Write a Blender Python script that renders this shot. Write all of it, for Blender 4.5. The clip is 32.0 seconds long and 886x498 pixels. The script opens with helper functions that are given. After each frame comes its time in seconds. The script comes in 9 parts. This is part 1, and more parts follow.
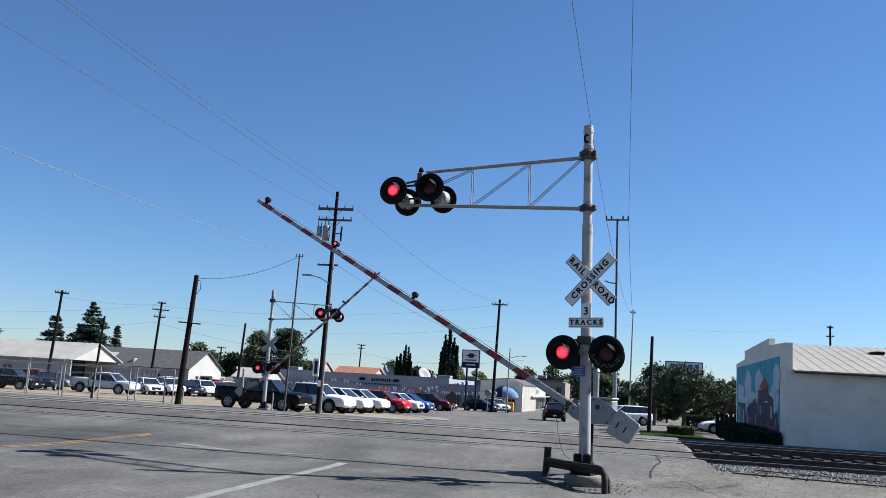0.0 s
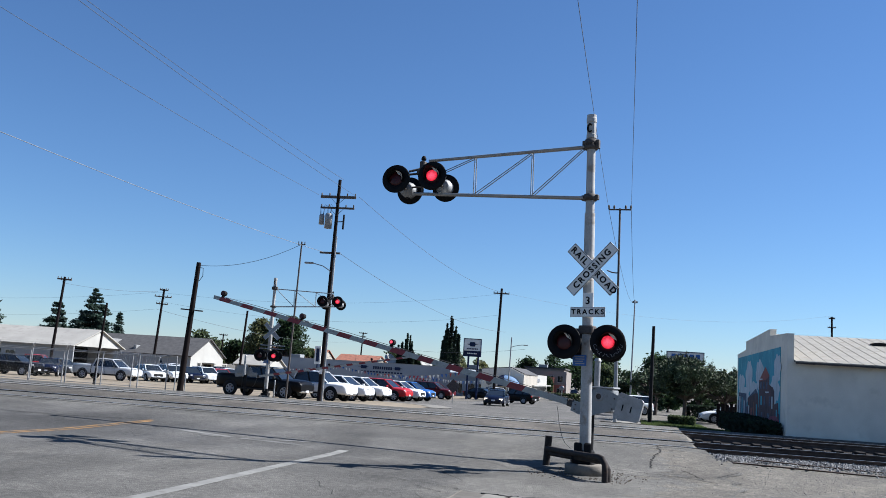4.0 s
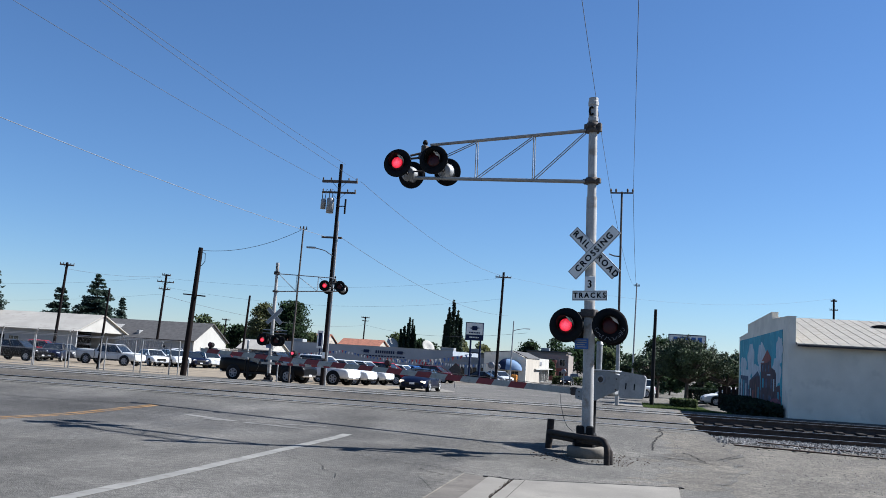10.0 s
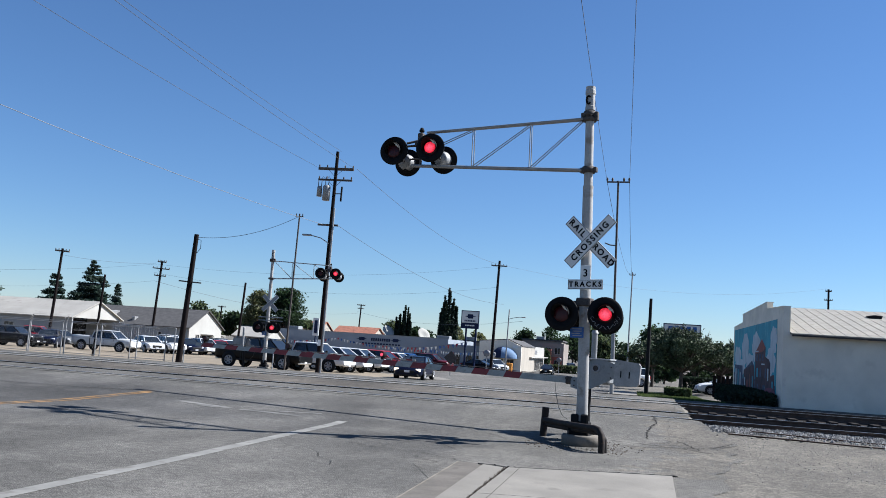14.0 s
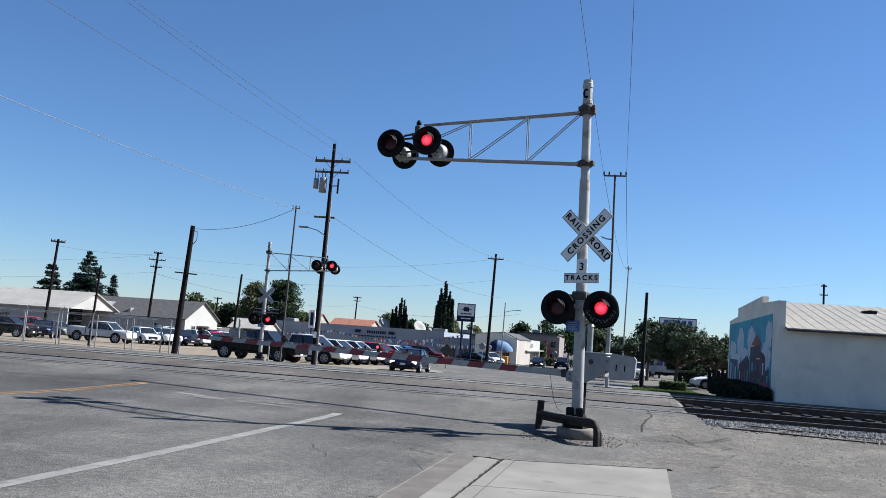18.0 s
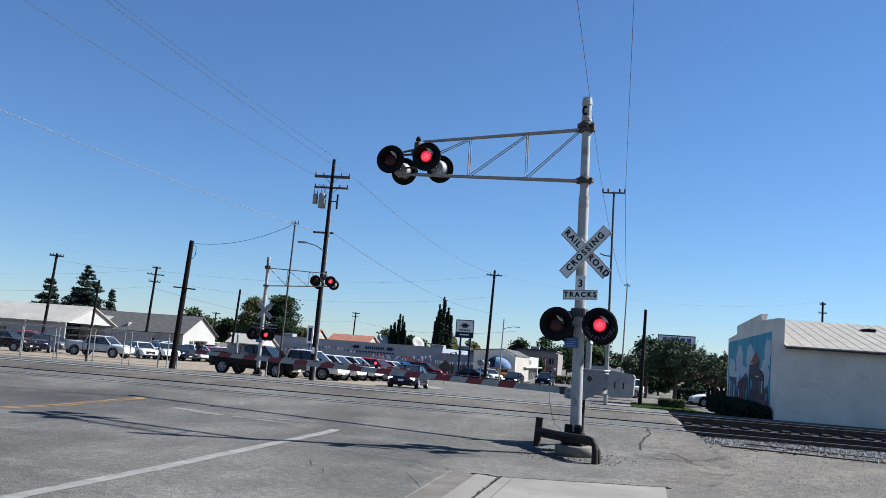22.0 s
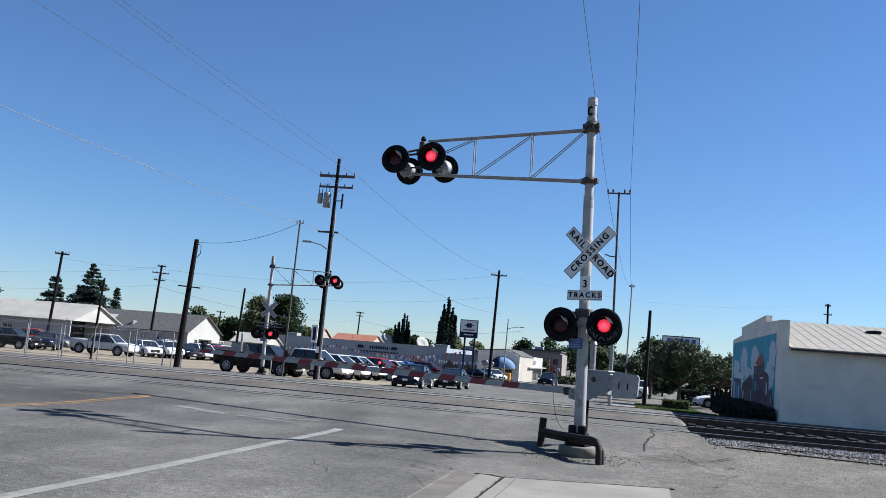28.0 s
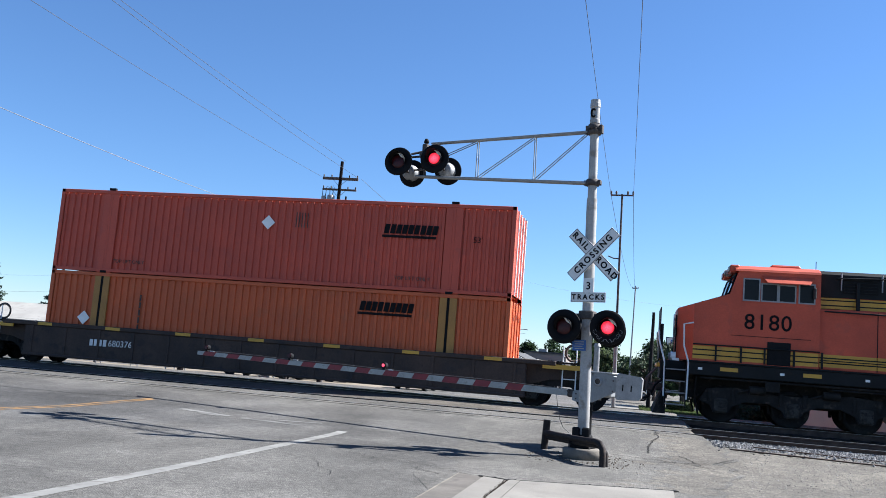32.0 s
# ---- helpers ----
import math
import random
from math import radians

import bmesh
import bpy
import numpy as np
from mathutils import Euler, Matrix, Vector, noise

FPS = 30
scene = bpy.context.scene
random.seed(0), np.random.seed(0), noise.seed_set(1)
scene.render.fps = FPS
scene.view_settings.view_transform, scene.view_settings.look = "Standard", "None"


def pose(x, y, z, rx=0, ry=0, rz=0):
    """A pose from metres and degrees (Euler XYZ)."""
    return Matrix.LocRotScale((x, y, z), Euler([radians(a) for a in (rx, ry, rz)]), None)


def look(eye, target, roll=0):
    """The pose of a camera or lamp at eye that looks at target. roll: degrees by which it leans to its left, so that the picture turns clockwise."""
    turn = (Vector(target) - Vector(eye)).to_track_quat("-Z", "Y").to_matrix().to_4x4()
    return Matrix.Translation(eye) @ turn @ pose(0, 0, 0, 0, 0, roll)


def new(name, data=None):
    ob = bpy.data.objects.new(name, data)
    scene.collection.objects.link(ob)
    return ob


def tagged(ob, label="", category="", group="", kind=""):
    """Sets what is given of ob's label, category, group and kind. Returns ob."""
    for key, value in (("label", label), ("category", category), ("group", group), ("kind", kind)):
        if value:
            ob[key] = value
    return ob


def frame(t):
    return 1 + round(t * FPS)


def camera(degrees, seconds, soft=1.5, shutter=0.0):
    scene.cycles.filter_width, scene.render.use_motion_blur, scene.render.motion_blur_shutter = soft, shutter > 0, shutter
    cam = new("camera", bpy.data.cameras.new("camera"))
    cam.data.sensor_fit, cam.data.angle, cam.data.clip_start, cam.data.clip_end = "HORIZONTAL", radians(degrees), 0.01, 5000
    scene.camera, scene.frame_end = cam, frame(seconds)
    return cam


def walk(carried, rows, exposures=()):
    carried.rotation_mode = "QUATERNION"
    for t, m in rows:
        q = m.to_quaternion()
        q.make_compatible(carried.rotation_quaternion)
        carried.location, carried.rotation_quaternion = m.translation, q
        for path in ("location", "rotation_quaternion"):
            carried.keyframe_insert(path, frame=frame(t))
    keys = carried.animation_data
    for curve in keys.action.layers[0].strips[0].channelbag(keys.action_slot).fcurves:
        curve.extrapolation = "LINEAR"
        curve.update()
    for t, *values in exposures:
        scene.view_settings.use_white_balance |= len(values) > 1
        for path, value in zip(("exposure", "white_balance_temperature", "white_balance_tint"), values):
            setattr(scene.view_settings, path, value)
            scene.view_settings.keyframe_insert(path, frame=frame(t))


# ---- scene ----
# The tracks run along x, the road away from the camera along y. z = 0 is the ground at the near mast.
SECONDS = 32.0
EYE = (0.0, 0.0, 1.67)
PATH = [
    (0, 98.772, -3.272, 11.925),
    (0.5, 98.679, -3.295, 11.931),
    (1, 98.590, -3.349, 11.953),
    (1.5, 98.498, -3.393, 11.935),
    (2, 98.398, -3.440, 11.959),
    (2.5, 98.307, -3.481, 12.031),
    (3, 98.214, -3.530, 12.054),
    (3.5, 98.121, -3.592, 12.066),
    (5.5, 97.739, -3.716, 11.868),
    (6, 97.648, -3.439, 11.887),
    (6.5, 97.570, -3.303, 11.933),
    (7, 97.514, -3.231, 12.063),
    (7.5, 97.450, -3.225, 12.098),
    (8, 97.363, -3.258, 12.144),
    (8.5, 97.268, -3.304, 12.193),
    (9, 97.170, -3.351, 12.207),
    (9.5, 97.081, -3.396, 12.192),
    (10, 96.997, -3.416, 12.163),
    (10.5, 96.900, -3.450, 12.125),
    (11, 96.807, -3.493, 12.080),
    (11.5, 96.708, -3.525, 12.047),
    (12, 96.615, -3.556, 12.013),
    (12.5, 96.520, -3.589, 11.982),
    (13, 96.427, -3.637, 11.935),
    (13.5, 96.338, -3.685, 11.892),
    (14, 96.247, -3.700, 11.872),
    (14.5, 96.156, -3.731, 11.839),
    (16.5, 95.791, -3.897, 11.697),
    (17, 95.725, -3.939, 11.664),
    (17.5, 95.751, -3.957, 11.639),
    (18, 95.802, -3.996, 11.608),
    (18.5, 95.873, -4.031, 11.577),
    (19, 96.012, -4.056, 11.549),
    (19.5, 96.134, -4.084, 11.522),
    (20, 96.254, -4.126, 11.499),
    (20.5, 96.389, -4.154, 11.482),
    (21, 96.514, -4.194, 11.477),
    (21.5, 96.675, -4.229, 11.487),
    (22, 96.848, -4.269, 11.503),
    (22.5, 96.915, -4.303, 11.519),
    (23, 96.936, -4.323, 11.539),
    (23.5, 96.977, -4.341, 11.558),
    (24, 97.036, -4.376, 11.579),
    (24.5, 97.139, -4.423, 11.598),
    (25, 97.249, -4.449, 11.624),
    (25.5, 97.241, -4.474, 11.639),
    (27.5, 96.882, -4.550, 11.740),
    (28, 96.818, -4.564, 11.768),
    (28.5, 96.742, -4.464, 11.802),
    (29, 96.779, -4.388, 11.840),
    (29.5, 96.943, -4.394, 11.861),
    (30, 97.070, -4.449, 11.884),
    (30.5, 97.110, -4.489, 11.913),
    (31, 97.061, -4.515, 11.935),
    (31.5, 97.022, -4.503, 11.967),
    (32, 96.950, -4.448, 11.992)
]
cam = camera(53.2, SECONDS, soft=0.65)
walk(cam, [(t, pose(*EYE, rx, ry, rz)) for t, rx, ry, rz in PATH], exposures=[(0.0, 1.22, 5880, 10), (28.8, 1.22, 5880, 10), (29.4, 1.36, 5880, 10), (30.2, 1.55, 5880, 10), (31.2, 1.57, 5880, 10), (31.8, 1.67, 5880, 10), (32.0, 1.67, 5880, 10)])

# ---- light ----
SUN_ELEV, SUN_AZ = 41.6, 65.0
world = bpy.data.worlds.new("sky")
scene.world = world
world.use_nodes = True
wn = world.node_tree
wn.nodes.clear()
sky = wn.nodes.new("ShaderNodeTexSky")
sky.sky_type = "NISHITA"
sky.sun_disc = False
sky.sun_elevation, sky.sun_rotation = radians(SUN_ELEV), radians(SUN_AZ)
sky.altitude, sky.air_density, sky.dust_density, sky.ozone_density = 100, 1.0, 0.0, 8.0
bg = wn.nodes.new("ShaderNodeBackground")
bg.inputs["Strength"].default_value = 0.050
wout = wn.nodes.new("ShaderNodeOutputWorld")
wn.links.new(sky.outputs["Color"], bg.inputs["Color"])
wn.links.new(bg.outputs["Background"], wout.inputs["Surface"])
sun_data = bpy.data.lights.new("sun", "SUN")
sun_data.energy, sun_data.angle, sun_data.color = 5.0, radians(0.53), (1.0, 0.95, 0.87)
sun = new("sun", sun_data)
SUN_DIR = Vector((math.sin(radians(SUN_AZ)) * math.cos(radians(SUN_ELEV)), math.cos(radians(SUN_AZ)) * math.cos(radians(SUN_ELEV)), math.sin(radians(SUN_ELEV))))
sun.matrix_world = look(SUN_DIR * 60, (0, 0, 0))


# ---- materials ----
def material(name, color, rough=0.7, metal=0.0, var=0.12, scale=3.0, fine=40.0, bump=0.0, color2=None, mask=0.5, spec=0.5, island=0.0, coord="Object", emit=None, clear=0.0):
    """A surface with colour that varies at two scales, and fine relief."""
    m = bpy.data.materials.new(name)
    m.use_nodes = True
    nt = m.node_tree
    b = nt.nodes["Principled BSDF"]
    tc = nt.nodes.new("ShaderNodeTexCoord")
    n1 = nt.nodes.new("ShaderNodeTexNoise")
    n1.inputs["Scale"].default_value, n1.inputs["Detail"].default_value = scale, 5
    n2 = nt.nodes.new("ShaderNodeTexNoise")
    n2.inputs["Scale"].default_value, n2.inputs["Detail"].default_value = fine, 3
    for n in (n1, n2):
        nt.links.new(tc.outputs[coord], n.inputs["Vector"])
    ramp = nt.nodes.new("ShaderNodeValToRGB")
    dark = tuple(c * (1 - 1.6 * var) for c in color)
    lite = tuple(min(1, c * (1 + 1.2 * var)) for c in color)
    ramp.color_ramp.elements[0].position, ramp.color_ramp.elements[1].position = 0.3, 0.7
    ramp.color_ramp.elements[0].color, ramp.color_ramp.elements[1].color = (*dark, 1), (*lite, 1)
    nt.links.new(n1.outputs["Fac"], ramp.inputs["Fac"])
    col = ramp.outputs["Color"]
    if color2:
        r2 = nt.nodes.new("ShaderNodeValToRGB")
        r2.color_ramp.elements[0].position, r2.color_ramp.elements[1].position = mask, mask + 0.12
        n3 = nt.nodes.new("ShaderNodeTexNoise")
        n3.inputs["Scale"].default_value, n3.inputs["Detail"].default_value = scale * 2.3, 8
        nt.links.new(tc.outputs[coord], n3.inputs["Vector"])
        nt.links.new(n3.outputs["Fac"], r2.inputs["Fac"])
        mx = nt.nodes.new("ShaderNodeMix")
        mx.data_type = "RGBA"
        nt.links.new(r2.outputs["Color"], mx.inputs["Factor"])
        nt.links.new(col, mx.inputs["A"])
        mx.inputs["B"].default_value = (*color2, 1)
        col = mx.outputs["Result"]
    mul = nt.nodes.new("ShaderNodeMix")
    mul.data_type, mul.blend_type = "RGBA", "OVERLAY"
    mul.inputs["Factor"].default_value = min(1.0, var * 2.2)
    nt.links.new(col, mul.inputs["A"])
    nt.links.new(n2.outputs["Color"], mul.inputs["B"])
    bw = nt.nodes.new("ShaderNodeRGBToBW")
    nt.links.new(n2.outputs["Color"], bw.inputs["Color"])
    nt.links.new(bw.outputs["Val"], mul.inputs["B"])
    col = mul.outputs["Result"]
    if island:
        info = nt.nodes.new("ShaderNodeNewGeometry")
        hsv = nt.nodes.new("ShaderNodeHueSaturation")
        mr = nt.nodes.new("ShaderNodeMapRange")
        mr.inputs["To Min"].default_value, mr.inputs["To Max"].default_value = 1 - island, 1 + island
        nt.links.new(info.outputs["Random Per Island"], mr.inputs["Value"])
        nt.links.new(mr.outputs["Result"], hsv.inputs["Value"])
        nt.links.new(col, hsv.inputs["Color"])
        col = hsv.outputs["Color"]
    nt.links.new(col, b.inputs["Base Color"])
    rr = nt.nodes.new("ShaderNodeMapRange")
    rr.inputs["To Min"].default_value, rr.inputs["To Max"].default_value = max(0.02, rough - 0.1), min(1, rough + 0.1)
    nt.links.new(n1.outputs["Fac"], rr.inputs["Value"])
    nt.links.new(rr.outputs["Result"], b.inputs["Roughness"])
    b.inputs["Metallic"].default_value = metal
    b.inputs["Specular IOR Level"].default_value = spec
    b.inputs["Coat Weight"].default_value = clear
    if bump:
        bp = nt.nodes.new("ShaderNodeBump")
        bp.inputs["Strength"].default_value, bp.inputs["Distance"].default_value = bump, 0.02
        nt.links.new(n2.outputs["Fac"], bp.inputs["Height"])
        nt.links.new(bp.outputs["Normal"], b.inputs["Normal"])
    if emit:
        b.inputs["Emission Color"].default_value, b.inputs["Emission Strength"].default_value = (*emit[0], 1), emit[1]
    return m


def asphalt(name, color, color2, patch, stones=52, lumps=9.0, worn=None):
    """Worn asphalt: pale stones in dark binder, with stains and worn patches."""
    m = material(name, color, 0.95, var=0.16, scale=0.3, fine=14, bump=0.3, color2=color2, mask=0.5, spec=0.2)
    nt = m.node_tree
    b = nt.nodes["Principled BSDF"]
    col = b.inputs["Base Color"].links[0].from_socket
    tc = nt.nodes.new("ShaderNodeTexCoord")

    def layer(kind, scale, lo, hi, a, bcol, amount, stretch=(1, 1, 1)):
        nonlocal col
        mp = nt.nodes.new("ShaderNodeMapping")
        mp.inputs["Scale"].default_value = stretch
        nt.links.new(tc.outputs["Object"], mp.inputs["Vector"])
        tex = nt.nodes.new(kind)
        tex.inputs["Scale"].default_value = scale
        nt.links.new(mp.outputs["Vector"], tex.inputs["Vector"])
        r = nt.nodes.new("ShaderNodeValToRGB")
        r.color_ramp.elements[0].position, r.color_ramp.elements[1].position = lo, hi
        r.color_ramp.elements[0].color, r.color_ramp.elements[1].color = (a, a, a, 1), (bcol, bcol, bcol, 1)
        nt.links.new(tex.outputs["Fac" if kind == "ShaderNodeTexNoise" else "Distance"], r.inputs["Fac"])
        mx = nt.nodes.new("ShaderNodeMix")
        mx.data_type, mx.blend_type = "RGBA", "MULTIPLY"
        mx.inputs["Factor"].default_value = amount
        nt.links.new(col, mx.inputs["A"])
        nt.links.new(r.outputs["Color"], mx.inputs["B"])
        col = mx.outputs["Result"]
        return tex

    stone = layer("ShaderNodeTexVoronoi", stones, 0.1, 0.75, 1.45, 0.48, 0.6)
    layer("ShaderNodeTexNoise", lumps, 0.36, 0.64, 0.8, 1.2, 0.7)
    layer("ShaderNodeTexNoise", 0.9, 0.40, 0.60, 1 - patch * 0.4, 1 + patch * 0.2, 1.0, (1.0, 0.3, 1))
    layer("ShaderNodeTexNoise", 0.22, 0.40, 0.60, 1 - min(patch, 0.3) * 0.5, 1 + min(patch, 0.3) * 0.5, 1.0, (1.3, 0.45, 1))
    layer("ShaderNodeTexNoise", 80.0, 0.36, 0.64, 0.5, 1.5, 0.8)
    if worn:
        # a long dark tyre-worn patch with soft, uneven edges
        mp = nt.nodes.new("ShaderNodeMapping")
        mp.vector_type = "TEXTURE"
        mp.inputs["Location"].default_value = (worn[0], worn[1], 0)
        mp.inputs["Scale"].default_value = (worn[2], worn[3], 10)
        nt.links.new(tc.outputs["Object"], mp.inputs["Vector"])
        far = nt.nodes.new("ShaderNodeVectorMath")
        far.operation = "LENGTH"
        nt.links.new(mp.outputs["Vector"], far.inputs[0])
        blur = nt.nodes.new("ShaderNodeTexNoise")
        blur.inputs["Scale"].default_value = 0.8
        nt.links.new(tc.outputs["Object"], blur.inputs["Vector"])
        both = nt.nodes.new("ShaderNodeMath")
        both.operation = "ADD"
        nt.links.new(far.outputs["Value"], both.inputs[0])
        nt.links.new(blur.outputs["Fac"], both.inputs[1])
        ramp = nt.nodes.new("ShaderNodeValToRGB")
        ramp.color_ramp.elements[0].position, ramp.color_ramp.elements[1].position = 0.55, 1.0
        ramp.color_ramp.elements[0].color, ramp.color_ramp.elements[1].color = (0.70, 0.71, 0.74, 1), (1, 1, 1, 1)
        half = nt.nodes.new("ShaderNodeMath")
        half.operation = "MULTIPLY"
        half.inputs[1].default_value = 0.66
        nt.links.new(both.outputs["Value"], half.inputs[0])
        nt.links.new(half.outputs["Value"], ramp.inputs["Fac"])
        mx = nt.nodes.new("ShaderNodeMix")
        mx.data_type, mx.blend_type = "RGBA", "MULTIPLY"
        mx.inputs["Factor"].default_value = 1.0
        nt.links.new(col, mx.inputs["A"])
        nt.links.new(ramp.outputs["Color"], mx.inputs["B"])
        col = mx.outputs["Result"]
    nt.links.new(col, b.inputs["Base Color"])
    bp = nt.nodes.new("ShaderNodeBump")
    bp.inputs["Strength"].default_value, bp.inputs["Distance"].default_value, bp.invert = 0.5, 0.012, True
    nt.links.new(stone.outputs["Distance"], bp.inputs["Height"])
    nt.links.new(bp.outputs["Normal"], b.inputs["Normal"])
    return m


ASPHALT = asphalt("asphalt", (0.108, 0.102, 0.0925), (0.13, 0.1225, 0.111), 0.30, worn=(-13.0, 17.6, 10.5, 5.2))
ASPHALT_OLD = asphalt("asphalt_old", (0.118, 0.111, 0.099), (0.142, 0.133, 0.118), 0.4)
ASPHALT_BAND = asphalt("asphalt_band", (0.092, 0.081, 0.068), (0.115, 0.101, 0.085), 0.3, 20, 5.0)
ASPHALT_FAR = asphalt("asphalt_far", (0.115, 0.108, 0.0992), (0.127, 0.12, 0.109), 0.2)
CRACK = material("crack", (0.028, 0.026, 0.024), 0.95, var=0.2, scale=3, fine=30, spec=0.1)
TAR = material("tar", (0.012, 0.012, 0.012), 0.85, var=0.25, scale=3, fine=30, spec=0.15)
RUST_DARK = material("dark_rust", (0.022, 0.016, 0.013), 0.75, metal=0.1, var=0.3, scale=5, fine=30, bump=0.2, color2=(0.05, 0.03, 0.02), mask=0.6, spec=0.3)
DIRT_DARK = material("dirt_dark", (0.085, 0.07, 0.056), 0.95, var=0.3, scale=9, fine=40, spec=0.1)
DIRT = asphalt("dirt", (0.126, 0.114, 0.096), (0.15, 0.135, 0.112), 0.18, 22, 5.0)
SANDLOT = material("sand_lot", (0.207, 0.171, 0.125), 0.97, var=0.14, scale=0.25, fine=8, bump=0.4, color2=(0.164, 0.139, 0.107), mask=0.56, spec=0.2)
CONCRETE = material("concrete", (0.193, 0.179, 0.156), 0.9, var=0.12, scale=1.2, fine=60, bump=0.15, color2=(0.156, 0.145, 0.127), mask=0.6, spec=0.2)
CURB = material("curb_concrete", (0.164, 0.146, 0.123), 0.9, var=0.16, scale=2, fine=40, bump=0.2, color2=(0.123, 0.111, 0.0943), mask=0.58, spec=0.2)
GUTTER = material("gutter_concrete", (0.118, 0.106, 0.092), 0.95, var=0.14, scale=2, fine=50, bump=0.2, color2=(0.095, 0.086, 0.075), mask=0.55, spec=0.2)
PAINT_WHITE = material("road_paint_white", (0.2, 0.195, 0.18), 0.85, var=0.14, scale=2, fine=60, color2=(0.131, 0.123, 0.111), mask=0.56, spec=0.2)
PAINT_YELLOW = material("road_paint_yellow", (0.2, 0.118, 0.052), 0.85, var=0.28, scale=2, fine=60, color2=(0.115, 0.092, 0.07), mask=0.48, spec=0.2)
BALLAST = material("ballast", (0.17, 0.166, 0.16), 0.95, var=0.25, scale=6, fine=30, bump=0.3, island=0.65, spec=0.2)
RAIL_STEEL = material("rail_steel", (0.085, 0.058, 0.045), 0.75, metal=0.2, var=0.25, scale=4, fine=40, spec=0.3)
RAIL_TOP = material("rail_top", (0.5, 0.5, 0.5), 0.3, metal=0.9, var=0.08, scale=3, fine=60)
TIE = material("tie_wood", (0.028, 0.023, 0.02), 0.97, var=0.25, scale=5, fine=60, bump=0.4, spec=0.15)
GALV = material("galvanised", (0.261, 0.261, 0.261), 0.55, metal=0.35, var=0.12, scale=6, fine=40, color2=(0.2, 0.2, 0.2), mask=0.58)
MAST = material("mast_silver_paint", (0.313, 0.304, 0.291), 0.6, metal=0.1, var=0.14, scale=2.2, fine=30, color2=(0.2, 0.172, 0.145), mask=0.55)
CLAMP = material("clamp_steel", (0.075, 0.064, 0.058), 0.75, metal=0.2, var=0.25, scale=8, fine=40, spec=0.3)
RUST = material("rusty_pipe", (0.10, 0.065, 0.05), 0.75, metal=0.2, var=0.3, scale=5, fine=40, color2=(0.045, 0.035, 0.03), mask=0.5)
BLACK = material("black_paint", (0.008, 0.008, 0.009), 0.7, var=0.15, scale=4, fine=30, spec=0.1)
BLACK_MATT = material("black_matt", (0.011, 0.011, 0.012), 0.85, var=0.2, scale=4, fine=30, spec=0.15)
SIGN_WHITE = material("sign_white", (0.626, 0.626, 0.609), 0.5, var=0.05, scale=4, fine=30, color2=(0.539, 0.531, 0.505), mask=0.66)
SIGN_BLUE = material("sign_blue", (0.012, 0.075, 0.26), 0.5, var=0.1, scale=5, fine=30)
LENS_DARK = material("lens_dark_red", (0.04, 0.005, 0.007), 0.35, var=0.2, scale=10, fine=40, spec=0.25)
GLOW_RED = material("lamp_glow", (0.3, 0.01, 0.012), 0.4, var=0.05, scale=8, fine=30, emit=((1.0, 0.012, 0.03), 0.5))
nt = GLOW_RED.node_tree
tc = nt.nodes.new("ShaderNodeTexCoord")
cells = nt.nodes.new("ShaderNodeTexVoronoi")
cells.inputs["Scale"].default_value = 34
spot = nt.nodes.new("ShaderNodeVectorMath")
spot.operation = "LENGTH"
nt.links.new(tc.outputs["Object"], cells.inputs["Vector"])
nt.links.new(tc.outputs["Object"], spot.inputs[0])
mr = nt.nodes.new("ShaderNodeMapRange")
mr.inputs["From Min"].default_value, mr.inputs["From Max"].default_value = 0.0, 0.14
mr.inputs["To Min"].default_value, mr.inputs["To Max"].default_value = 0.0, 1.0
nt.links.new(spot.outputs["Value"], mr.inputs["Value"])
ramp = nt.nodes.new("ShaderNodeValToRGB")
ramp.color_ramp.elements[0].color, ramp.color_ramp.elements[1].color = (1.0, 0.10, 0.16, 1), (0.52, 0.008, 0.022, 1)
ramp.color_ramp.elements[0].position, ramp.color_ramp.elements[1].position = 0.1, 0.85
nt.links.new(mr.outputs["Result"], ramp.inputs["Fac"])
mx = nt.nodes.new("ShaderNodeMix")
mx.data_type, mx.blend_type = "RGBA", "MULTIPLY"
mx.inputs["Factor"].default_value = 0.5
nt.links.new(ramp.outputs["Color"], mx.inputs["A"])
nt.links.new(cells.outputs["Color"], mx.inputs["B"])
bwn = nt.nodes.new("ShaderNodeRGBToBW")
nt.links.new(cells.outputs["Color"], bwn.inputs["Color"])
nt.links.new(bwn.outputs["Val"], mx.inputs["B"])
nt.links.new(mx.outputs["Result"], nt.nodes["Principled BSDF"].inputs["Emission Color"])
nt.nodes["Principled BSDF"].inputs["Emission Strength"].default_value = 0.75
GATE_RED = material("gate_red", (0.181, 0.0154, 0.0192), 0.55, var=0.15, scale=5, fine=40, color2=(0.132, 0.0165, 0.0165), mask=0.6)
GATE_WHITE = material("gate_white", (0.30, 0.30, 0.275), 0.55, var=0.12, scale=5, fine=40, color2=(0.22, 0.215, 0.19), mask=0.6)
MACHINE = material("machine_grey", (0.209, 0.216, 0.219), 0.55, metal=0.2, var=0.1, scale=4, fine=40, color2=(0.16, 0.16, 0.16), mask=0.6)
POLE_WOOD = material("pole_wood", (0.0125, 0.0095, 0.0095), 0.95, var=0.3, scale=1.5, fine=30, bump=0.3, spec=0.1)
POLE_GREY = material("pole_weathered", (0.10, 0.08, 0.066), 0.95, var=0.25, scale=1.5, fine=30, bump=0.3, spec=0.2)
WIRE = material("wire", (0.065, 0.07, 0.08), 0.95, var=0.1)
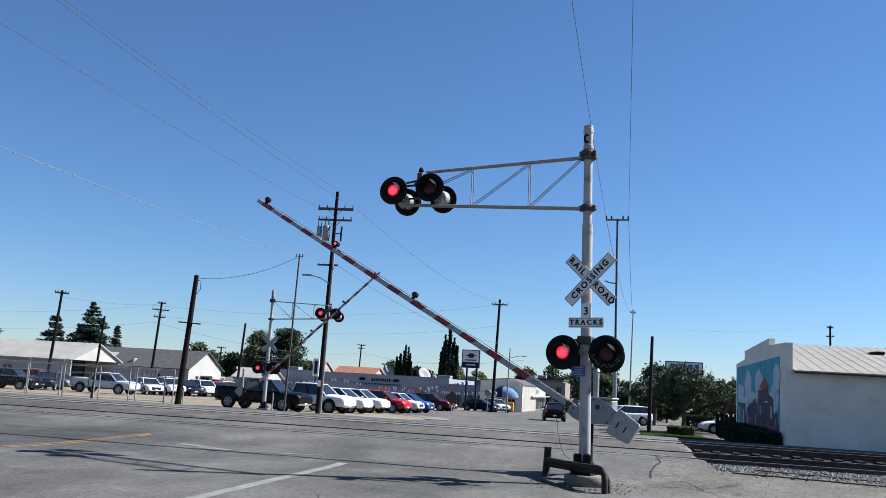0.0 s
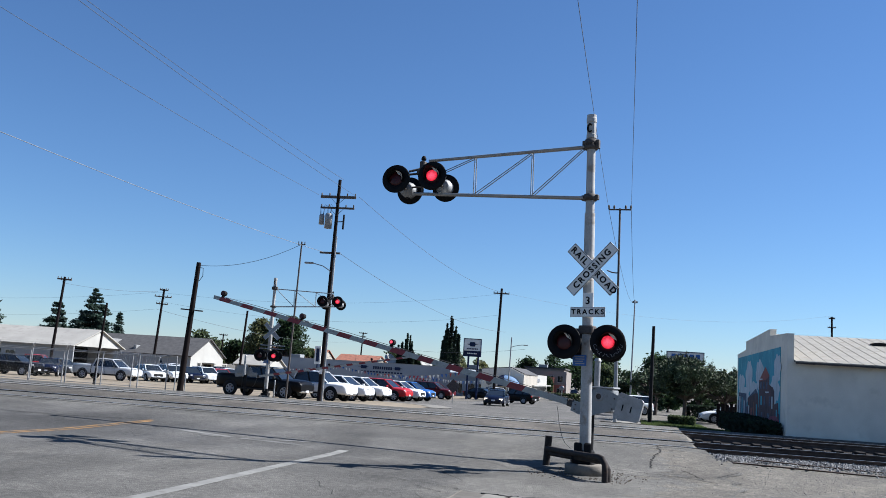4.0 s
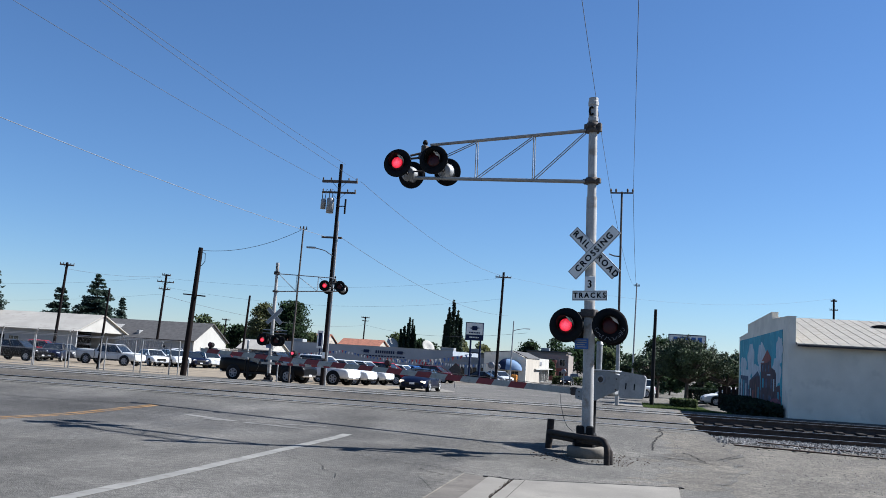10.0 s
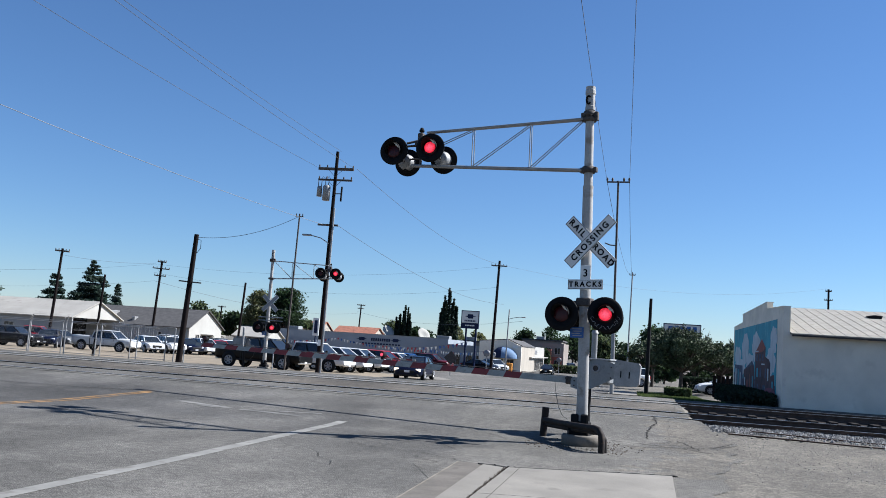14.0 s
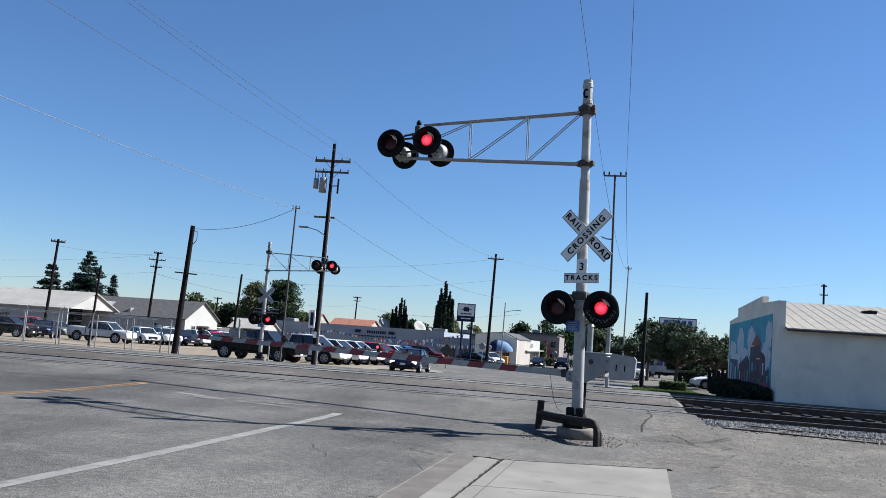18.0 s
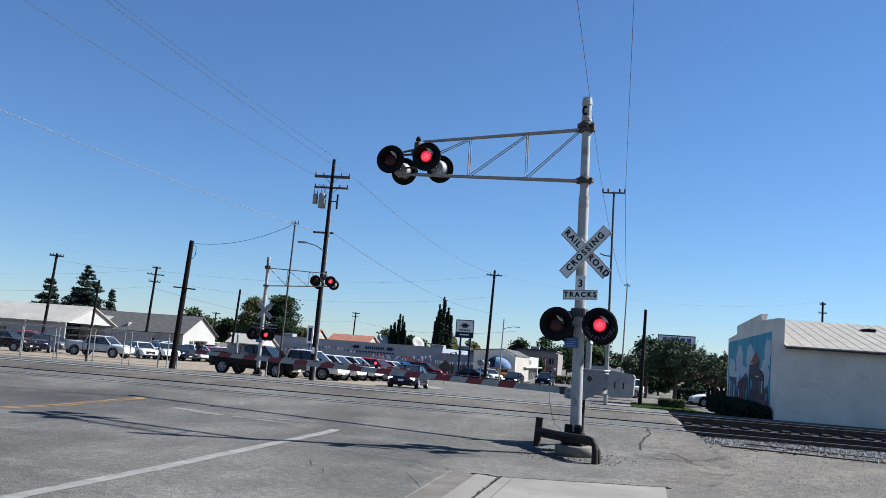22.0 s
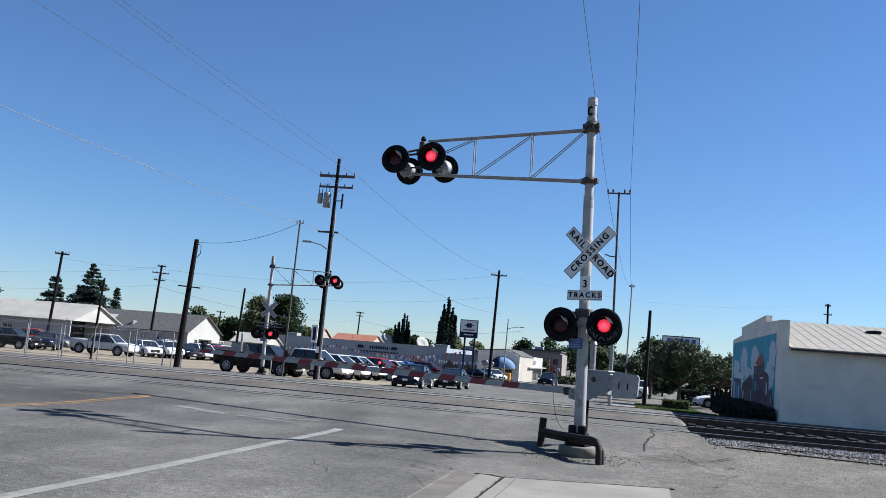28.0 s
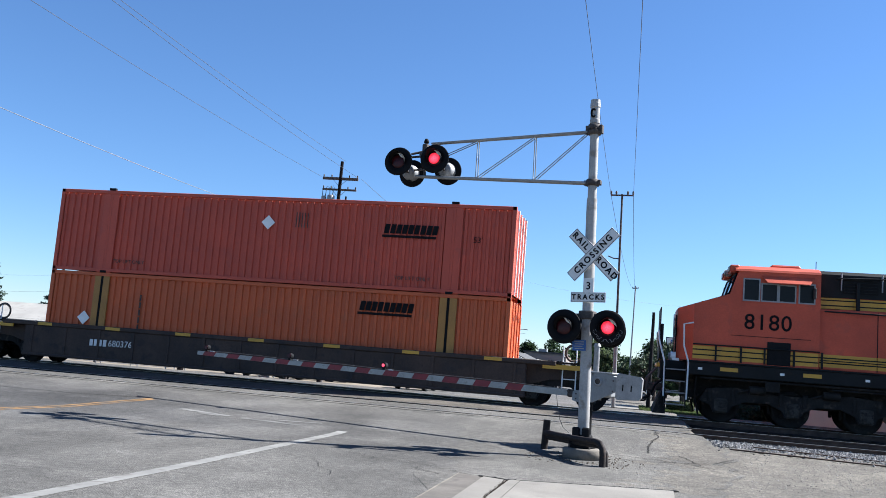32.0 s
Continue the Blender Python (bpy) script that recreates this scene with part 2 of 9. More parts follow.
CABLE_GREY = material("cable_grey", (0.09, 0.085, 0.08), 0.7, var=0.1)
WALL_TAN = material("wall_tan", (0.21, 0.18, 0.16), 0.9, var=0.1, scale=0.4, fine=12)
WIRE_PALE = material("wire_pale", (0.16, 0.165, 0.175), 0.9, var=0.1)
STUCCO = material("stucco_cream", (0.70, 0.64, 0.54), 0.95, var=0.07, scale=0.9, fine=35, bump=0.25, color2=(0.62, 0.565, 0.475), mask=0.58, spec=0.2)
ROOF_METAL = material("roof_metal_pale", (0.273, 0.251, 0.211), 0.6, metal=0.05, var=0.1, scale=1.2, fine=25, color2=(0.214, 0.188, 0.148), mask=0.54, spec=0.3)
ROOF_WHITE = material("roof_white", (0.325, 0.306, 0.273), 0.7, var=0.08, scale=0.5, fine=12, color2=(0.273, 0.255, 0.229), mask=0.56)
ROOF_GREY = material("roof_grey_shingle", (0.0653, 0.0626, 0.0626), 0.9, var=0.2, scale=2, fine=12, bump=0.2)
ROOF_TILE = material("roof_tile_red", (0.26, 0.10, 0.06), 0.85, var=0.2, scale=1.5, fine=10, bump=0.2)
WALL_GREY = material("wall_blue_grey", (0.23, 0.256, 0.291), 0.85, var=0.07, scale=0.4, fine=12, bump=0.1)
WALL_WHITE = material("wall_white", (0.339, 0.329, 0.306), 0.9, var=0.07, scale=0.5, fine=15, spec=0.2)
WALL_PALE = material("wall_pale_grey", (0.239, 0.249, 0.257), 0.85, var=0.07, scale=0.5, fine=15)
WALL_BEIGE = material("wall_beige", (0.313, 0.282, 0.238), 0.85, var=0.08, scale=0.5, fine=15)
BRICK_RED = material("brick_red", (0.261, 0.087, 0.0653), 0.9, var=0.15, scale=2, fine=20, bump=0.2)
AWNING = material("awning_blue", (0.12, 0.20, 0.33), 0.8, var=0.08, scale=2, fine=20)
NAVY = material("navy_paint", (0.012, 0.02, 0.055), 0.7, var=0.1, scale=2, fine=20, spec=0.15)
GLASS_DARK = material("window_glass_dark", (0.012, 0.014, 0.017), 0.08, var=0.1, scale=2, fine=10, spec=0.5)
# near-black surface that stands in for the shade inside openings
OPENING_SHADE = material("opening_shade", (0.012, 0.012, 0.013), 0.95, var=0.1, spec=0.1)
ORANGE_BIN = material("orange_plastic", (0.62, 0.24, 0.03), 0.6, var=0.1, scale=4, fine=20)
BARK = material("bark", (0.065, 0.05, 0.04), 0.95, var=0.3, scale=4, fine=30, bump=0.5)
LEAF_CEDAR = material("leaf_cedar", (0.030, 0.052, 0.040), 0.8, var=0.25, scale=0.6, fine=6, island=0.35)
LEAF_DARK = material("leaf_dark", (0.024, 0.046, 0.019), 0.8, var=0.25, scale=0.6, fine=6, island=0.5, spec=0.3)
LEAF_MID = material("leaf_mid", (0.06, 0.082, 0.036), 0.8, var=0.3, scale=0.6, fine=6, island=0.6, spec=0.3)
LEAF_STREET = material("leaf_street", (0.06, 0.08, 0.04), 0.8, var=0.3, scale=0.6, fine=6, island=0.6, spec=0.3)
LEAF_OLIVE = material("leaf_olive", (0.11, 0.12, 0.05), 0.75, var=0.25, scale=0.6, fine=6, island=0.4)
LEAF_CYPRESS = material("leaf_cypress", (0.018, 0.032, 0.018), 0.85, var=0.25, scale=0.6, fine=6, island=0.4)
LAWN = material("lawn", (0.065, 0.095, 0.032), 0.95, var=0.25, scale=1.0, fine=20, bump=0.4, island=0.3, spec=0.2)
TYRE = material("tyre_rubber", (0.012, 0.012, 0.012), 0.9, var=0.15, scale=6, fine=40, spec=0.2)
ALLOY = material("alloy", (0.30, 0.30, 0.31), 0.45, metal=0.4, var=0.1, scale=6, fine=40)
CHROME = material("chrome", (0.65, 0.65, 0.66), 0.2, metal=0.9, var=0.05, scale=5, fine=30)
LAMP_CLEAR = material("headlamp_glass", (0.70, 0.70, 0.72), 0.15, var=0.05, scale=5, fine=30, clear=0.5)
LAMP_ON = material("headlamp_lit", (0.9, 0.8, 0.6), 0.2, var=0.03, scale=5, fine=30, emit=((1.0, 0.8, 0.55), 0.7))
LAMP_RED = material("tail_lamp", (0.35, 0.02, 0.02), 0.2, var=0.1, scale=5, fine=30, clear=0.5)
CAB_GLASS = material("cab_glass", (0.012, 0.014, 0.016), 0.2, var=0.1, scale=2, fine=10, spec=0.12)
CAR_GLASS = material("car_glass", (0.014, 0.018, 0.023), 0.05, var=0.1, scale=2, fine=10, spec=0.7)
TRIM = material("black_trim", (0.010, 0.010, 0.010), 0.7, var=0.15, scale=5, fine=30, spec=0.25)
PLATE = material("plate_white", (0.6, 0.6, 0.62), 0.5, var=0.05)
PAINTS = {k: material("car_paint_" + k, c, 0.34, metal=0.0, var=0.05, scale=2, fine=30, spec=0.2 if max(c) > 0.2 else 0.12, clear=0.12 if max(c) > 0.2 else 0.03) for k, c in dict(
    white=(0.60, 0.61, 0.62), black=(0.003, 0.003, 0.004), navy=(0.0035, 0.006, 0.02), blue=(0.02, 0.09, 0.30), red=(0.34, 0.015, 0.02),
    maroon=(0.07, 0.008, 0.011), silver=(0.45, 0.46, 0.47), grey=(0.10, 0.105, 0.11)).items()}
LOCO_ORANGE = material("loco_orange", (0.53, 0.088, 0.03), 0.55, var=0.1, scale=1.2, fine=30, color2=(0.44, 0.08, 0.033), mask=0.60, spec=0.3)
LOCO_RED_ORANGE = material("loco_faded_orange", (0.48, 0.08, 0.04), 0.55, var=0.12, scale=1.2, fine=30, color2=(0.41, 0.077, 0.043), mask=0.58, spec=0.3)
LOCO_YELLOW = material("loco_yellow", (0.522, 0.287, 0.0305), 0.5, var=0.08, scale=1.5, fine=30, color2=(0.392, 0.217, 0.0435), mask=0.6)
LOCO_DARK = material("loco_dark_green", (0.0095, 0.011, 0.0115), 0.65, var=0.25, scale=1.5, fine=30, color2=(0.016, 0.014, 0.012), mask=0.6, spec=0.2)
LOCO_UNDER = material("loco_underframe", (0.020, 0.019, 0.018), 0.85, var=0.3, scale=2, fine=20, color2=(0.052, 0.044, 0.036), mask=0.57, spec=0.15)
TRUCK_DUST = material("truck_dust", (0.055, 0.05, 0.043), 0.9, var=0.3, scale=4, fine=25, color2=(0.025, 0.022, 0.02), mask=0.5, spec=0.15)
LOCO_TANK = material("loco_tank_brown", (0.095, 0.082, 0.062), 0.85, var=0.25, scale=1.5, fine=20, color2=(0.03, 0.026, 0.022), mask=0.55, spec=0.2)
# lighter copy of the dark green, with sunlight on the ends put into its colour
LOCO_DARK_SUNLIT = material("loco_dark_sunlit", (0.060, 0.066, 0.066), 0.7, var=0.15, scale=2, fine=30, spec=0.3)
SCORCHED = material("scorched_orange", (.13, .055, .02), .75, var=.3, scale=3, fine=30, color2=(.06, .03, .02), mask=.5)
STEEL_GREY = material("steel_grey", (0.22, 0.22, 0.23), 0.5, metal=0.4, var=0.15, scale=2, fine=30)
HAND_WHITE = material("handrail_white", (0.70, 0.70, 0.68), 0.5, var=0.1, scale=5, fine=30)
WELL_BROWN = material("well_car_brown", (0.048, 0.03, 0.022), 0.8, var=0.25, scale=1.2, fine=20, color2=(0.03, 0.021, 0.018), mask=0.55)
BOX_RED = material("container_red_orange", (0.44, 0.066, 0.034), 0.6, var=0.08, scale=0.8, fine=25, color2=(0.38, 0.062, 0.037), mask=0.58)
BOX_ORANGE = material("container_orange", (0.48, 0.094, 0.025), 0.6, var=0.08, scale=0.8, fine=25, color2=(0.43, 0.096, 0.029), mask=0.58)
BOX_POST = material("container_post_yellow", (0.34, 0.163, 0.034), 0.6, var=0.1, scale=1.5, fine=25)
REFLECT_WHITE = material("reflective_white", (0.75, 0.75, 0.73), 0.4, var=0.05)
MURAL_SKY = material("mural_sky_blue", (0.075, 0.31, 0.385), 0.9, var=0.12, scale=0.8, fine=30, color2=(0.13, 0.38, 0.44), mask=0.56)
MURAL_DARK = material("mural_slate_blue", (0.065, 0.075, 0.115), 0.9, var=0.3, scale=1.8, fine=30, color2=(0.12, 0.15, 0.21), mask=0.5)
MURAL_BROWN = material("mural_brown", (0.085, 0.05, 0.052), 0.9, var=0.3, scale=1.5, fine=30, color2=(0.13, 0.07, 0.055), mask=0.55)
MURAL_CLOUD = material("mural_cloud", (0.479, 0.522, 0.539), 0.9, var=0.1, scale=2, fine=30)


for leaf in (LEAF_CEDAR, LEAF_DARK, LEAF_MID, LEAF_OLIVE, LEAF_CYPRESS, LAWN):
    # light shines through the leaves
    nt = leaf.node_tree
    b = nt.nodes["Principled BSDF"]
    tr = nt.nodes.new("ShaderNodeBsdfTranslucent")
    hs = nt.nodes.new("ShaderNodeHueSaturation")
    hs.inputs["Hue"].default_value, hs.inputs["Value"].default_value = 0.48, 1.15
    mixer = nt.nodes.new("ShaderNodeMixShader")
    mixer.inputs["Fac"].default_value = 0.45
    nt.links.new(b.inputs["Base Color"].links[0].from_socket, hs.inputs["Color"])
    nt.links.new(hs.outputs["Color"], tr.inputs["Color"])
    nt.links.new(b.outputs["BSDF"], mixer.inputs[1])
    nt.links.new(tr.outputs["BSDF"], mixer.inputs[2])
    nt.links.new(mixer.outputs["Shader"], nt.nodes["Material Output"].inputs["Surface"])


# ---- building blocks ----
class Shape:
    """Gathers the corners and faces of one mesh."""

    def __init__(self):
        self.v, self.f, self.s = [], [], []

    def add(self, verts, faces, smooth=False, m=None):
        o = len(self.v)
        self.v += [tuple(m @ Vector(p)) if m else tuple(p) for p in verts]
        self.f += [tuple(i + o for i in q) for q in faces]
        self.s += [smooth] * len(faces)
        return self

    def box(self, x0, x1, y0, y1, z0, z1, c=0.0, m=None):
        """A box, with its edges cut by c."""
        if c <= 0:
            vs = [(x, y, z) for z in (z0, z1) for y in (y0, y1) for x in (x0, x1)]
            return self.add(vs, [(0, 2, 3, 1), (4, 5, 7, 6), (0, 1, 5, 4), (2, 6, 7, 3), (0, 4, 6, 2), (1, 3, 7, 5)], m=m)
        c = min(c, (x1 - x0) / 2.2, (y1 - y0) / 2.2, (z1 - z0) / 2.2)
        vs, idx = [], {}
        for a, X in ((0, (x0, x0 + c)), (1, (x1, x1 - c))):
            for b, Y in ((0, (y0, y0 + c)), (1, (y1, y1 - c))):
                for d, Z in ((0, (z0, z0 + c)), (1, (z1, z1 - c))):
                    for k in range(3):
                        idx[a, b, d, k] = len(vs)
                        vs.append((X[0 if k == 0 else 1], Y[0 if k == 1 else 1], Z[0 if k == 2 else 1]))
        fs = []
        for a in (0, 1):
            q = [idx[a, b, d, 0] for b, d in ((0, 0), (1, 0), (1, 1), (0, 1))]
            fs.append(q if a else q[::-1])
            q = [idx[b, a, d, 1] for b, d in ((0, 0), (0, 1), (1, 1), (1, 0))]
            fs.append(q if a else q[::-1])
            q = [idx[b, d, a, 2] for b, d in ((0, 0), (1, 0), (1, 1), (0, 1))]
            fs.append(q if a else q[::-1])
        for a in (0, 1):
            for b in (0, 1):
                for (k, l, mk) in ((1, 2, lambda i: (i, a, b)), (0, 2, lambda i: (a, i, b)), (0, 1, lambda i: (a, b, i))):
                    fs.append((idx[(*mk(0), k)], idx[(*mk(1), k)], idx[(*mk(1), l)], idx[(*mk(0), l)]))
        for a in (0, 1):
            for b in (0, 1):
                for d in (0, 1):
                    fs.append(tuple(idx[a, b, d, k] for k in range(3)))
        return self.add(vs, fs, m=m)

    def rod(self, p, q, r0, r1=None, n=10, caps=True):
        """A round rod from p to q."""
        p, q = Vector(p), Vector(q)
        r1 = r0 if r1 is None else r1
        w = (q - p).normalized()
        u = w.orthogonal().normalized()
        t = w.cross(u)
        vs = [c + (u * math.cos(2 * math.pi * i / n) + t * math.sin(2 * math.pi * i / n)) * r for c, r in ((p, r0), (q, r1)) for i in range(n)]
        self.add(vs, [(i, (i + 1) % n, n + (i + 1) % n, n + i) for i in range(n)], True)
        if caps:
            self.add(vs, [tuple(range(n - 1, -1, -1)), tuple(range(n, 2 * n))])
        return self

    def tube(self, pts, r, n=8):
        """A bent pipe through pts."""
        pts = [Vector(p) for p in pts]
        rings = []
        u = None
        for i, p in enumerate(pts):
            w = (pts[min(i + 1, len(pts) - 1)] - pts[max(i - 1, 0)]).normalized()
            u = (u - w * u.dot(w)).normalized() if u else w.orthogonal().normalized()
            t = w.cross(u)
            rings.append([p + (u * math.cos(2 * math.pi * k / n) + t * math.sin(2 * math.pi * k / n)) * r for k in range(n)])
        vs = [v for ring in rings for v in ring]
        fs = [(a * n + k, a * n + (k + 1) % n, (a + 1) * n + (k + 1) % n, (a + 1) * n + k) for a in range(len(pts) - 1) for k in range(n)]
        self.add(vs, fs, True)
        return self.add(vs, [tuple(range(n - 1, -1, -1)), tuple(range(len(vs) - n, len(vs)))])

    def lathe(self, prof, n=24, m=None, smooth=True):
        """Turns (radius, height) pairs round z."""
        vs = [(r * math.cos(2 * math.pi * i / n), r * math.sin(2 * math.pi * i / n), z) for r, z in prof for i in range(n)]
        fs = [(a * n + i, a * n + (i + 1) % n, (a + 1) * n + (i + 1) % n, (a + 1) * n + i) for a in range(len(prof) - 1) for i in range(n)]
        return self.add(vs, fs, smooth, m)

    def disc(self, r, z, n=24, m=None, up=True):
        vs = [(r * math.cos(2 * math.pi * i / n), r * math.sin(2 * math.pi * i / n), z) for i in range(n)]
        return self.add(vs, [tuple(range(n)) if up else tuple(range(n - 1, -1, -1))], m=m)

    def prism(self, outline, y0, y1, m=None, inset=None):
        """An outline of (x, z) pairs, carried from y0 to y1. inset: (scale of x, scale of z, centre x, centre z) of both ends."""
        n = len(outline)
        vs = [(x, y, z) for y in (y0, y1) for x, z in outline]
        fs = [tuple(range(n)), tuple(range(2 * n - 1, n - 1, -1))] + [(i, n + i, n + (i + 1) % n, (i + 1) % n) for i in range(n)]
        area = sum(outline[i][0] * outline[(i + 1) % n][1] - outline[(i + 1) % n][0] * outline[i][1] for i in range(n))
        if (area > 0) != (y1 > y0):
            fs = [q[::-1] for q in fs]
        return self.add(vs, fs, m=m)

    def quad(self, a, b, c, d):
        return self.add([a, b, c, d], [(0, 1, 2, 3)])

    def mesh(self, name, mat):
        me = bpy.data.meshes.new(name)
        me.from_pydata(self.v, [], self.f)
        if mat:
            me.materials.append(mat)
        me.polygons.foreach_set("use_smooth", self.s)
        me.update()
        return me


def part(name, shape, mat, parent, label="", m=None):
    """Links a shape, or a ready mesh, as one mesh object under a thing or a part."""
    me = shape.mesh(name, mat) if isinstance(shape, Shape) else shape
    ob = new(name, me)
    ob.parent = parent
    if m is not None:
        ob.matrix_basis = m
    return tagged(ob, label)


def thing(name, m, label, category, group="", kind=""):
    return_ob = new(name)
    return_ob.empty_display_size = 0.3
    return_ob.matrix_basis = m
    return tagged(return_ob, label, category, group, kind)


def setting(name, shape, mat, label, category):
    return tagged(new(name, shape.mesh(name, mat)), label, category, kind="structure")


def solid(name, shape, mat, label, category, group="", m=None, kind=""):
    ob = new(name, shape.mesh(name, mat))
    if m is not None:
        ob.matrix_basis = m
    return tagged(ob, label, category, group, kind)


def text_mesh(body, size, mat, depth=0.004, shear=0.0, bold=0.0, space=1.0):
    """Letters as a mesh in the x-z plane, centred, facing -y."""
    cu = bpy.data.curves.new("letters", "FONT")
    cu.body, cu.size, cu.extrude, cu.shear, cu.offset, cu.space_character = body, size, depth, shear, bold, space
    cu.align_x, cu.align_y = "CENTER", "CENTER"
    cu.resolution_u = 3
    ob = bpy.data.objects.new("letters", cu)
    scene.collection.objects.link(ob)
    me = bpy.data.meshes.new_from_object(ob.evaluated_get(bpy.context.evaluated_depsgraph_get()))
    bpy.data.objects.remove(ob)
    bpy.data.curves.remove(cu)
    me.transform(pose(0, 0, 0, 90, 0, 0))
    me.materials.clear()
    me.materials.append(mat)
    return me


def gz(y):
    """The height of the ground, which swells where the tracks lie and falls beyond them."""
    return float(np.interp(y, [17, 22, 26, 32, 40, 45, 52, 60, 70, 80, 100, 130, 200], [0, .2, .36, .36, -.02, -.22, -.46, -.62, -.75, -.87, -1.05, -1.5, -1.8]))


def sheet(x_left, x_right, ys, lift, nx=1):
    """A strip that follows the ground. x_left and x_right: x as a function of y."""
    s = Shape()
    rows = []
    for y in ys:
        a, b = x_left(y), x_right(y)
        rows.append([(a + (b - a) * i / nx, y, gz(y) + lift) for i in range(nx + 1)])
    vs = [p for r in rows for p in r]
    k = nx + 1
    s.add(vs, [(j * k + i, j * k + i + 1, (j + 1) * k + i + 1, (j + 1) * k + i) for j in range(len(rows) - 1) for i in range(nx)])
    return s


def span(a, b, step=1.0):
    n = max(1, int(round(abs(b - a) / step)))
    return [a + (b - a) * i / n for i in range(n + 1)]


def line_xy(pts):
    """x as a function of y along a bent line of (y, x) pairs."""
    ys, xs = zip(*pts)
    return lambda y: float(np.interp(y, ys, xs))


# ---- ground, roads and tracks ----
ground_shape = Shape()
gys = [-60, -20, 0, 8, 14] + span(17, 52, 1.0) + span(54, 130, 4.0) + [150, 200, 300, 600, 1200, 2500]
gxs = [-2500, -600, -200, -90, -60, -40, -20, -8, 0, 1.5, 1.8, 4, 8, 20, 60, 200, 600, 2500]
BED = [(21.0, 0.10), (22.0, 0.115), (23.0, 0.115), (23.35, 0.135), (24.5, 0.17), (25.0, 0.17), (26.2, 0.14), (27.6, 0.14), (27.74, 0.215), (30.1, 0.225), (31.6, 0.16), (34.2, 0.03)]
bed_z = lambda y: float(np.interp(y, [p[0] for p in BED], [p[1] for p in BED]))
gv = [(x, y, bed_z(y) - 0.04 if x > 1.7 and 21.5 < y < 34.1 else gz(y) + (0.0 if abs(x) < 300 else -0.2)) for y in gys for x in gxs]
gn = len(gxs)
ground_shape.add(gv, [(j * gn + i, j * gn + i + 1, (j + 1) * gn + i + 1, (j + 1) * gn + i) for j in range(len(gys) - 1) for i in range(gn - 1)])
setting("ground", ground_shape, DIRT, "pale dry dirt and gravel ground beside the tracks", "ground")

road_edge = line_xy([(-60, 0.6), (9, 0.6), (11.5, 1.15), (14, 1.5), (17, 1.9), (20, 2.1), (22.4, 1.75), (24, 1.4), (34, 1.3), (40, -0.6)])


def road_right(y):
    """The ragged right edge of the asphalt."""
    return road_edge(y) + 0.4 * noise.noise((y * 1.3, 0, 0)) + 0.16 * noise.noise((y * 4.1, 3, 0))


road = setting("road", sheet(lambda y: -120.0, road_right, [-60, 0, 9, 11] + span(12, 40, 0.25) + [42, 44, 46], 0.006, nx=3), ASPHALT, "worn pale grey asphalt road over the tracks", "road")
setting("road_shoulder", sheet(lambda y: -2.3 - 0.12 * (y - 9) + 0.5 * noise.noise((y * 0.6, 7, 0)), lambda y: road_right(y) - 0.02, [9, 10, 11] + span(12, 23, 0.25), 0.010), ASPHALT_OLD, "old cracked asphalt beside the crossing mast", "road")
setting("road_beyond", sheet(line_xy([(40, -15), (46, -13.5), (60, -12.2), (66, -24), (70, -70), (80, -70), (84, -20), (92, -16.5), (600, -10)]), line_xy([(40, -0.6), (60, -1.0), (100, -2.0), (600, 12)]), span(40, 100, 2.0) + [110, 130, 160, 200, 300, 600], 0.012, nx=3), ASPHALT_FAR, "pale asphalt street running away beyond the tracks", "road")
setting("car_lot", sheet(lambda y: -110.0, line_xy([(45, -12.5), (60, -12.8), (64, -14), (67, -30)]), span(45, 67, 2.0), 0.018, nx=3), SANDLOT, "sandy vehicle sales lot behind a chain-link fence", "lot")
setting("car_lot_far", sheet(lambda y: -140.0, lambda y: -20.0, span(67.5, 120, 4.0) + [150], 0.018, nx=3), SANDLOT, "sandy ground in front of the dealership", "lot")

# band of brown worn asphalt between the two main tracks, and pale panels along the rails
setting("crossing_band", sheet(lambda y: -60.0, lambda y: 1.3, span(24.7, 27.7, 0.6), 0.012, nx=2), ASPHALT_BAND, "brownish coarse worn asphalt between two tracks", "road")
for yc in (28.2, 29.5, 22.85):
    setting("crossing_panel", sheet(lambda y: -40.0, lambda y: 1.35, [yc - 0.16, yc + 0.16], 0.016, nx=1), CONCRETE if yc > 27 else ASPHALT_OLD, "pale strip beside a rail in the crossing", "crossing panel")


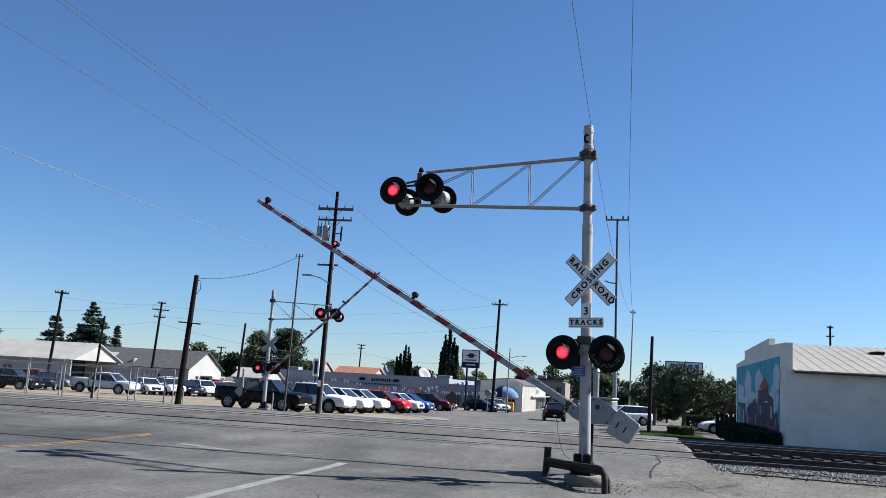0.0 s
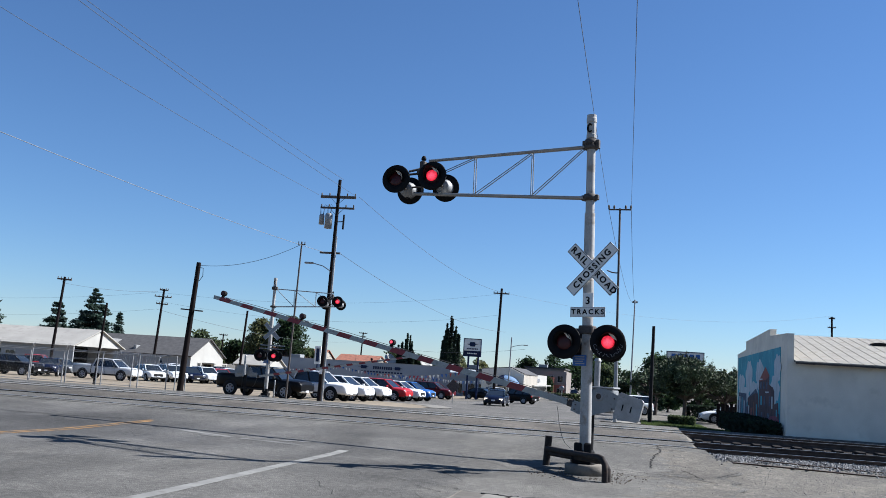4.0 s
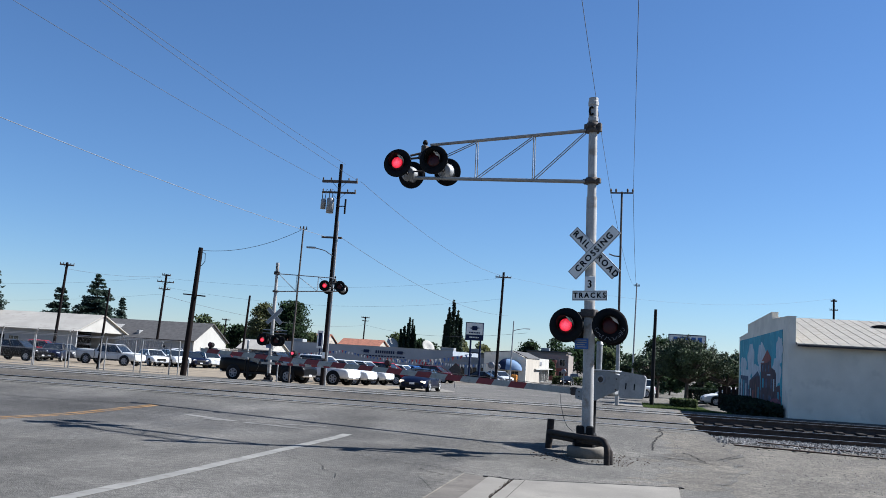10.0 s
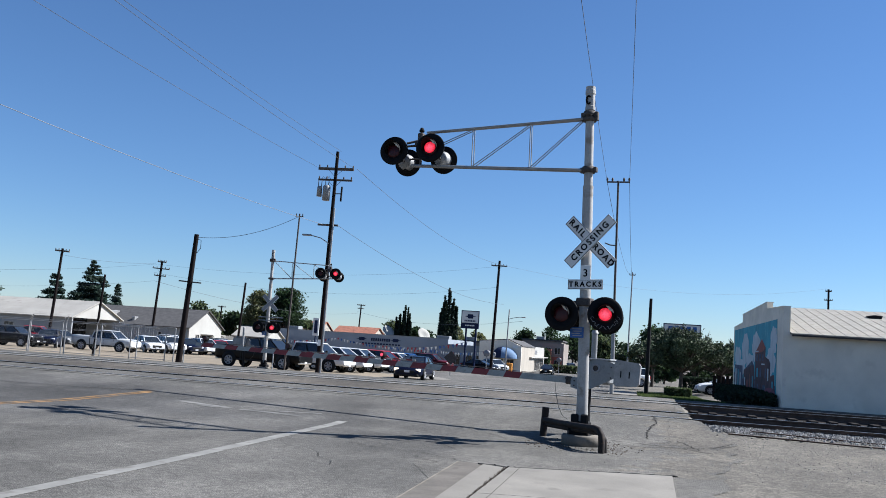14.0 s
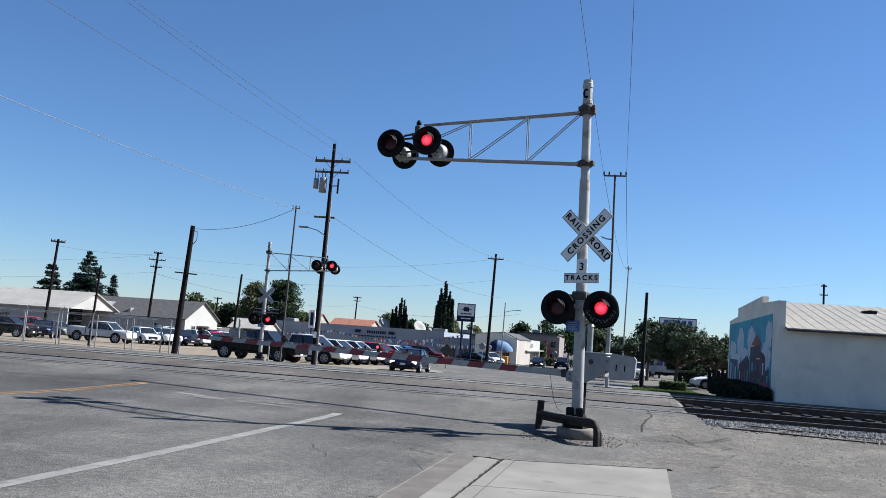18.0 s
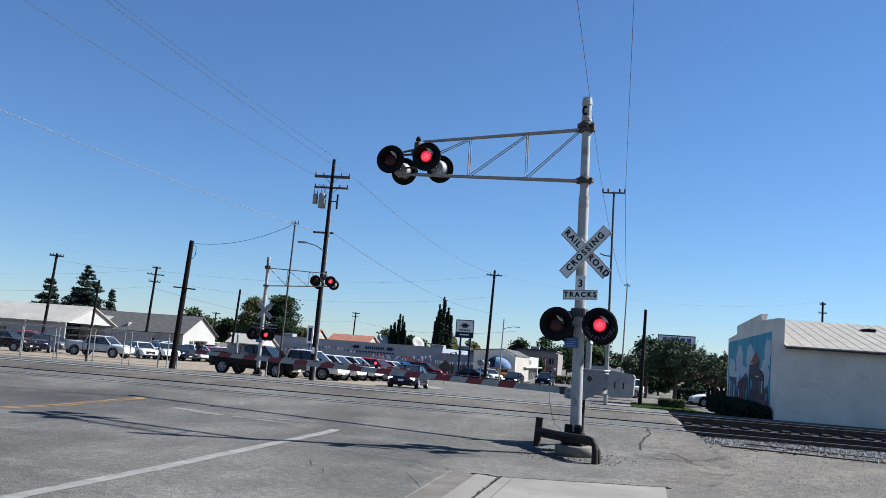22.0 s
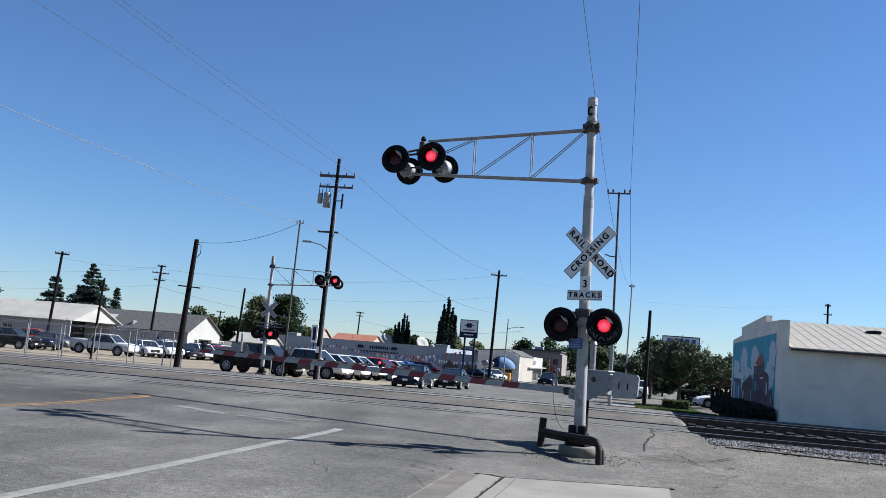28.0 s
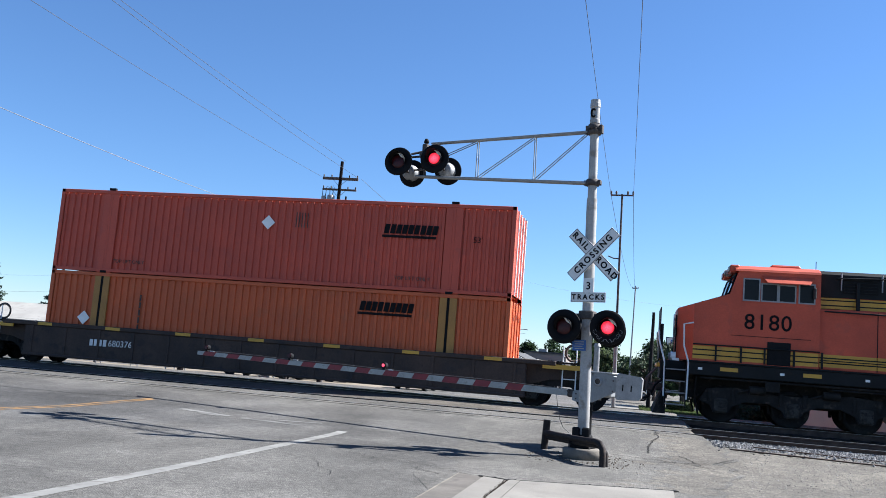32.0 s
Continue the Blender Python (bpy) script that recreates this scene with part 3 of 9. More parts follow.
def rail_track(yc, x0, x1, tie0, label):
    track = thing("railway_track", pose(0, yc, 0), label, "railway track", "tracks")
    for dy in (-0.72, 0.72):
        z = gz(yc + dy) + 0.022
        s = Shape()
        s.prism([(dy - 0.075, z - 0.17), (dy + 0.075, z - 0.17), (dy + 0.075, z - 0.15), (dy + 0.012, z - 0.13), (dy + 0.012, z - 0.045), (dy + 0.037, z - 0.035), (dy + 0.037, z), (dy - 0.037, z), (dy - 0.037, z - 0.035), (dy - 0.012, z - 0.045), (dy - 0.012, z - 0.13), (dy - 0.075, z - 0.15)], x0, x1, m=Matrix(((0, 1, 0, 0), (1, 0, 0, 0), (0, 0, 1, 0), (0, 0, 0, 1))))
        rail = part("rail", s, RAIL_STEEL, track)
        part("rail_head", Shape().box(x0, x1, dy - 0.03, dy + 0.03, z - 0.001, z + 0.003), RAIL_TOP, rail, "bright worn rail top")
        part("flangeway", Shape().box(x0, 1.4, dy - 0.13 if dy > 0 else dy + 0.04, dy - 0.04 if dy > 0 else dy + 0.13, gz(yc + dy) - 0.02, gz(yc + dy) + 0.0215), TAR if (dy < 0) == (yc > 26) else ASPHALT_OLD, rail, "gap beside the rail filled with dirt")
    if tie0 is not None:
        tie = Shape().box(-0.115, 0.115, -1.3, 1.3, gz(yc) - 0.31, gz(yc) - 0.132, 0.012).mesh("tie", TIE)
        x = tie0
        while x < x1 and x < 40:
            part("tie", tie, TIE, track, m=pose(x, 0, random.uniform(-0.01, 0.01), 0, 0, random.uniform(-1, 1)))
            x += 0.55
    return track


rail_track(28.55, -400, 120, 1.9, "main railway track with bright steel rails")
rail_track(23.8, -400, 120, 1.9, "second railway track with dull brown rails")
old_track = thing("railway_track", pose(0, 0, 0), "half buried rusty siding rails in dirt", "railway track", "tracks")
for pts, r in (([(2.15, 20.45, 0.17), (3.2, 20.25, 0.17), (4.6, 20.1, 0.155), (7, 20.05, 0.14), (30, 19.6, 0.10)], 0.018), ([(2.75, 21.35, 0.2), (5, 21.05, 0.17), (8, 20.95, 0.15), (30, 20.4, 0.10)], 0.014)):
    part("rail", Shape().tube(pts, r, 6), RAIL_STEEL, old_track)

# sunken bed of stones right of the crossing, with the rails standing proud of it
bed = Shape()
for i in range(len(BED) - 1):
    (ya, za), (yb, zb) = BED[i], BED[i + 1]
    bed.quad((1.45, ya, za), (200, ya, za), (200, yb, zb), (1.45, yb, zb))
setting("ballast_bed", bed, material("bed_dark", (0.036, 0.031, 0.028), 0.97, var=0.3, scale=3, fine=25, bump=0.5, spec=0.15), "dark stone bed under the tracks", "ballast")
rng = np.random.default_rng(3)
stones = Shape()
for i in range(19000):
    y = 19.9 + 3.35 * rng.random() ** 0.62
    x = 1.75 + 12 * rng.random() ** 0.85
    if y < 21.3 + 0.25 * math.sin(2.1 * x) and rng.random() < 0.5 + 0.34 * (21.3 - y):
        continue
    z = float(np.interp(y, [19.9, 20.6, 21.0, 22.0, 23.3], [gz(19.9) + 0.012, 0.155, 0.16, 0.15, 0.15]))
    r = 0.012 + 0.034 * rng.random() ** 1.6
    o = rng.uniform(-0.4, 0.4, (6, 3)) * r
    pts = [(x + r * dx + o[k, 0], y + r * dy + o[k, 1], z + r * dz * 0.8 + o[k, 2]) for k, (dx, dy, dz) in enumerate(((1, 0, 0), (0, 1, 0), (-1, 0, 0), (0, -1, 0), (0, 0, 1), (0, 0, -1)))]
    stones.add(pts, [(0, 1, 4), (1, 2, 4), (2, 3, 4), (3, 0, 4), (1, 0, 5), (2, 1, 5), (3, 2, 5), (0, 3, 5)])
solid("ballast_stones", stones, BALLAST, "loose angular grey ballast stones along the tracks", "gravel", kind="stuff")
grit = Shape()
for i in range(9000):
    x, y = rng.uniform(-1.5, 9.5), 13.6 + 8.4 * rng.random() ** 0.7
    if x < road_right(y) + rng.normal(0, 0.25) and rng.random() < 0.93:
        continue
    r = 0.003 + 0.012 * rng.random() ** 2.2
    z = gz(y) + 0.012
    grit.add([(x + r, y, z), (x, y + r, z), (x - r, y, z), (x, y - r, z), (x, y, z + r)], [(0, 1, 4), (1, 2, 4), (2, 3, 4), (3, 0, 4)])
solid("roadside_grit", grit, BALLAST, "scattered pebbles and grit on dry dirt", "gravel", kind="stuff")

rubble = Shape()
for i in range(500):
    a, q = rng.uniform(0, 6.283), 0.35 + 0.75 * rng.random() ** 1.5
    x, y = -0.8 + q * math.cos(a), 16.6 + q * math.sin(a)
    r = 0.006 + 0.022 * rng.random() ** 2
    z = gz(y) + 0.008
    o = rng.uniform(-0.4, 0.4, (5, 2)) * r
    rubble.add([(x + r + o[0, 0], y, z), (x, y + r + o[1, 1], z), (x - r + o[2, 0], y, z), (x, y - r + o[3, 1], z), (x + o[4, 0], y + o[4, 1], z + r)], [(0, 1, 4), (1, 2, 4), (2, 3, 4), (3, 0, 4)])
solid("mast_rubble", rubble, DIRT_DARK, "broken asphalt crumbs round the mast base", "gravel", kind="stuff")
drift = Shape()
for i in range(420):
    y = rng.uniform(13.5, 22.3)
    x = road_right(y) - abs(rng.normal(0.0, 0.5)) - 0.05
    r = rng.uniform(0.03, 0.2) * (1.0 if i % 3 else 1.6)
    n = 9
    ring = []
    for k in range(n):
        a, q = 2 * math.pi * k / n, r * rng.uniform(0.5, 1.25)
        px, py = x + 1.3 * q * math.cos(a), y + q * math.sin(a)
        ring.append((px, py, gz(py) + 0.0118 + 0.000002 * i))
    if all(px < road_right(py) - 0.03 for px, py, pz in ring):
        drift.add(ring, [tuple(range(n))])
solid("dirt_drift", drift, DIRT, "patches of dry dirt blown over the asphalt edge", "dirt", kind="stuff")

# concrete walk slabs
walk_thing = thing("sidewalk", pose(0, 0, 0), "clean pale concrete sidewalk slabs with a broken edge", "sidewalk", kind="structure")


def slab(name, pts, z0, z1, mat, parent, label=""):
    n = len(pts)
    s = Shape()
    s.add([(x, y, z) for z in (z0, z1) for x, y in pts], [tuple(range(n - 1, -1, -1)), tuple(range(n, 2 * n))] + [(i, (i + 1) % n, n + (i + 1) % n, n + i) for i in range(n)])
    return part(name, s, mat, parent, label)


slab("slab", [(-1.66, 10.2), (0.60, 10.6), (0.66, 13.36), (-1.61, 12.65)], -0.05, 0.035, CONCRETE, walk_thing)
slab("slab", [(-1.71, 6.0), (0.50, 6.0), (0.595, 10.58), (-1.662, 10.18)], -0.05, 0.035, CONCRETE, walk_thing)
slab("slab", [(-1.76, 2.0), (0.42, 2.0), (0.495, 5.98), (-1.712, 5.98)], -0.05, 0.035, CONCRETE, walk_thing)
slab("slab", [(-2.01, 8.2), (-1.715, 8.2), (-1.645, 12.62), (-1.99, 12.76)], -0.05, 0.032, CONCRETE, walk_thing, "narrow pale concrete slab")
slab("slab", [(-2.06, 2.0), (-1.79, 2.0), (-1.716, 8.18), (-2.011, 8.18)], -0.05, 0.032, CONCRETE, walk_thing, "narrow pale concrete slab")
slab("gutter", [(-2.39, 2.0), (-2.065, 2.0), (-2.0, 12.78), (-2.37, 12.95)], -0.05, 0.02, GUTTER, walk_thing, "worn brownish concrete gutter")
slab("joint_strip", [(-2.41, 2.0), (-2.392, 2.0), (-2.372, 12.95), (-2.39, 12.95)], -0.05, 0.024, CURB, walk_thing, "thin pale joint along the gutter")
joint = Shape()
for i in range(260):
    u = i / 259
    for k in range(2):
        joint.box(*(lambda x, y, r: (x - r, x + r, y - r, y + r))(-1.76 + 0.115 * u + rng.normal(0, 0.014), 4.0 + 8.6 * u + rng.normal(0, 0.02), rng.uniform(0.003, 0.009)), 0.02, 0.035 + 0.004 * rng.random())
solid("joint_dirt", joint, DIRT_DARK, "brown dirt and grit in the slab joint", "dirt", kind="stuff")
line = Shape()
line.quad((-1.5, 9.0, 0.0365), (-1.492, 9.0, 0.0365), (-1.45, 12.68, 0.0365), (-1.458, 12.68, 0.0365))
solid("score_line", line, CRACK, "fine dark score line in the concrete", "joint")
edge = Shape()
prev = None
for i in range(160):
    u = i / 159
    cx = -2.05 + 2.78 * u
    cy = float(np.interp(cx, [-2.05, -1.6, 0.72], [12.80, 12.68, 13.42]))
    w0, w1 = 0.015 + 0.03 * rng.random(), 0.02 + 0.10 * rng.random() ** 2.2
    row = [(cx, cy - 0.03 + 0.02 * noise.noise((u * 30, 1, 0)), 0.030), (cx - 0.02, cy + w0, 0.034), (cx - 0.03, cy + w0 + w1, 0.012)]
    if prev:
        edge.quad(prev[0], row[0], row[1], prev[1])
        edge.quad(prev[1], row[1], row[2], prev[2])
    prev = row
for i in range(420):
    u = rng.random()
    cx = -2.05 + 2.78 * u ** 1.3
    cy = float(np.interp(cx, [-2.05, -1.6, 0.72], [12.80, 12.68, 13.42])) + abs(rng.normal(0, 0.07))
    r = rng.uniform(0.006, 0.022)
    edge.box(cx - r * 0.7, cx + r, cy - r * 0.6, cy + r * 0.7, 0.0, 0.012 + 0.5 * r, 0.3 * r)
solid("broken_edge", edge, TAR, "dark broken asphalt edge along the slab", "asphalt edge", kind="stuff")


def stripe(name, pts, w, mat, label, lift=0.0225):
    """A painted line or a crack along (x, y) pairs."""
    s = Shape()
    fine = []
    for (xa, ya), (xb, yb) in zip(pts, pts[1:]):
        n = max(1, int(math.hypot(xb - xa, yb - ya) / 0.5))
        fine += [(xa + (xb - xa) * i / n, ya + (yb - ya) * i / n) for i in range(n)]
    fine.append(pts[-1])
    vs = []
    for i, (x, y) in enumerate(fine):
        xa, ya = fine[max(0, i - 1)]
        xb, yb = fine[min(len(fine) - 1, i + 1)]
        d = math.hypot(xb - xa, yb - ya)
        nx, ny = -(yb - ya) / d, (xb - xa) / d
        for k in (-0.5, 0.5):
            vs.append((x + nx * w * k, y + ny * w * k, gz(y + ny * w * k) + lift))
    s.add(vs, [(2 * i, 2 * i + 1, 2 * i + 3, 2 * i + 2) for i in range(len(fine) - 1)])
    bpy_ob = setting(name, s, mat, label, "road marking" if "paint" in mat.name else "crack")
    return bpy_ob


stripe("lane_line", [(-5.85, 1.5), (-5.71, 7.8), (-5.64, 10.5), (-5.63, 17.4)], 0.21, PAINT_WHITE, "long solid white lane line on grey asphalt", 0.0105)
stripe("center_line", [(-13.66, 6), (-11.86, 15.0), (-11.6, 17.05), (-11.22, 19.7)], 0.13, PAINT_YELLOW, "worn double yellow centre line", 0.0105)
stripe("center_line", [(-13.86, 6), (-12.07, 15.2), (-11.79, 17.25), (-11.36, 19.9)], 0.13, PAINT_YELLOW, "worn double yellow centre line", 0.0105)
FADED = material("road_paint_faded", (0.135, 0.13, 0.12), 0.9, var=0.3, scale=1.5, fine=30, color2=(0.1, 0.095, 0.087), mask=0.5)
for pts, w in (([(-9.9, 18.5), (-9.3, 18.3), (-8.4, 17.98)], 0.2), ([(-9.2, 18.05), (-8.6, 17.92)], 0.16), ([(-8.1, 17.92), (-7.3, 17.78), (-6.67, 17.66)], 0.18), ([(-7.4, 18.1), (-6.4, 18.3)], 0.14)):
    stripe("stop_line", pts, w, FADED, "faded remains of a white stop line", 0.0105)
stripe("seam", [(-30, 21.2), (-15.1, 19.4), (-13.6, 19.4), (-11.4, 19.85)], 0.035, TAR, "thin dark line across the road", 0.016)
stripe("seam", [(-1.2, 17.5), (0.3, 17.3), (1.6, 17.9), (2.1, 18.9)], 0.016, CRACK, "thin crack in old asphalt", 0.016)
for pts, w in (([(-2.05, 12.85), (-2.37, 13.0), (-2.93, 13.48), (-4.0, 13.84), (-4.6, 14.3)], 0.025), ([(-3.1, 13.05), (-2.75, 12.8), (-2.55, 12.5)], 0.03), ([(0.64, 22.96), (0.67, 21.62), (0.43, 20.04), (0.4, 18.51)], 0.05), ([(-0.86, 22.63), (-0.04, 22.46), (0.63, 22.19), (1.02, 22.11), (1.33, 21.86)], 0.06), ([(0.98, 18.55), (1.2, 17.96), (1.35, 17.37)], 0.035), ([(0.69, 16.77), (0.74, 16.42), (1.24, 16.56)], 0.03), ([(-0.61, 17.94), (-0.12, 17.84), (0.93, 17.56), (1.66, 17.13)], 0.04)):
    rough = []
    for (xa, ya), (xb, yb) in zip(pts, pts[1:]):
        n = max(2, int(math.hypot(xb - xa, yb - ya) / 0.12))
        rough += [(xa + (xb - xa) * i / n + rng.normal(0, 0.025), ya + (yb - ya) * i / n + rng.normal(0, 0.025)) for i in range(n)]
    stripe("crack", rough, w * 0.6, CRACK, "open wandering crack in old asphalt", 0.0185)
for k in range(13):
    x, y = rng.uniform(-12, 1.4), rng.uniform(9.5, 22.5)
    if -2.4 < x < 0.8 and y < 13.6:
        continue
    a = rng.uniform(0, 6.3)
    pts = [(x, y)]
    for j in range(6):
        a += rng.uniform(-0.7, 0.7)
        x, y = min(x + 0.4 * math.cos(a), 1.5), y + 0.4 * math.sin(a)
        pts.append((x, y))
    stripe("crack", pts, rng.uniform(0.005, 0.012), CRACK, "thin wandering crack in asphalt", 0.0145)


# ---- railway crossing signals ----
def lamp_head(parent, x, y, z, r, turn, tilt=0, glow=True, back=False):
    """One flashing lamp: black target disc, hood, dark lens, housing; returns the disc that glows. It faces -y, turned."""
    m = pose(x, y, z, tilt, 0, turn) @ pose(0, 0, 0, 90)
    unit = part("lamp_head", Shape().lathe([(0.0, -0.02), (r, -0.02), (r, 0.0), (r * 0.97, 0.012), (0.15, 0.004), (0.15, -0.001)], 32), BLACK, parent, "round black target disc with a red lens", m)
    part("housing", Shape().lathe([(0.0, -0.26), (0.13, -0.255), (0.155, -0.22), (0.175, -0.12), (0.178, -0.02)] if back else [(0.0, -0.24), (0.09, -0.235), (0.13, -0.19), (0.15, -0.02)], 20), GALV if back else BLACK_MATT, unit)
    if back:
        part("housing_latch", Shape().box(-0.03, 0.03, -0.19, -0.165, -0.2, -0.06, 0.008).box(0.1, 0.17, -0.12, -0.06, -0.16, -0.06, 0.01), BLACK_MATT, unit)
    part("lens", Shape().lathe([(0.152, -0.004), (0.152, 0.004), (0.12, 0.014), (0.06, 0.02), (0.0, 0.021)], 24), LENS_DARK, unit, "dark red glass lens")
    s = Shape()
    n = 16
    for rr in (0.165, 0.158):
        vs = []
        for i in range(n + 1):
            a = radians(-25 + 230 * i / n)
            d = 0.26 * max(0.12, 0.45 + 0.55 * math.sin(a))
            vs += [(rr * math.cos(a), rr * math.sin(a), 0.0), (rr * math.cos(a), rr * math.sin(a), max(0.05, d))]
        q = [(2 * i, 2 * i + 1, 2 * i + 3, 2 * i + 2) for i in range(n)]
        s.add(vs, q if rr > 0.16 else [k[::-1] for k in q], True)
    part("hood", s, BLACK_MATT, unit)
    # a flat white arc, upper right in the hood, paints a crescent of light
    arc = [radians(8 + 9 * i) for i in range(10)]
    part("hood_glint", Shape().add([p for i, a in enumerate(arc) for p in ((0.156 * math.cos(a), 0.156 * math.sin(a), 0.085), ((0.156 - 0.05 * math.sin(math.pi * i / 9)) * math.cos(a), (0.156 - 0.05 * math.sin(math.pi * i / 9)) * math.sin(a), 0.075))], [(2 * i, 2 * i + 2, 2 * i + 3, 2 * i + 1) for i in range(9)]), SIGN_WHITE, unit, "pale crescent painted for light inside the hood")
    part("bracket", Shape().rod((0, 0, -0.16), (0, 0, -0.34), 0.03), CLAMP, unit)
    if glow:
        disc = part("bulb", Shape().lathe([(0.12, 0.0), (0.12, 0.008), (0.08, 0.018), (0.0, 0.024)], 24), GLOW_RED, parent, "lit red lamp disc")
        return disc, m
    return None, m


def crossbuck(parent, y, z, x=0.0, blank=False):
    for ang, words, dz in ((45, "RAIL  ROAD", 0.004), (-45, "CROSSING", -0.018)):
        blade = part("crossbuck_blade", Shape().box(-0.61, 0.61, -0.006, 0.006, -0.115, 0.115, 0.003), SIGN_WHITE, parent, "white crossbuck blade with black letters", pose(x, y + dz, z, 0, ang, 0))
        if not blank:
            if ang == 45:
                for w, cx in (("RAIL", -0.37), ("ROAD", 0.37)):
                    part("letters", text_mesh(w, 0.165, BLACK, bold=0.005, space=1.3), BLACK, blade, "", pose(cx, -0.009, 0))
            else:
                part("letters", text_mesh(words, 0.165, BLACK, bold=0.005, space=1.3), BLACK, blade, "", pose(0, -0.009, 0))
        rim = Shape()
        for x0, x1, z0, z1 in ((-0.6, 0.6, 0.098, 0.106), (-0.6, 0.6, -0.106, -0.098), (-0.606, -0.598, -0.1, 0.1), (0.598, 0.606, -0.1, 0.1)):
            rim.box(x0, x1, -0.0085, -0.0065, z0, z1)
        part("border", rim, BLACK, blade)


def count_plate(sig):
    plate = part("count_plate", Shape().box(-0.1, 0.1, -0.005, 0.005, 0.09, 0.36, 0.004).box(-0.345, 0.345, -0.006, 0.006, -0.095, 0.095, 0.004), SIGN_WHITE, sig, "white plate with black number and word", pose(0.04, -0.125, 2.99))
    part("letters", text_mesh("TRACKS", 0.135, BLACK, bold=0.004, space=1.42), BLACK, plate, "", pose(0, -0.01, 0))
    part("letters", text_mesh("3", 0.2, BLACK, bold=0.003), BLACK, plate, "", pose(0, -0.009, 0.21))
    border = Shape()
    for z in (-0.081, 0.076):
        border.box(-0.335, 0.335, -0.0085, -0.0065, z, z + 0.006)
    for x in (-0.337, 0.331):
        border.box(x, x + 0.006, -0.0085, -0.0065, -0.08, 0.08)
    part("border", border, BLACK, plate)


def crossing_signal(m, label, side=-1, reach=3.68, far=False):
    """A cantilever mast with flashing lamps. The arm reaches out along side * x; the lamps face -y."""
    sig = thing("crossing_signal", m, label, "crossing signal", "crossing signals")
    part("mast", Shape().rod((0, 0, 0.2), (0, 0, 4.9), 0.108, 0.1, 20).rod((0, 0, 4.9), (0, 0, 6.4), 0.086, 0.082, 18), MAST, sig, "silver painted steel mast")
    part("cap", Shape().lathe([(0.086, 6.38), (0.098, 6.39), (0.098, 6.46), (0.09, 6.47), (0.09, 6.70), (0.1, 6.71), (0.1, 6.79), (0.092, 6.80), (0.092, 6.86), (0.0, 6.865)], 18, smooth=False), MAST, sig, "silver banded mast cap")
    mark = Shape()
    for i in range(10):
        a = radians(40 + 28 * i)
        a2 = radians(40 + 28 * (i + 1))
        mark.rod((0.045 * math.cos(a), -0.1, 6.58 + 0.08 * math.sin(a)), (0.045 * math.cos(a2), -0.1, 6.58 + 0.08 * math.sin(a2)), 0.019, n=5)
    part("cap_mark", mark, BLACK, sig, "black curved mark")
    part("base_flange", Shape().lathe([(0.0, 0.0), (0.37, 0.0), (0.37, 0.17), (0.35, 0.2), (0.0, 0.2)], 28), CURB, sig, "round pale concrete base")
    part("base_box", Shape().box(-0.21, 0.21, -0.19, 0.19, 0.2, 0.34, 0.02).box(-0.15, 0.15, -0.13, 0.13, 0.34, 0.45, 0.03).box(-0.17, -0.02, -0.155, -0.10, 0.36, 0.58, 0.05).box(0.02, 0.17, -0.155, -0.10, 0.36, 0.58, 0.05), BLACK_MATT, sig, "black cast base")
    for a in (45, 135, 225, 315):
        part("bolt", Shape().rod((0.27 * math.cos(radians(a)), 0.27 * math.sin(radians(a)), 0.2), (0.27 * math.cos(radians(a)), 0.27 * math.sin(radians(a)), 0.27), 0.022, n=6), CLAMP, sig)
    zu, zl = 6.225, 5.21
    ru, rl = (0.02, 0.34) if not far else (-0.12, 0.16)
    for z in (zu, zl, 6.3):
        part("clamp", Shape().lathe([(0.088, z - 0.06), (0.125, z - 0.06), (0.125, z + 0.06), (0.088, z + 0.06)], 16).box(-0.17, 0.17, -0.05, 0.05, z - 0.05, z + 0.05, 0.01), CLAMP, sig, "dark bolted clamp")
    for y in (-0.05, 0.05):
        part("upper_chord", Shape().rod((side * 0.12, y, zu), (side * (reach - 0.05), y * 0.6, zu + ru), 0.024), GALV, sig, "galvanised arm tube")
        part("lower_chord", Shape().rod((side * 0.12, y, zl), (side * (reach + 0.3), y * 0.6, zl + rl), 0.03), GALV, sig, "galvanised arm tube")
        for k, (xa, xb) in enumerate(((1.23, 0.12), (2.52, 1.23), (reach - 0.35, 2.52))):
            lo = lambda x: zl + rl * x / (reach + 0.3)
            up = lambda x: zu + ru * x / reach
            if k < 2:
                part("arm_post", Shape().rod((side * xa, y, lo(xa)), (side * xa, y * 0.8, up(xa)), 0.011, n=8), GALV, sig)
            part("arm_brace", Shape().rod((side * xa, y, lo(xa) if k < 2 else 0.4 * lo(xa) + 0.6 * up(xa)), (side * (xb + 0.02), y * 0.8, up(xb) - 0.03), 0.010, n=8), GALV, sig)
    cx, cz = side * (reach + 0.1), zu + ru - (0.47 if far else 0.42)
    part("lamp_hanger", Shape().rod((cx, 0, zl + rl), (cx, 0, zu + ru + 0.02), 0.03).rod((cx - 0.5, 0, cz + 0.16), (cx + 0.5, 0, cz + 0.16), 0.024).box(cx - 0.1, cx + 0.1, -0.12, 0.12, cz + 0.1, cz + 0.24, 0.02).box(cx - 0.06, cx + 0.06, -0.08, 0.08, cz + 0.24, cz + 0.42, 0.02).rod((cx - 0.3, -0.1, cz + 0.2), (cx - 0.05, 0.1, cz + 0.3), 0.025).rod((cx + 0.3, -0.1, cz + 0.2), (cx + 0.05, 0.1, cz + 0.3), 0.025).rod((cx - 0.35, 0.1, cz - 0.1), (cx + 0.2, 0.05, cz - 0.14), 0.022), CLAMP, sig)
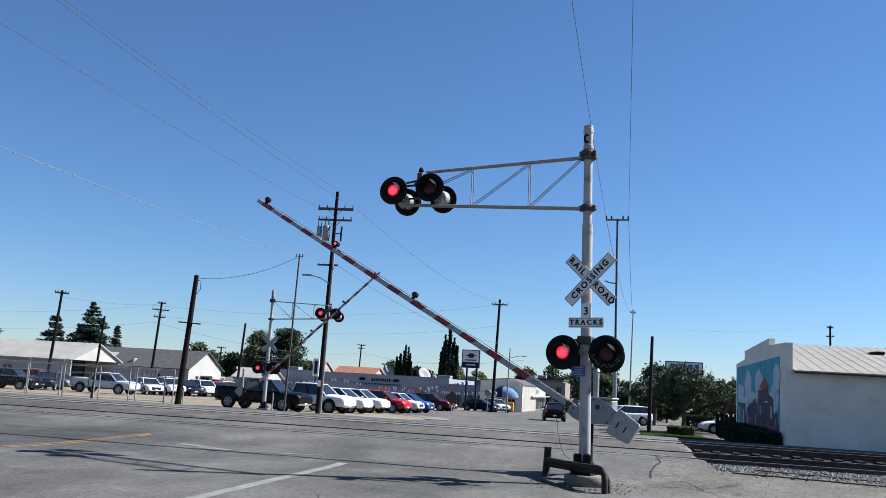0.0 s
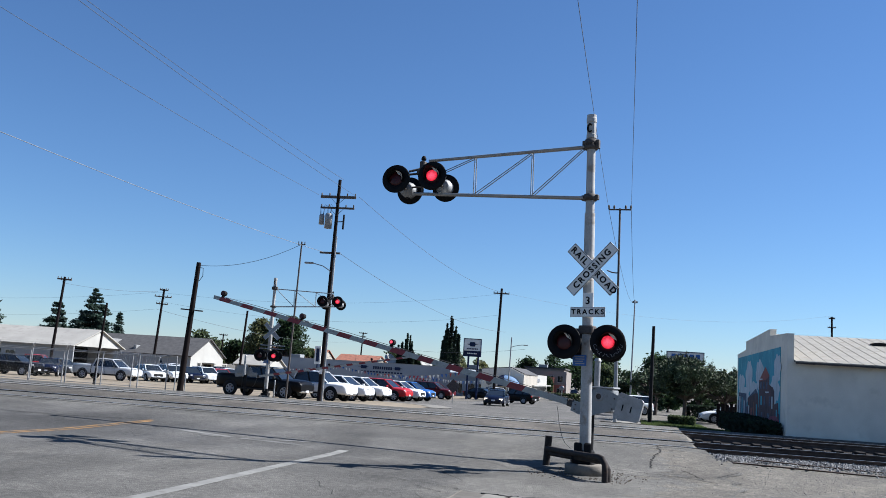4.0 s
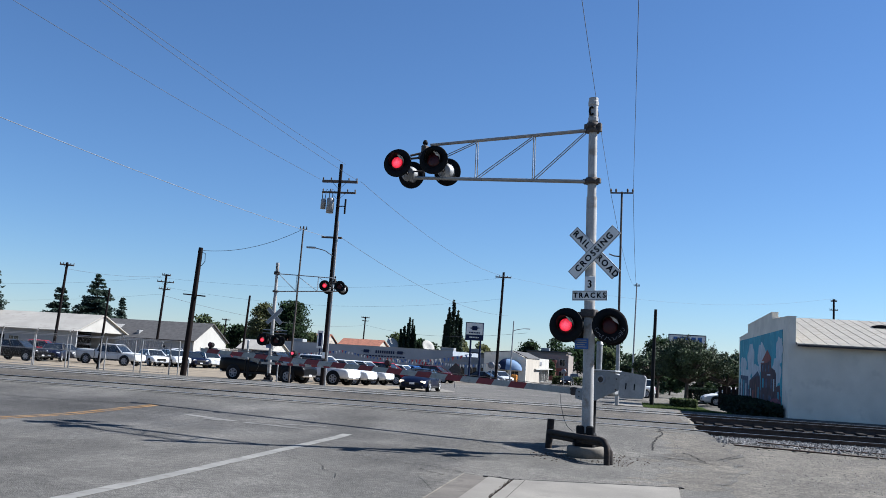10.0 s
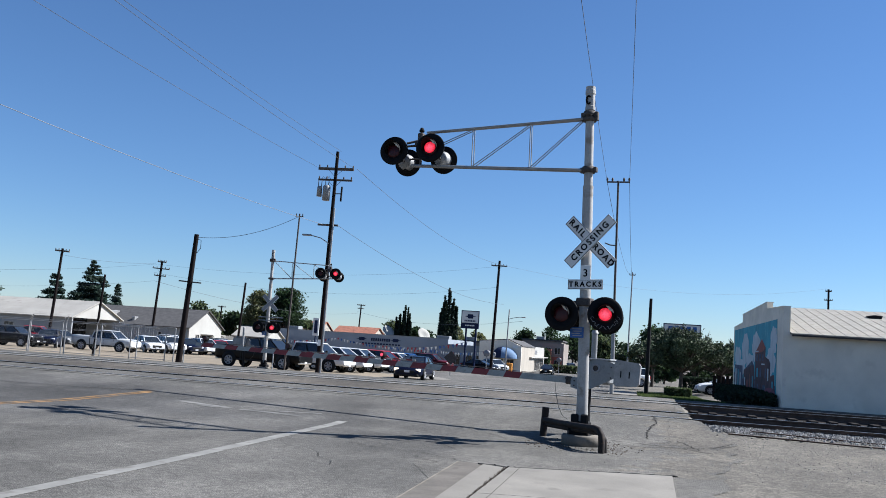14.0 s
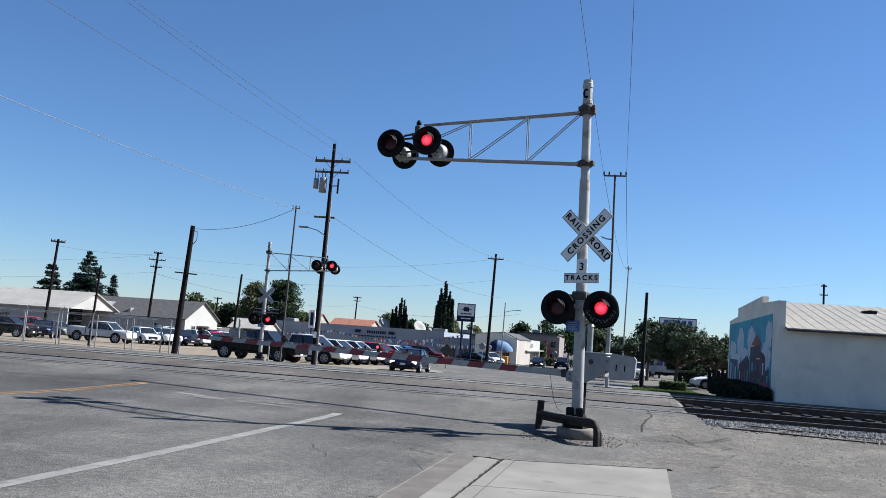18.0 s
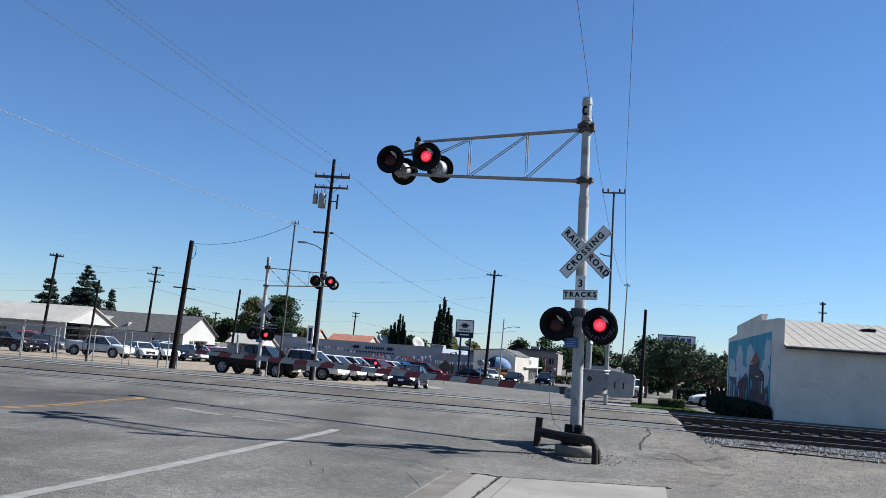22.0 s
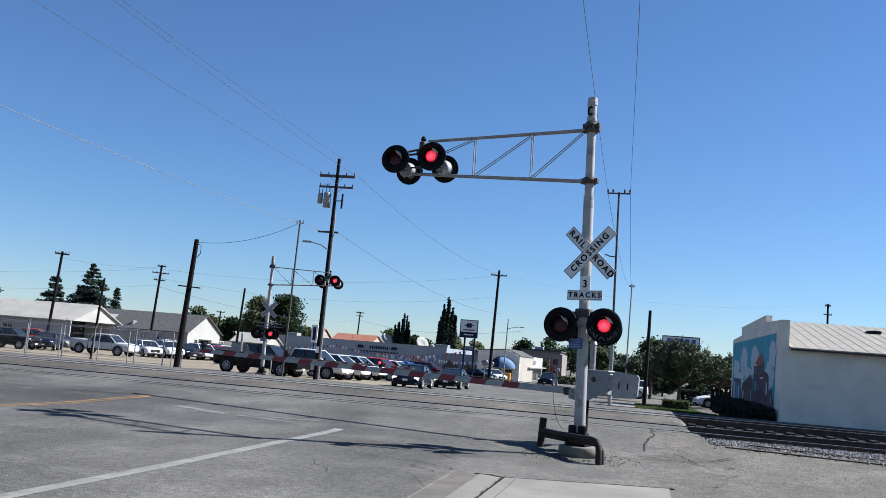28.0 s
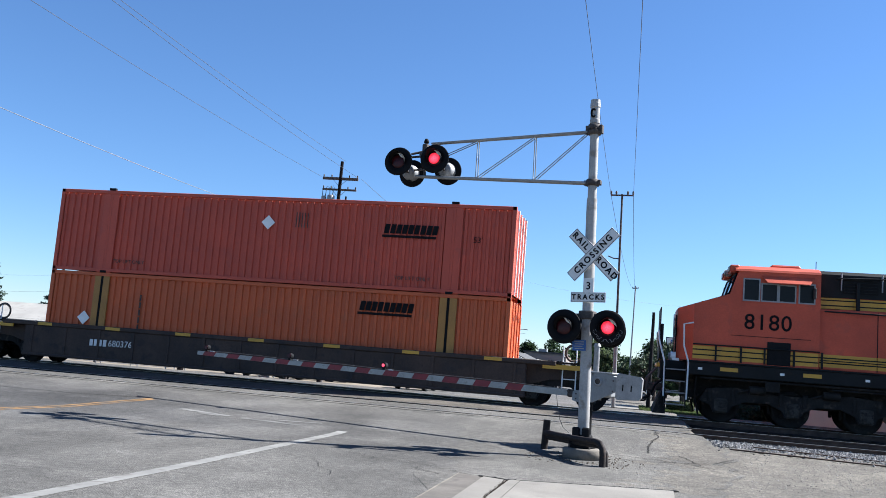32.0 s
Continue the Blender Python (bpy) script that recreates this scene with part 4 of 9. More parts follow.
    part("bell", Shape().lathe([(0.0, zu + ru + 0.13), (0.03, zu + ru + 0.12), (0.055, zu + ru + 0.07), (0.055, zu + ru + 0.03), (0.0, zu + ru + 0.02)], 12, pose(cx, 0, 0)), BLACK_MATT, sig, "small dark bell")
    glows = []
    for k, dx in ((0, -0.47), (1, 0.42)):
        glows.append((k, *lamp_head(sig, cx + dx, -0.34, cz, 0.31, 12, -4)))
    for k, dx in ((0, -0.49), (1, 0.41)):
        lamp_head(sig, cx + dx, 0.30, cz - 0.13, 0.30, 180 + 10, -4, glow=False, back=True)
    if far:
        for ang, dz in ((45, 0.004), (-45, -0.018)):
            blade = part("crossbuck_blade", Shape().box(-0.61, 0.61, -0.006, 0.006, -0.115, 0.115, 0.003), STEEL_GREY, sig, "bare grey back of a crossbuck blade", pose(0.12, -0.13 + dz, 3.80, 0, ang, 0))
            part("border", Shape().box(-0.6, 0.6, -0.009, -0.0065, 0.095, 0.107).box(-0.6, 0.6, -0.009, -0.0065, -0.107, -0.095), SIGN_WHITE, blade, "pale folded edge")
        part("sign_bracket", Shape().box(-0.5, 0.95, -0.16, -0.11, 2.98, 3.03).box(-0.5, 0.95, -0.16, -0.11, 2.8, 2.84), STEEL_GREY, sig)
    else:
        crossbuck(sig, -0.13, 3.80, 0.12)
        count_plate(sig)
    part("crossarm", Shape().rod((-0.5, -0.02, 2.66), (0.56, -0.02, 2.66), 0.03).box(-0.14, 0.14, -0.13, 0.13, 2.58, 2.74, 0.02), CLAMP, sig, "dark lamp crossarm")
    for k, dx, turn in ((0, -0.43 if far else -0.35, 6), (1, 0.40 if far else 0.50, 22)):
        part("lamp_drop", Shape().rod((dx, -0.02, 2.66), (dx, -0.02, 2.42), 0.02), CLAMP, sig)
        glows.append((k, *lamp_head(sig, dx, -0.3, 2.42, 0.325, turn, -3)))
        if k == 1 and not far:
            scrawl = Shape()
            at = pose(dx, -0.3, 2.42, -3, 0, turn)
            for j in range(15):
                a = radians(198 + 10.5 * j)
                c = Vector((0.245 * math.cos(a), -0.018, 0.245 * math.sin(a)))
                loop = [at @ (c + Vector((0.034 * math.cos(i * 1.1 + j * 2.1), 0, 0.03 * math.sin(i * 1.3 + j)))) for i in range(4)]
                scrawl.tube(loop, 0.003, 5)
            part("scrawl", scrawl, GALV, sig, "pale scratched marks on the disc")
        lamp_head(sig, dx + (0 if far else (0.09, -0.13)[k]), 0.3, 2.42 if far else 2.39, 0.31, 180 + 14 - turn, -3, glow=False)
    notice = part("notice", Shape().box(-0.135, 0.135, -0.006, 0.006, -0.1, 0.1, 0.004), SIGN_BLUE, sig, "small blue emergency notice with unreadable lines", pose(-0.1, -0.13, 2.085))
    for k in range(4):
        part("text_bar", Shape().box(-0.1 + 0.02 * (k % 2), 0.1 - 0.03 * (k == 2), -0.0085, -0.0065, 0.058 - 0.042 * k, 0.074 - 0.042 * k), GALV, notice)
    return sig, glows


def crossing_gate(m, label, length, pivot=(0.33, 1.525), drop=0.2):
    """A gate machine with a striped arm that turns about its pivot. The arm lies along -x."""
    gate = thing("crossing_gate", m, label, "crossing gate", "crossing gates")
    part("stand", Shape().rod((0.12, 0.12, 0.0), (0.12, 0.12, 1.25), 0.065, n=14).box(-0.08, 0.32, -0.08, 0.32, 0, 0.05, 0.01), BLACK_MATT, gate, "black steel stand")
    part("machine_box", Shape().box(0.06, 0.56, 0.05, 0.42, 1.24, 1.68, 0.03), MACHINE, gate, "grey gate machine housing")
    part("lid", Shape().box(0.04, 0.58, 0.03, 0.44, 1.68, 1.72, 0.015), MACHINE, gate)
    part("latch", Shape().box(0.3, 0.38, 0.015, 0.035, 1.6, 1.7, 0.006), CLAMP, gate)
    part("vent_pipe", Shape().rod((0.08, 0.5, 1.2), (0.08, 0.5, 2.21), 0.058, n=14).box(0.02, 0.2, 0.4, 0.55, 1.2, 1.3).rod((0.08, 0.5, 2.21), (0.08, 0.5, 2.27), 0.075, 0.05, n=14), GALV, gate, "upright galvanised pipe")
    part("cable", Shape().tube([(-0.52, -0.05, 1.3), (-0.49, -0.07, 1.22), (-0.45, -0.09, 1.0), (-0.38, -0.1, 0.75), (-0.3, -0.1, 0.6), (-0.2, -0.06, 0.52)], 0.006, 6), CABLE_GREY, gate)
    thick = lambda x: 0.125 + 0.035 * x / length
    arm = part("gate_arm", Shape().prism([(-length, -drop), (-length, -drop - 0.09), (-0.4, -drop - 0.125), (-0.4, -drop)], -0.03, 0.03), GATE_WHITE, gate, "white gate arm with red slanting stripes", pose(pivot[0], 0.0, pivot[1]))
    part("side_plate", Shape().prism([(-0.47, -0.40), (-0.3, -0.43), (-0.08, -0.40), (0.42, -0.13), (0.42, 0.1), (0.1, 0.17), (-0.08, 0.15), (-0.14, 0.05), (-0.24, -0.17), (-0.47, -0.23)], -0.102, -0.078), MACHINE, arm, "grey steel side plate")
    part("side_plate", Shape().prism([(-0.44, -0.36), (0.05, -0.34), (0.1, -0.1), (-0.12, 0.1), (-0.24, -0.2), (-0.44, -0.25)], 0.03, 0.045), MACHINE, arm, "grey steel side plate")
    for x, z in ((-0.4, -0.27), (-0.4, -0.36), (-0.22, -0.3), (0.3, 0.04), (0.3, -0.16)):
        part("bolt", Shape().rod((x, -0.115, z), (x, -0.1, z), 0.016, n=6), CLAMP, arm)
    part("pivot_ring", Shape().lathe([(0.052, 0.10), (0.052, 0.128), (0.085, 0.128), (0.085, 0.10)], 24, pose(0, 0, 0, 90)), GALV, arm, "pale ring round the pivot")
    part("pivot_cap", Shape().rod((0, -0.12, 0), (0, -0.10, 0), 0.055, n=16).rod((0, -0.135, 0), (0, -0.12, 0), 0.02, n=10), CLAMP, arm)
    part("counterweight", Shape().prism([(0.38, -0.26), (0.42, -0.31), (0.82, -0.28), (0.86, -0.23), (0.87, 0.11), (0.83, 0.15), (0.42, 0.19), (0.38, 0.15)], -0.2, -0.11), GALV, arm, "flat grey counterweight plate")
    for x in (0.51, 0.67):
        part("slot", Shape().box(x - 0.011, x + 0.011, -0.205, -0.2005, -0.14, -0.02), BLACK, arm)
    part("arm_clamp", Shape().box(-0.6, -0.46, -0.045, 0.045, -drop - 0.14, -drop + 0.01, 0.02).rod((-0.58, -0.08, -drop - 0.03), (-0.58, 0.08, -drop - 0.03), 0.02).rod((-0.5, -0.1, -drop - 0.1), (-0.5, 0.1, -drop - 0.1), 0.022), CLAMP, arm)
    for k in range(40):
        x = -length + 0.2 + 0.70 * k
        if x + 0.36 > -1.3:
            break
        t0, t1 = thick(x), thick(x + 0.36)
        part("stripe", Shape().prism([(x - 0.04, -drop - t0 - 0.002), (x + 0.30, -drop - t1 - 0.002), (x + 0.36, -drop + 0.002), (x + 0.02, -drop + 0.002)], -0.0325, 0.0325), GATE_RED, arm, "red stripe")
    part("lamp_wire", Shape().tube([(-length + 0.2, 0, -drop + 0.02), (-length * 0.86, 0, -drop + 0.035), (-length * 0.73, 0, -drop + 0.02), (-length * 0.6, 0, -drop + 0.035), (-length * 0.48, 0, -drop + 0.02), (-length * 0.25, 0, -drop + 0.03), (-0.6, 0, -drop + 0.01)], 0.006, 5), CABLE_GREY, arm, "thin lamp wire along the arm")
    lamps = []
    for k, x in enumerate((-length + 0.25, -length * 0.73, -length * 0.48)):
        lamp = part("arm_lamp", Shape().box(x - 0.03, x + 0.03, -0.03, 0.03, -drop, -drop + 0.04, 0.005).rod((x, -0.05, -drop + 0.1), (x, 0.05, -drop + 0.1), 0.062, n=16), BLACK_MATT, arm, "small gate lamp")
        part("lamp_foot", Shape().box(x + 0.1, x + 0.22, -0.02, 0.02, -drop, -drop + 0.03, 0.006), GALV, arm)
        part("lens", Shape().rod((x, -0.062, -drop + 0.1), (x, -0.051, -drop + 0.1), 0.048, n=16), LENS_DARK, arm)
        if k:
            at = pose(x, -0.048, -drop + 0.1, 90, 0, 0)
            lamps.append((k - 1, part("lamp_glow", Shape().rod((0, 0, 0), (0, 0, 0.004), 0.034, n=16), GLOW_RED, arm, "lit red lens", at), at))
    return gate, arm, lamps


NEAR_AT = pose(-0.82, 16.92, 0.0, 0, -1.2, -17)
near_signal, near_glows = crossing_signal(NEAR_AT, "tall silver railway crossing mast with cantilever arm and flashing red lamps")
near_gate, near_arm, near_lamps = crossing_gate(pose(-0.97, 18.38, -0.197, 0, 0, -17) @ Matrix.Scale(1.055, 4), "grey crossing gate machine with long striped arm", 9.75)
FAR_AT = pose(-20.2, 47.3, gz(47.3) - 0.06, 0, 0, 0)
far_signal, far_glows = crossing_signal(FAR_AT, "distant silver crossing mast with cantilever arm and red lamps", side=1, reach=3.42, far=True)
far_gate, far_arm, far_lamps = crossing_gate(pose(-21.0, 46.6, gz(46.6), 0, 0, 184), "distant crossing gate machine with striped arm", 9.65, (0.03, 1.48), 0.37)

guard = thing("pipe_guard", pose(0, 0, 0), "rusty bent pipe guard around the mast base", "guard rail")
part("post", Shape().rod((-1.62, 17.75, -0.1), (-1.58, 17.75, 0.60), 0.07, n=14), RUST_DARK, guard)
part("rail", Shape().tube([(-1.6, 17.72, 0.36), (-1.2, 17.05, 0.37), (-0.8, 16.4, 0.39), (-0.55, 15.98, 0.41), (-0.47, 15.84, 0.39), (-0.43, 15.78, 0.31), (-0.42, 15.76, 0.2), (-0.42, 15.76, -0.1)], 0.056, 12), RUST_DARK, guard)
part("rail", Shape().tube([(-1.6, 17.78, 0.27), (-1.1, 17.0, 0.29), (-0.66, 16.25, 0.33), (-0.43, 15.95, 0.33), (-0.37, 15.88, 0.22), (-0.36, 15.87, -0.1)], 0.045, 12), RUST_DARK, guard)


# ---- utility poles and wires ----
def utility_pole(x, y, h, r, label, arms=(), mat=POLE_WOOD, lean=0.0, turn=0.0, group="utility poles", name="utility_pole"):
    p = thing(name, pose(x, y, gz(y) - 0.05, 0, lean, turn), label, "utility pole", group)
    part("shaft", Shape().rod((0, 0, 0), (0, 0, h), r, r * 0.72, 14), mat, p)
    for z, half, th in arms:
        arm = part("crossarm", Shape().box(-half, half, -0.05, 0.05, z - th / 2, z + th / 2, 0.01), POLE_GREY if th > 0.06 else CLAMP, p, "wooden crossarm")
        if th > 0.06:
            part("arm_brace", Shape().rod((-half * 0.45, -0.06, z), (0, -0.1, z - half * 0.45), 0.012, n=6).rod((half * 0.45, -0.06, z), (0, -0.1, z - half * 0.45), 0.012, n=6), CLAMP, p)
        for u in (-0.95, -0.5, 0.5, 0.95):
            part("insulator", Shape().lathe([(0.0, 0.16), (0.03, 0.15), (0.045, 0.08), (0.03, 0.0)], 10, pose(u * half, 0, z + th / 2)), CLAMP, arm)
    return p


pb = utility_pole(-17.33, 48.2, 12.89, 0.128, "tall dark utility pole with transformers and crossarms", ((11.86, 1.08, 0.16), (11.21, 1.03, 0.11)), lean=0.9)
for dx, z0, z1, r in ((-0.41, 9.96, 10.78, 0.215), (-0.84, 10.18, 10.72, 0.15)):
    tr = part("transformer", Shape().lathe([(0, z0), (r, z0), (r, z1), (r * 0.8, z1 + 0.06), (0, z1 + 0.07)], 18, pose(dx, -0.16, 0)), GALV, pb, "grey transformer can")
    for k in (-0.08, 0.08):
        part("bushing", Shape().rod((dx + k, -0.16, z1 + 0.05), (dx + k * 1.4, -0.16, z1 + 0.43), 0.027, 0.016, 8), CLAMP, tr)
    part("lead_wire", Shape().tube([(dx, -0.16, z1 + 0.4), (dx * 0.8, -0.2, z1 + 0.62), (dx * 0.5, -0.1, 11.2)], 0.012, 5), CLAMP, tr)
part("switch", Shape().rod((0.1, 0, 10.4), (0.45, 0, 10.42), 0.03).rod((0.45, 0, 9.97), (0.45, 0, 10.83), 0.055), BLACK_MATT, pb)
part("conduit", Shape().rod((0.21, -0.1, 0.0), (0.15, -0.1, 9.53), 0.055, n=8), GALV, pb, "pale riser conduit")
part("low_arm", Shape().box(-0.81, 0.43, -0.05, 0.05, 8.5, 8.61, 0.01), POLE_GREY, pb)
part("lamp_arm", Shape().tube([(0, -0.1, 7.47), (-0.43, -0.3, 7.74), (-0.97, -0.5, 7.85)], 0.027).box(-1.46, -0.92, -0.65, -0.45, 7.8, 7.9, 0.03), GALV, pb, "street light on a short arm")
part("pole_tag", Shape().box(-0.09, 0.09, -0.15, -0.135, 1.6, 1.95), REFLECT_WHITE, pb)

pl = utility_pole(-27.15, 50.4, 8.05, 0.195, "thick dark brown wooden pole stump", (), lean=3.0)
part("crossbar", Shape().box(-0.75, 0.75, -0.04, 0.04, 5.02, 5.1), CLAMP, pl)
part("cable_loop", Shape().tube([(0.1, -0.2, 7.75), (0.45, -0.2, 7.7), (0.5, -0.2, 7.2), (0.3, -0.2, 6.9), (0.1, -0.2, 7.0)], 0.02), BLACK_MATT, pl)
ls = utility_pole(-20.3, 50.6, 9.6, 0.065, "slim grey steel pole with thin wires", (), CLAMP, 1.1)
part("top_pin", Shape().box(-0.25, 0.25, -0.02, 0.02, 9.4, 9.45).rod((-0.2, 0, 9.45), (-0.2, 0, 9.6), 0.03).rod((0.2, 0, 9.45), (0.2, 0, 9.6), 0.03), CLAMP, ls)
utility_pole(-33.6, 72.3, 6.9, 0.12, "plain reddish wooden pole", (), lean=3.0)
utility_pole(-34.5, 52.6, 5.45, 0.09, "thin dark wooden pole at the fence", (), lean=3.0)
utility_pole(-55.75, 77.2, 9.7, 0.16, "dark wooden utility pole with one crossarm", ((9.45, 0.8, 0.16),), lean=3.4)
utility_pole(-55.1, 95.1, 10.6, 0.17, "dark wooden utility pole with three crossarms", ((10.45, 0.55, 0.14), (9.65, 1.1, 0.12), (8.8, 0.75, 0.12)), lean=3.0)
utility_pole(-62.8, 200.3, 12.0, 0.2, "far wooden utility pole with crossarm", ((11.8, 1.0, 0.2), (11.0, 0.8, 0.15)), lean=2.0)
utility_pole(-73.5, 150.0, 8.0, 0.16, "far wooden utility pole", ((7.8, 0.8, 0.15),), lean=2.0)
utility_pole(-15.95, 103.8, 13.3, 0.19, "tall dark wooden pole with crossarm by the shops", ((12.7, 0.95, 0.14),), lean=1.5)
pr = utility_pole(-0.66, 36.0, 8.65, 0.055, "slim dark pole with a short crossarm", ((8.6, 0.46, 0.05),), CLAMP, -0.6)
part("lower_sleeve", Shape().rod((0, 0, 0), (0, 0, 3.2), 0.078, n=14), GALV, pr, "silver lower sleeve")
part("side_arm", Shape().tube([(0, 0, 6.0), (-0.25, 0, 6.02), (-0.45, 0, 6.1)], 0.025), CLAMP, pr)
utility_pole(1.08, 58.0, 6.15, 0.13, "black wooden pole beside the lawn", (), BLACK_MATT, 0.8)
utility_pole(-0.3, 95.0, 11.7, 0.09, "slim grey pole with short crossarm", ((11.4, 0.3, 0.06),), GALV, 1.0)
utility_pole(29.8, 147.0, 15.9, 0.2, "far dark utility pole behind the hall", ((15.6, 0.45, 0.2), (14.2, 0.6, 0.15)))
sl = utility_pole(-14.3, 104.0, 7.6, 0.09, "grey street lamp with a curved arm", (), GALV, 1.2, name="street_lamp", group="")
part("lamp_arm", Shape().tube([(0, 0, 6.45), (0.5, 0, 6.62), (1.2, 0, 6.78), (1.6, 0, 6.8)], 0.035).box(1.45, 2.0, -0.1, 0.1, 6.74, 6.84, 0.03), GALV, sl)


def wire(a, b, sag, r=0.012, mat=WIRE, label="thin dark overhead cable on utility poles"):
    a, b = Vector(a), Vector(b)
    pts = [a.lerp(b, i / 24) - Vector((0, 0, sag * 4 * (i / 24) * (1 - i / 24))) for i in range(25)]
    return solid("overhead_wire", Shape().tube(pts, r, 5), mat, label, "wire", "overhead wires")


zb = gz(48.2) - 0.05
wire((-18.3, 48.1, 11.95 + zb), (-18.6, -15.2, 13.08), 0.76, 0.009)
wire((-16.9, 48.2, 12.9 + zb), (-16.7, -15.2, 13.95), 0.76, 0.009)
wire((-16.1, 48.2, 11.95 + zb), (-15.1, -15.2, 13.08), 0.76, 0.009)
wire((-17.6, 48.1, 8.55 + zb), (-19.7, -15.2, 9.83), 0.98, 0.012, WIRE_PALE, "pale thick overhead cable on a pole")
wire((-15.9, 48.3, 11.9 + zb), (-15.0, 103.8, 11.6), 1.0, 0.012)
wire((-16.8, 48.3, 8.55 + zb), (-14.8, 103.8, 7.0), 1.0, 0.012)
wire((-26.6, 50.3, 7.4), (-20.2, 50.5, 8.9), 0.45, 0.014)
wire((-1.2, 36, 8.75), (-1.25, -12, 9.6), 0.5, 0.007)
wire((-0.3, 36, 8.75), (0.05, -12, 9.6), 0.5, 0.007)
wire((-1.2, 36, 8.75), (-0.5, 95, 10.5), 0.6, 0.01)
wire((-0.3, 36, 8.75), (-0.0, 95, 10.5), 1.6, 0.01)
wire((-15.0, 103.8, 11.6), (29.8, 147, 14.4), 2.0, 0.008, WIRE_PALE)
wire((-55.4, 95, 9.1), (-15.6, 103.8, 11.5), 1.2, 0.008)
wire((-55.4, 95, 8.1), (-15.6, 103.8, 9.0), 1.6, 0.008)
wire((-55.4, 77.2, 8.2), (-55.3, 95.1, 9.2), 0.3, 0.012)
wire((-110, 92, 8.6), (-55.3, 95.1, 9.1), 1.6, 0.008)
wire((-110, 92, 6.6), (-55.3, 95.1, 7.1), 1.6, 0.008)
wire((-55.3, 95.1, 7.1), (-63.1, 200, 8.0), 1.5, 0.018)
wire((-63.1, 200, 8.4), (-15.6, 130, 6.0), 1.5, 0.018)


# ---- plants ----
def leaves(shape, pts, size, rng, flat=0.0):
    """Small leaf sprays, two crossed triangles each, at pts."""
    n = len(pts)
    pts = np.asarray(pts, float)
    a = rng.normal(size=(n, 3))
    b = rng.normal(size=(n, 3))
    if flat:
        a[:, 2] *= 1 - flat
        b[:, 2] *= 1 - flat
    a /= np.linalg.norm(a, axis=1)[:, None]
    b -= a * (a * b).sum(1)[:, None]
    b /= np.linalg.norm(b, axis=1)[:, None]
    s = (size * rng.uniform(0.55, 1.35, n))[:, None]
    o = len(shape.v)
    quad = np.stack([pts - a * s, pts + b * s * 0.55, pts + a * s, pts - b * s * 0.55], 1).reshape(-1, 3)
    shape.v += [tuple(p) for p in quad]
    shape.f += [(o + 4 * i, o + 4 * i + 1, o + 4 * i + 2, o + 4 * i + 3) for i in range(n)]
    shape.s += [False] * n


def broad_tree(x, y, h, w, label, mat, seed, trunk_h=None, n=5200, leaf=0.16, group="trees", lumps=16, lump=(0.14, 0.27), shoots=0):
    rng = np.random.default_rng(seed)
    z0 = gz(y)
    tree = thing("tree", pose(x, y, z0), label, "tree", group)
    th = trunk_h or h * 0.32
    t = Shape().rod((0, 0, -0.2), (0.08, 0.02, th), 0.035 * h, 0.024 * h, 10)
    centres = []
    for k in range(lumps):
        a, u = rng.uniform(0, 6.283), rng.random()
        zz = th + (h - th) * (0.12 + 0.76 * u)
        rr = w * 0.5 * (1 - abs(u - 0.38) * 1.15) * rng.uniform(0.35, 0.8)
        c = np.array([rr * math.cos(a), rr * math.sin(a), zz])
        centres.append((c, (h - th) * rng.uniform(*lump)))
        t.rod((0.08, 0.02, th * 0.9), tuple(c), 0.012 * h, 0.004 * h, 6)
    crown = Shape()
    pts = []
    for c, r in centres:
        m = int(n / lumps)
        d = rng.normal(size=(m, 3))
        d /= np.linalg.norm(d, axis=1)[:, None]
        rad = r * rng.random(m)[:, None] ** 0.45 * rng.uniform(0.8, 1.25, (m, 1))
        pts.append(c + d * rad * np.array([1.25, 1.25, 0.85]))
    for k in range(shoots):
        # thin young shoots that stand out of the crown
        a, q = rng.uniform(0, 6.283), w * 0.42 * rng.random() ** 0.6
        p = np.array([q * math.cos(a), q * math.sin(a), th + (h - th) * (0.9 - 0.75 * (q / (w * 0.5)) ** 1.5)])
        tip = p + np.array([rng.normal(0, 0.2), rng.normal(0, 0.2), rng.uniform(0.35, 0.85)])
        t.rod(tuple(p), tuple(tip), 0.014, 0.004, 4, False)
        pts.append(p + (tip - p) * rng.random((26, 1)) + rng.normal(0, 0.06, (26, 3)))
    part("trunk", t, BARK, tree)
    leaves(crown, np.concatenate(pts), leaf, rng)
    part("crown", crown, mat, tree)
    return tree


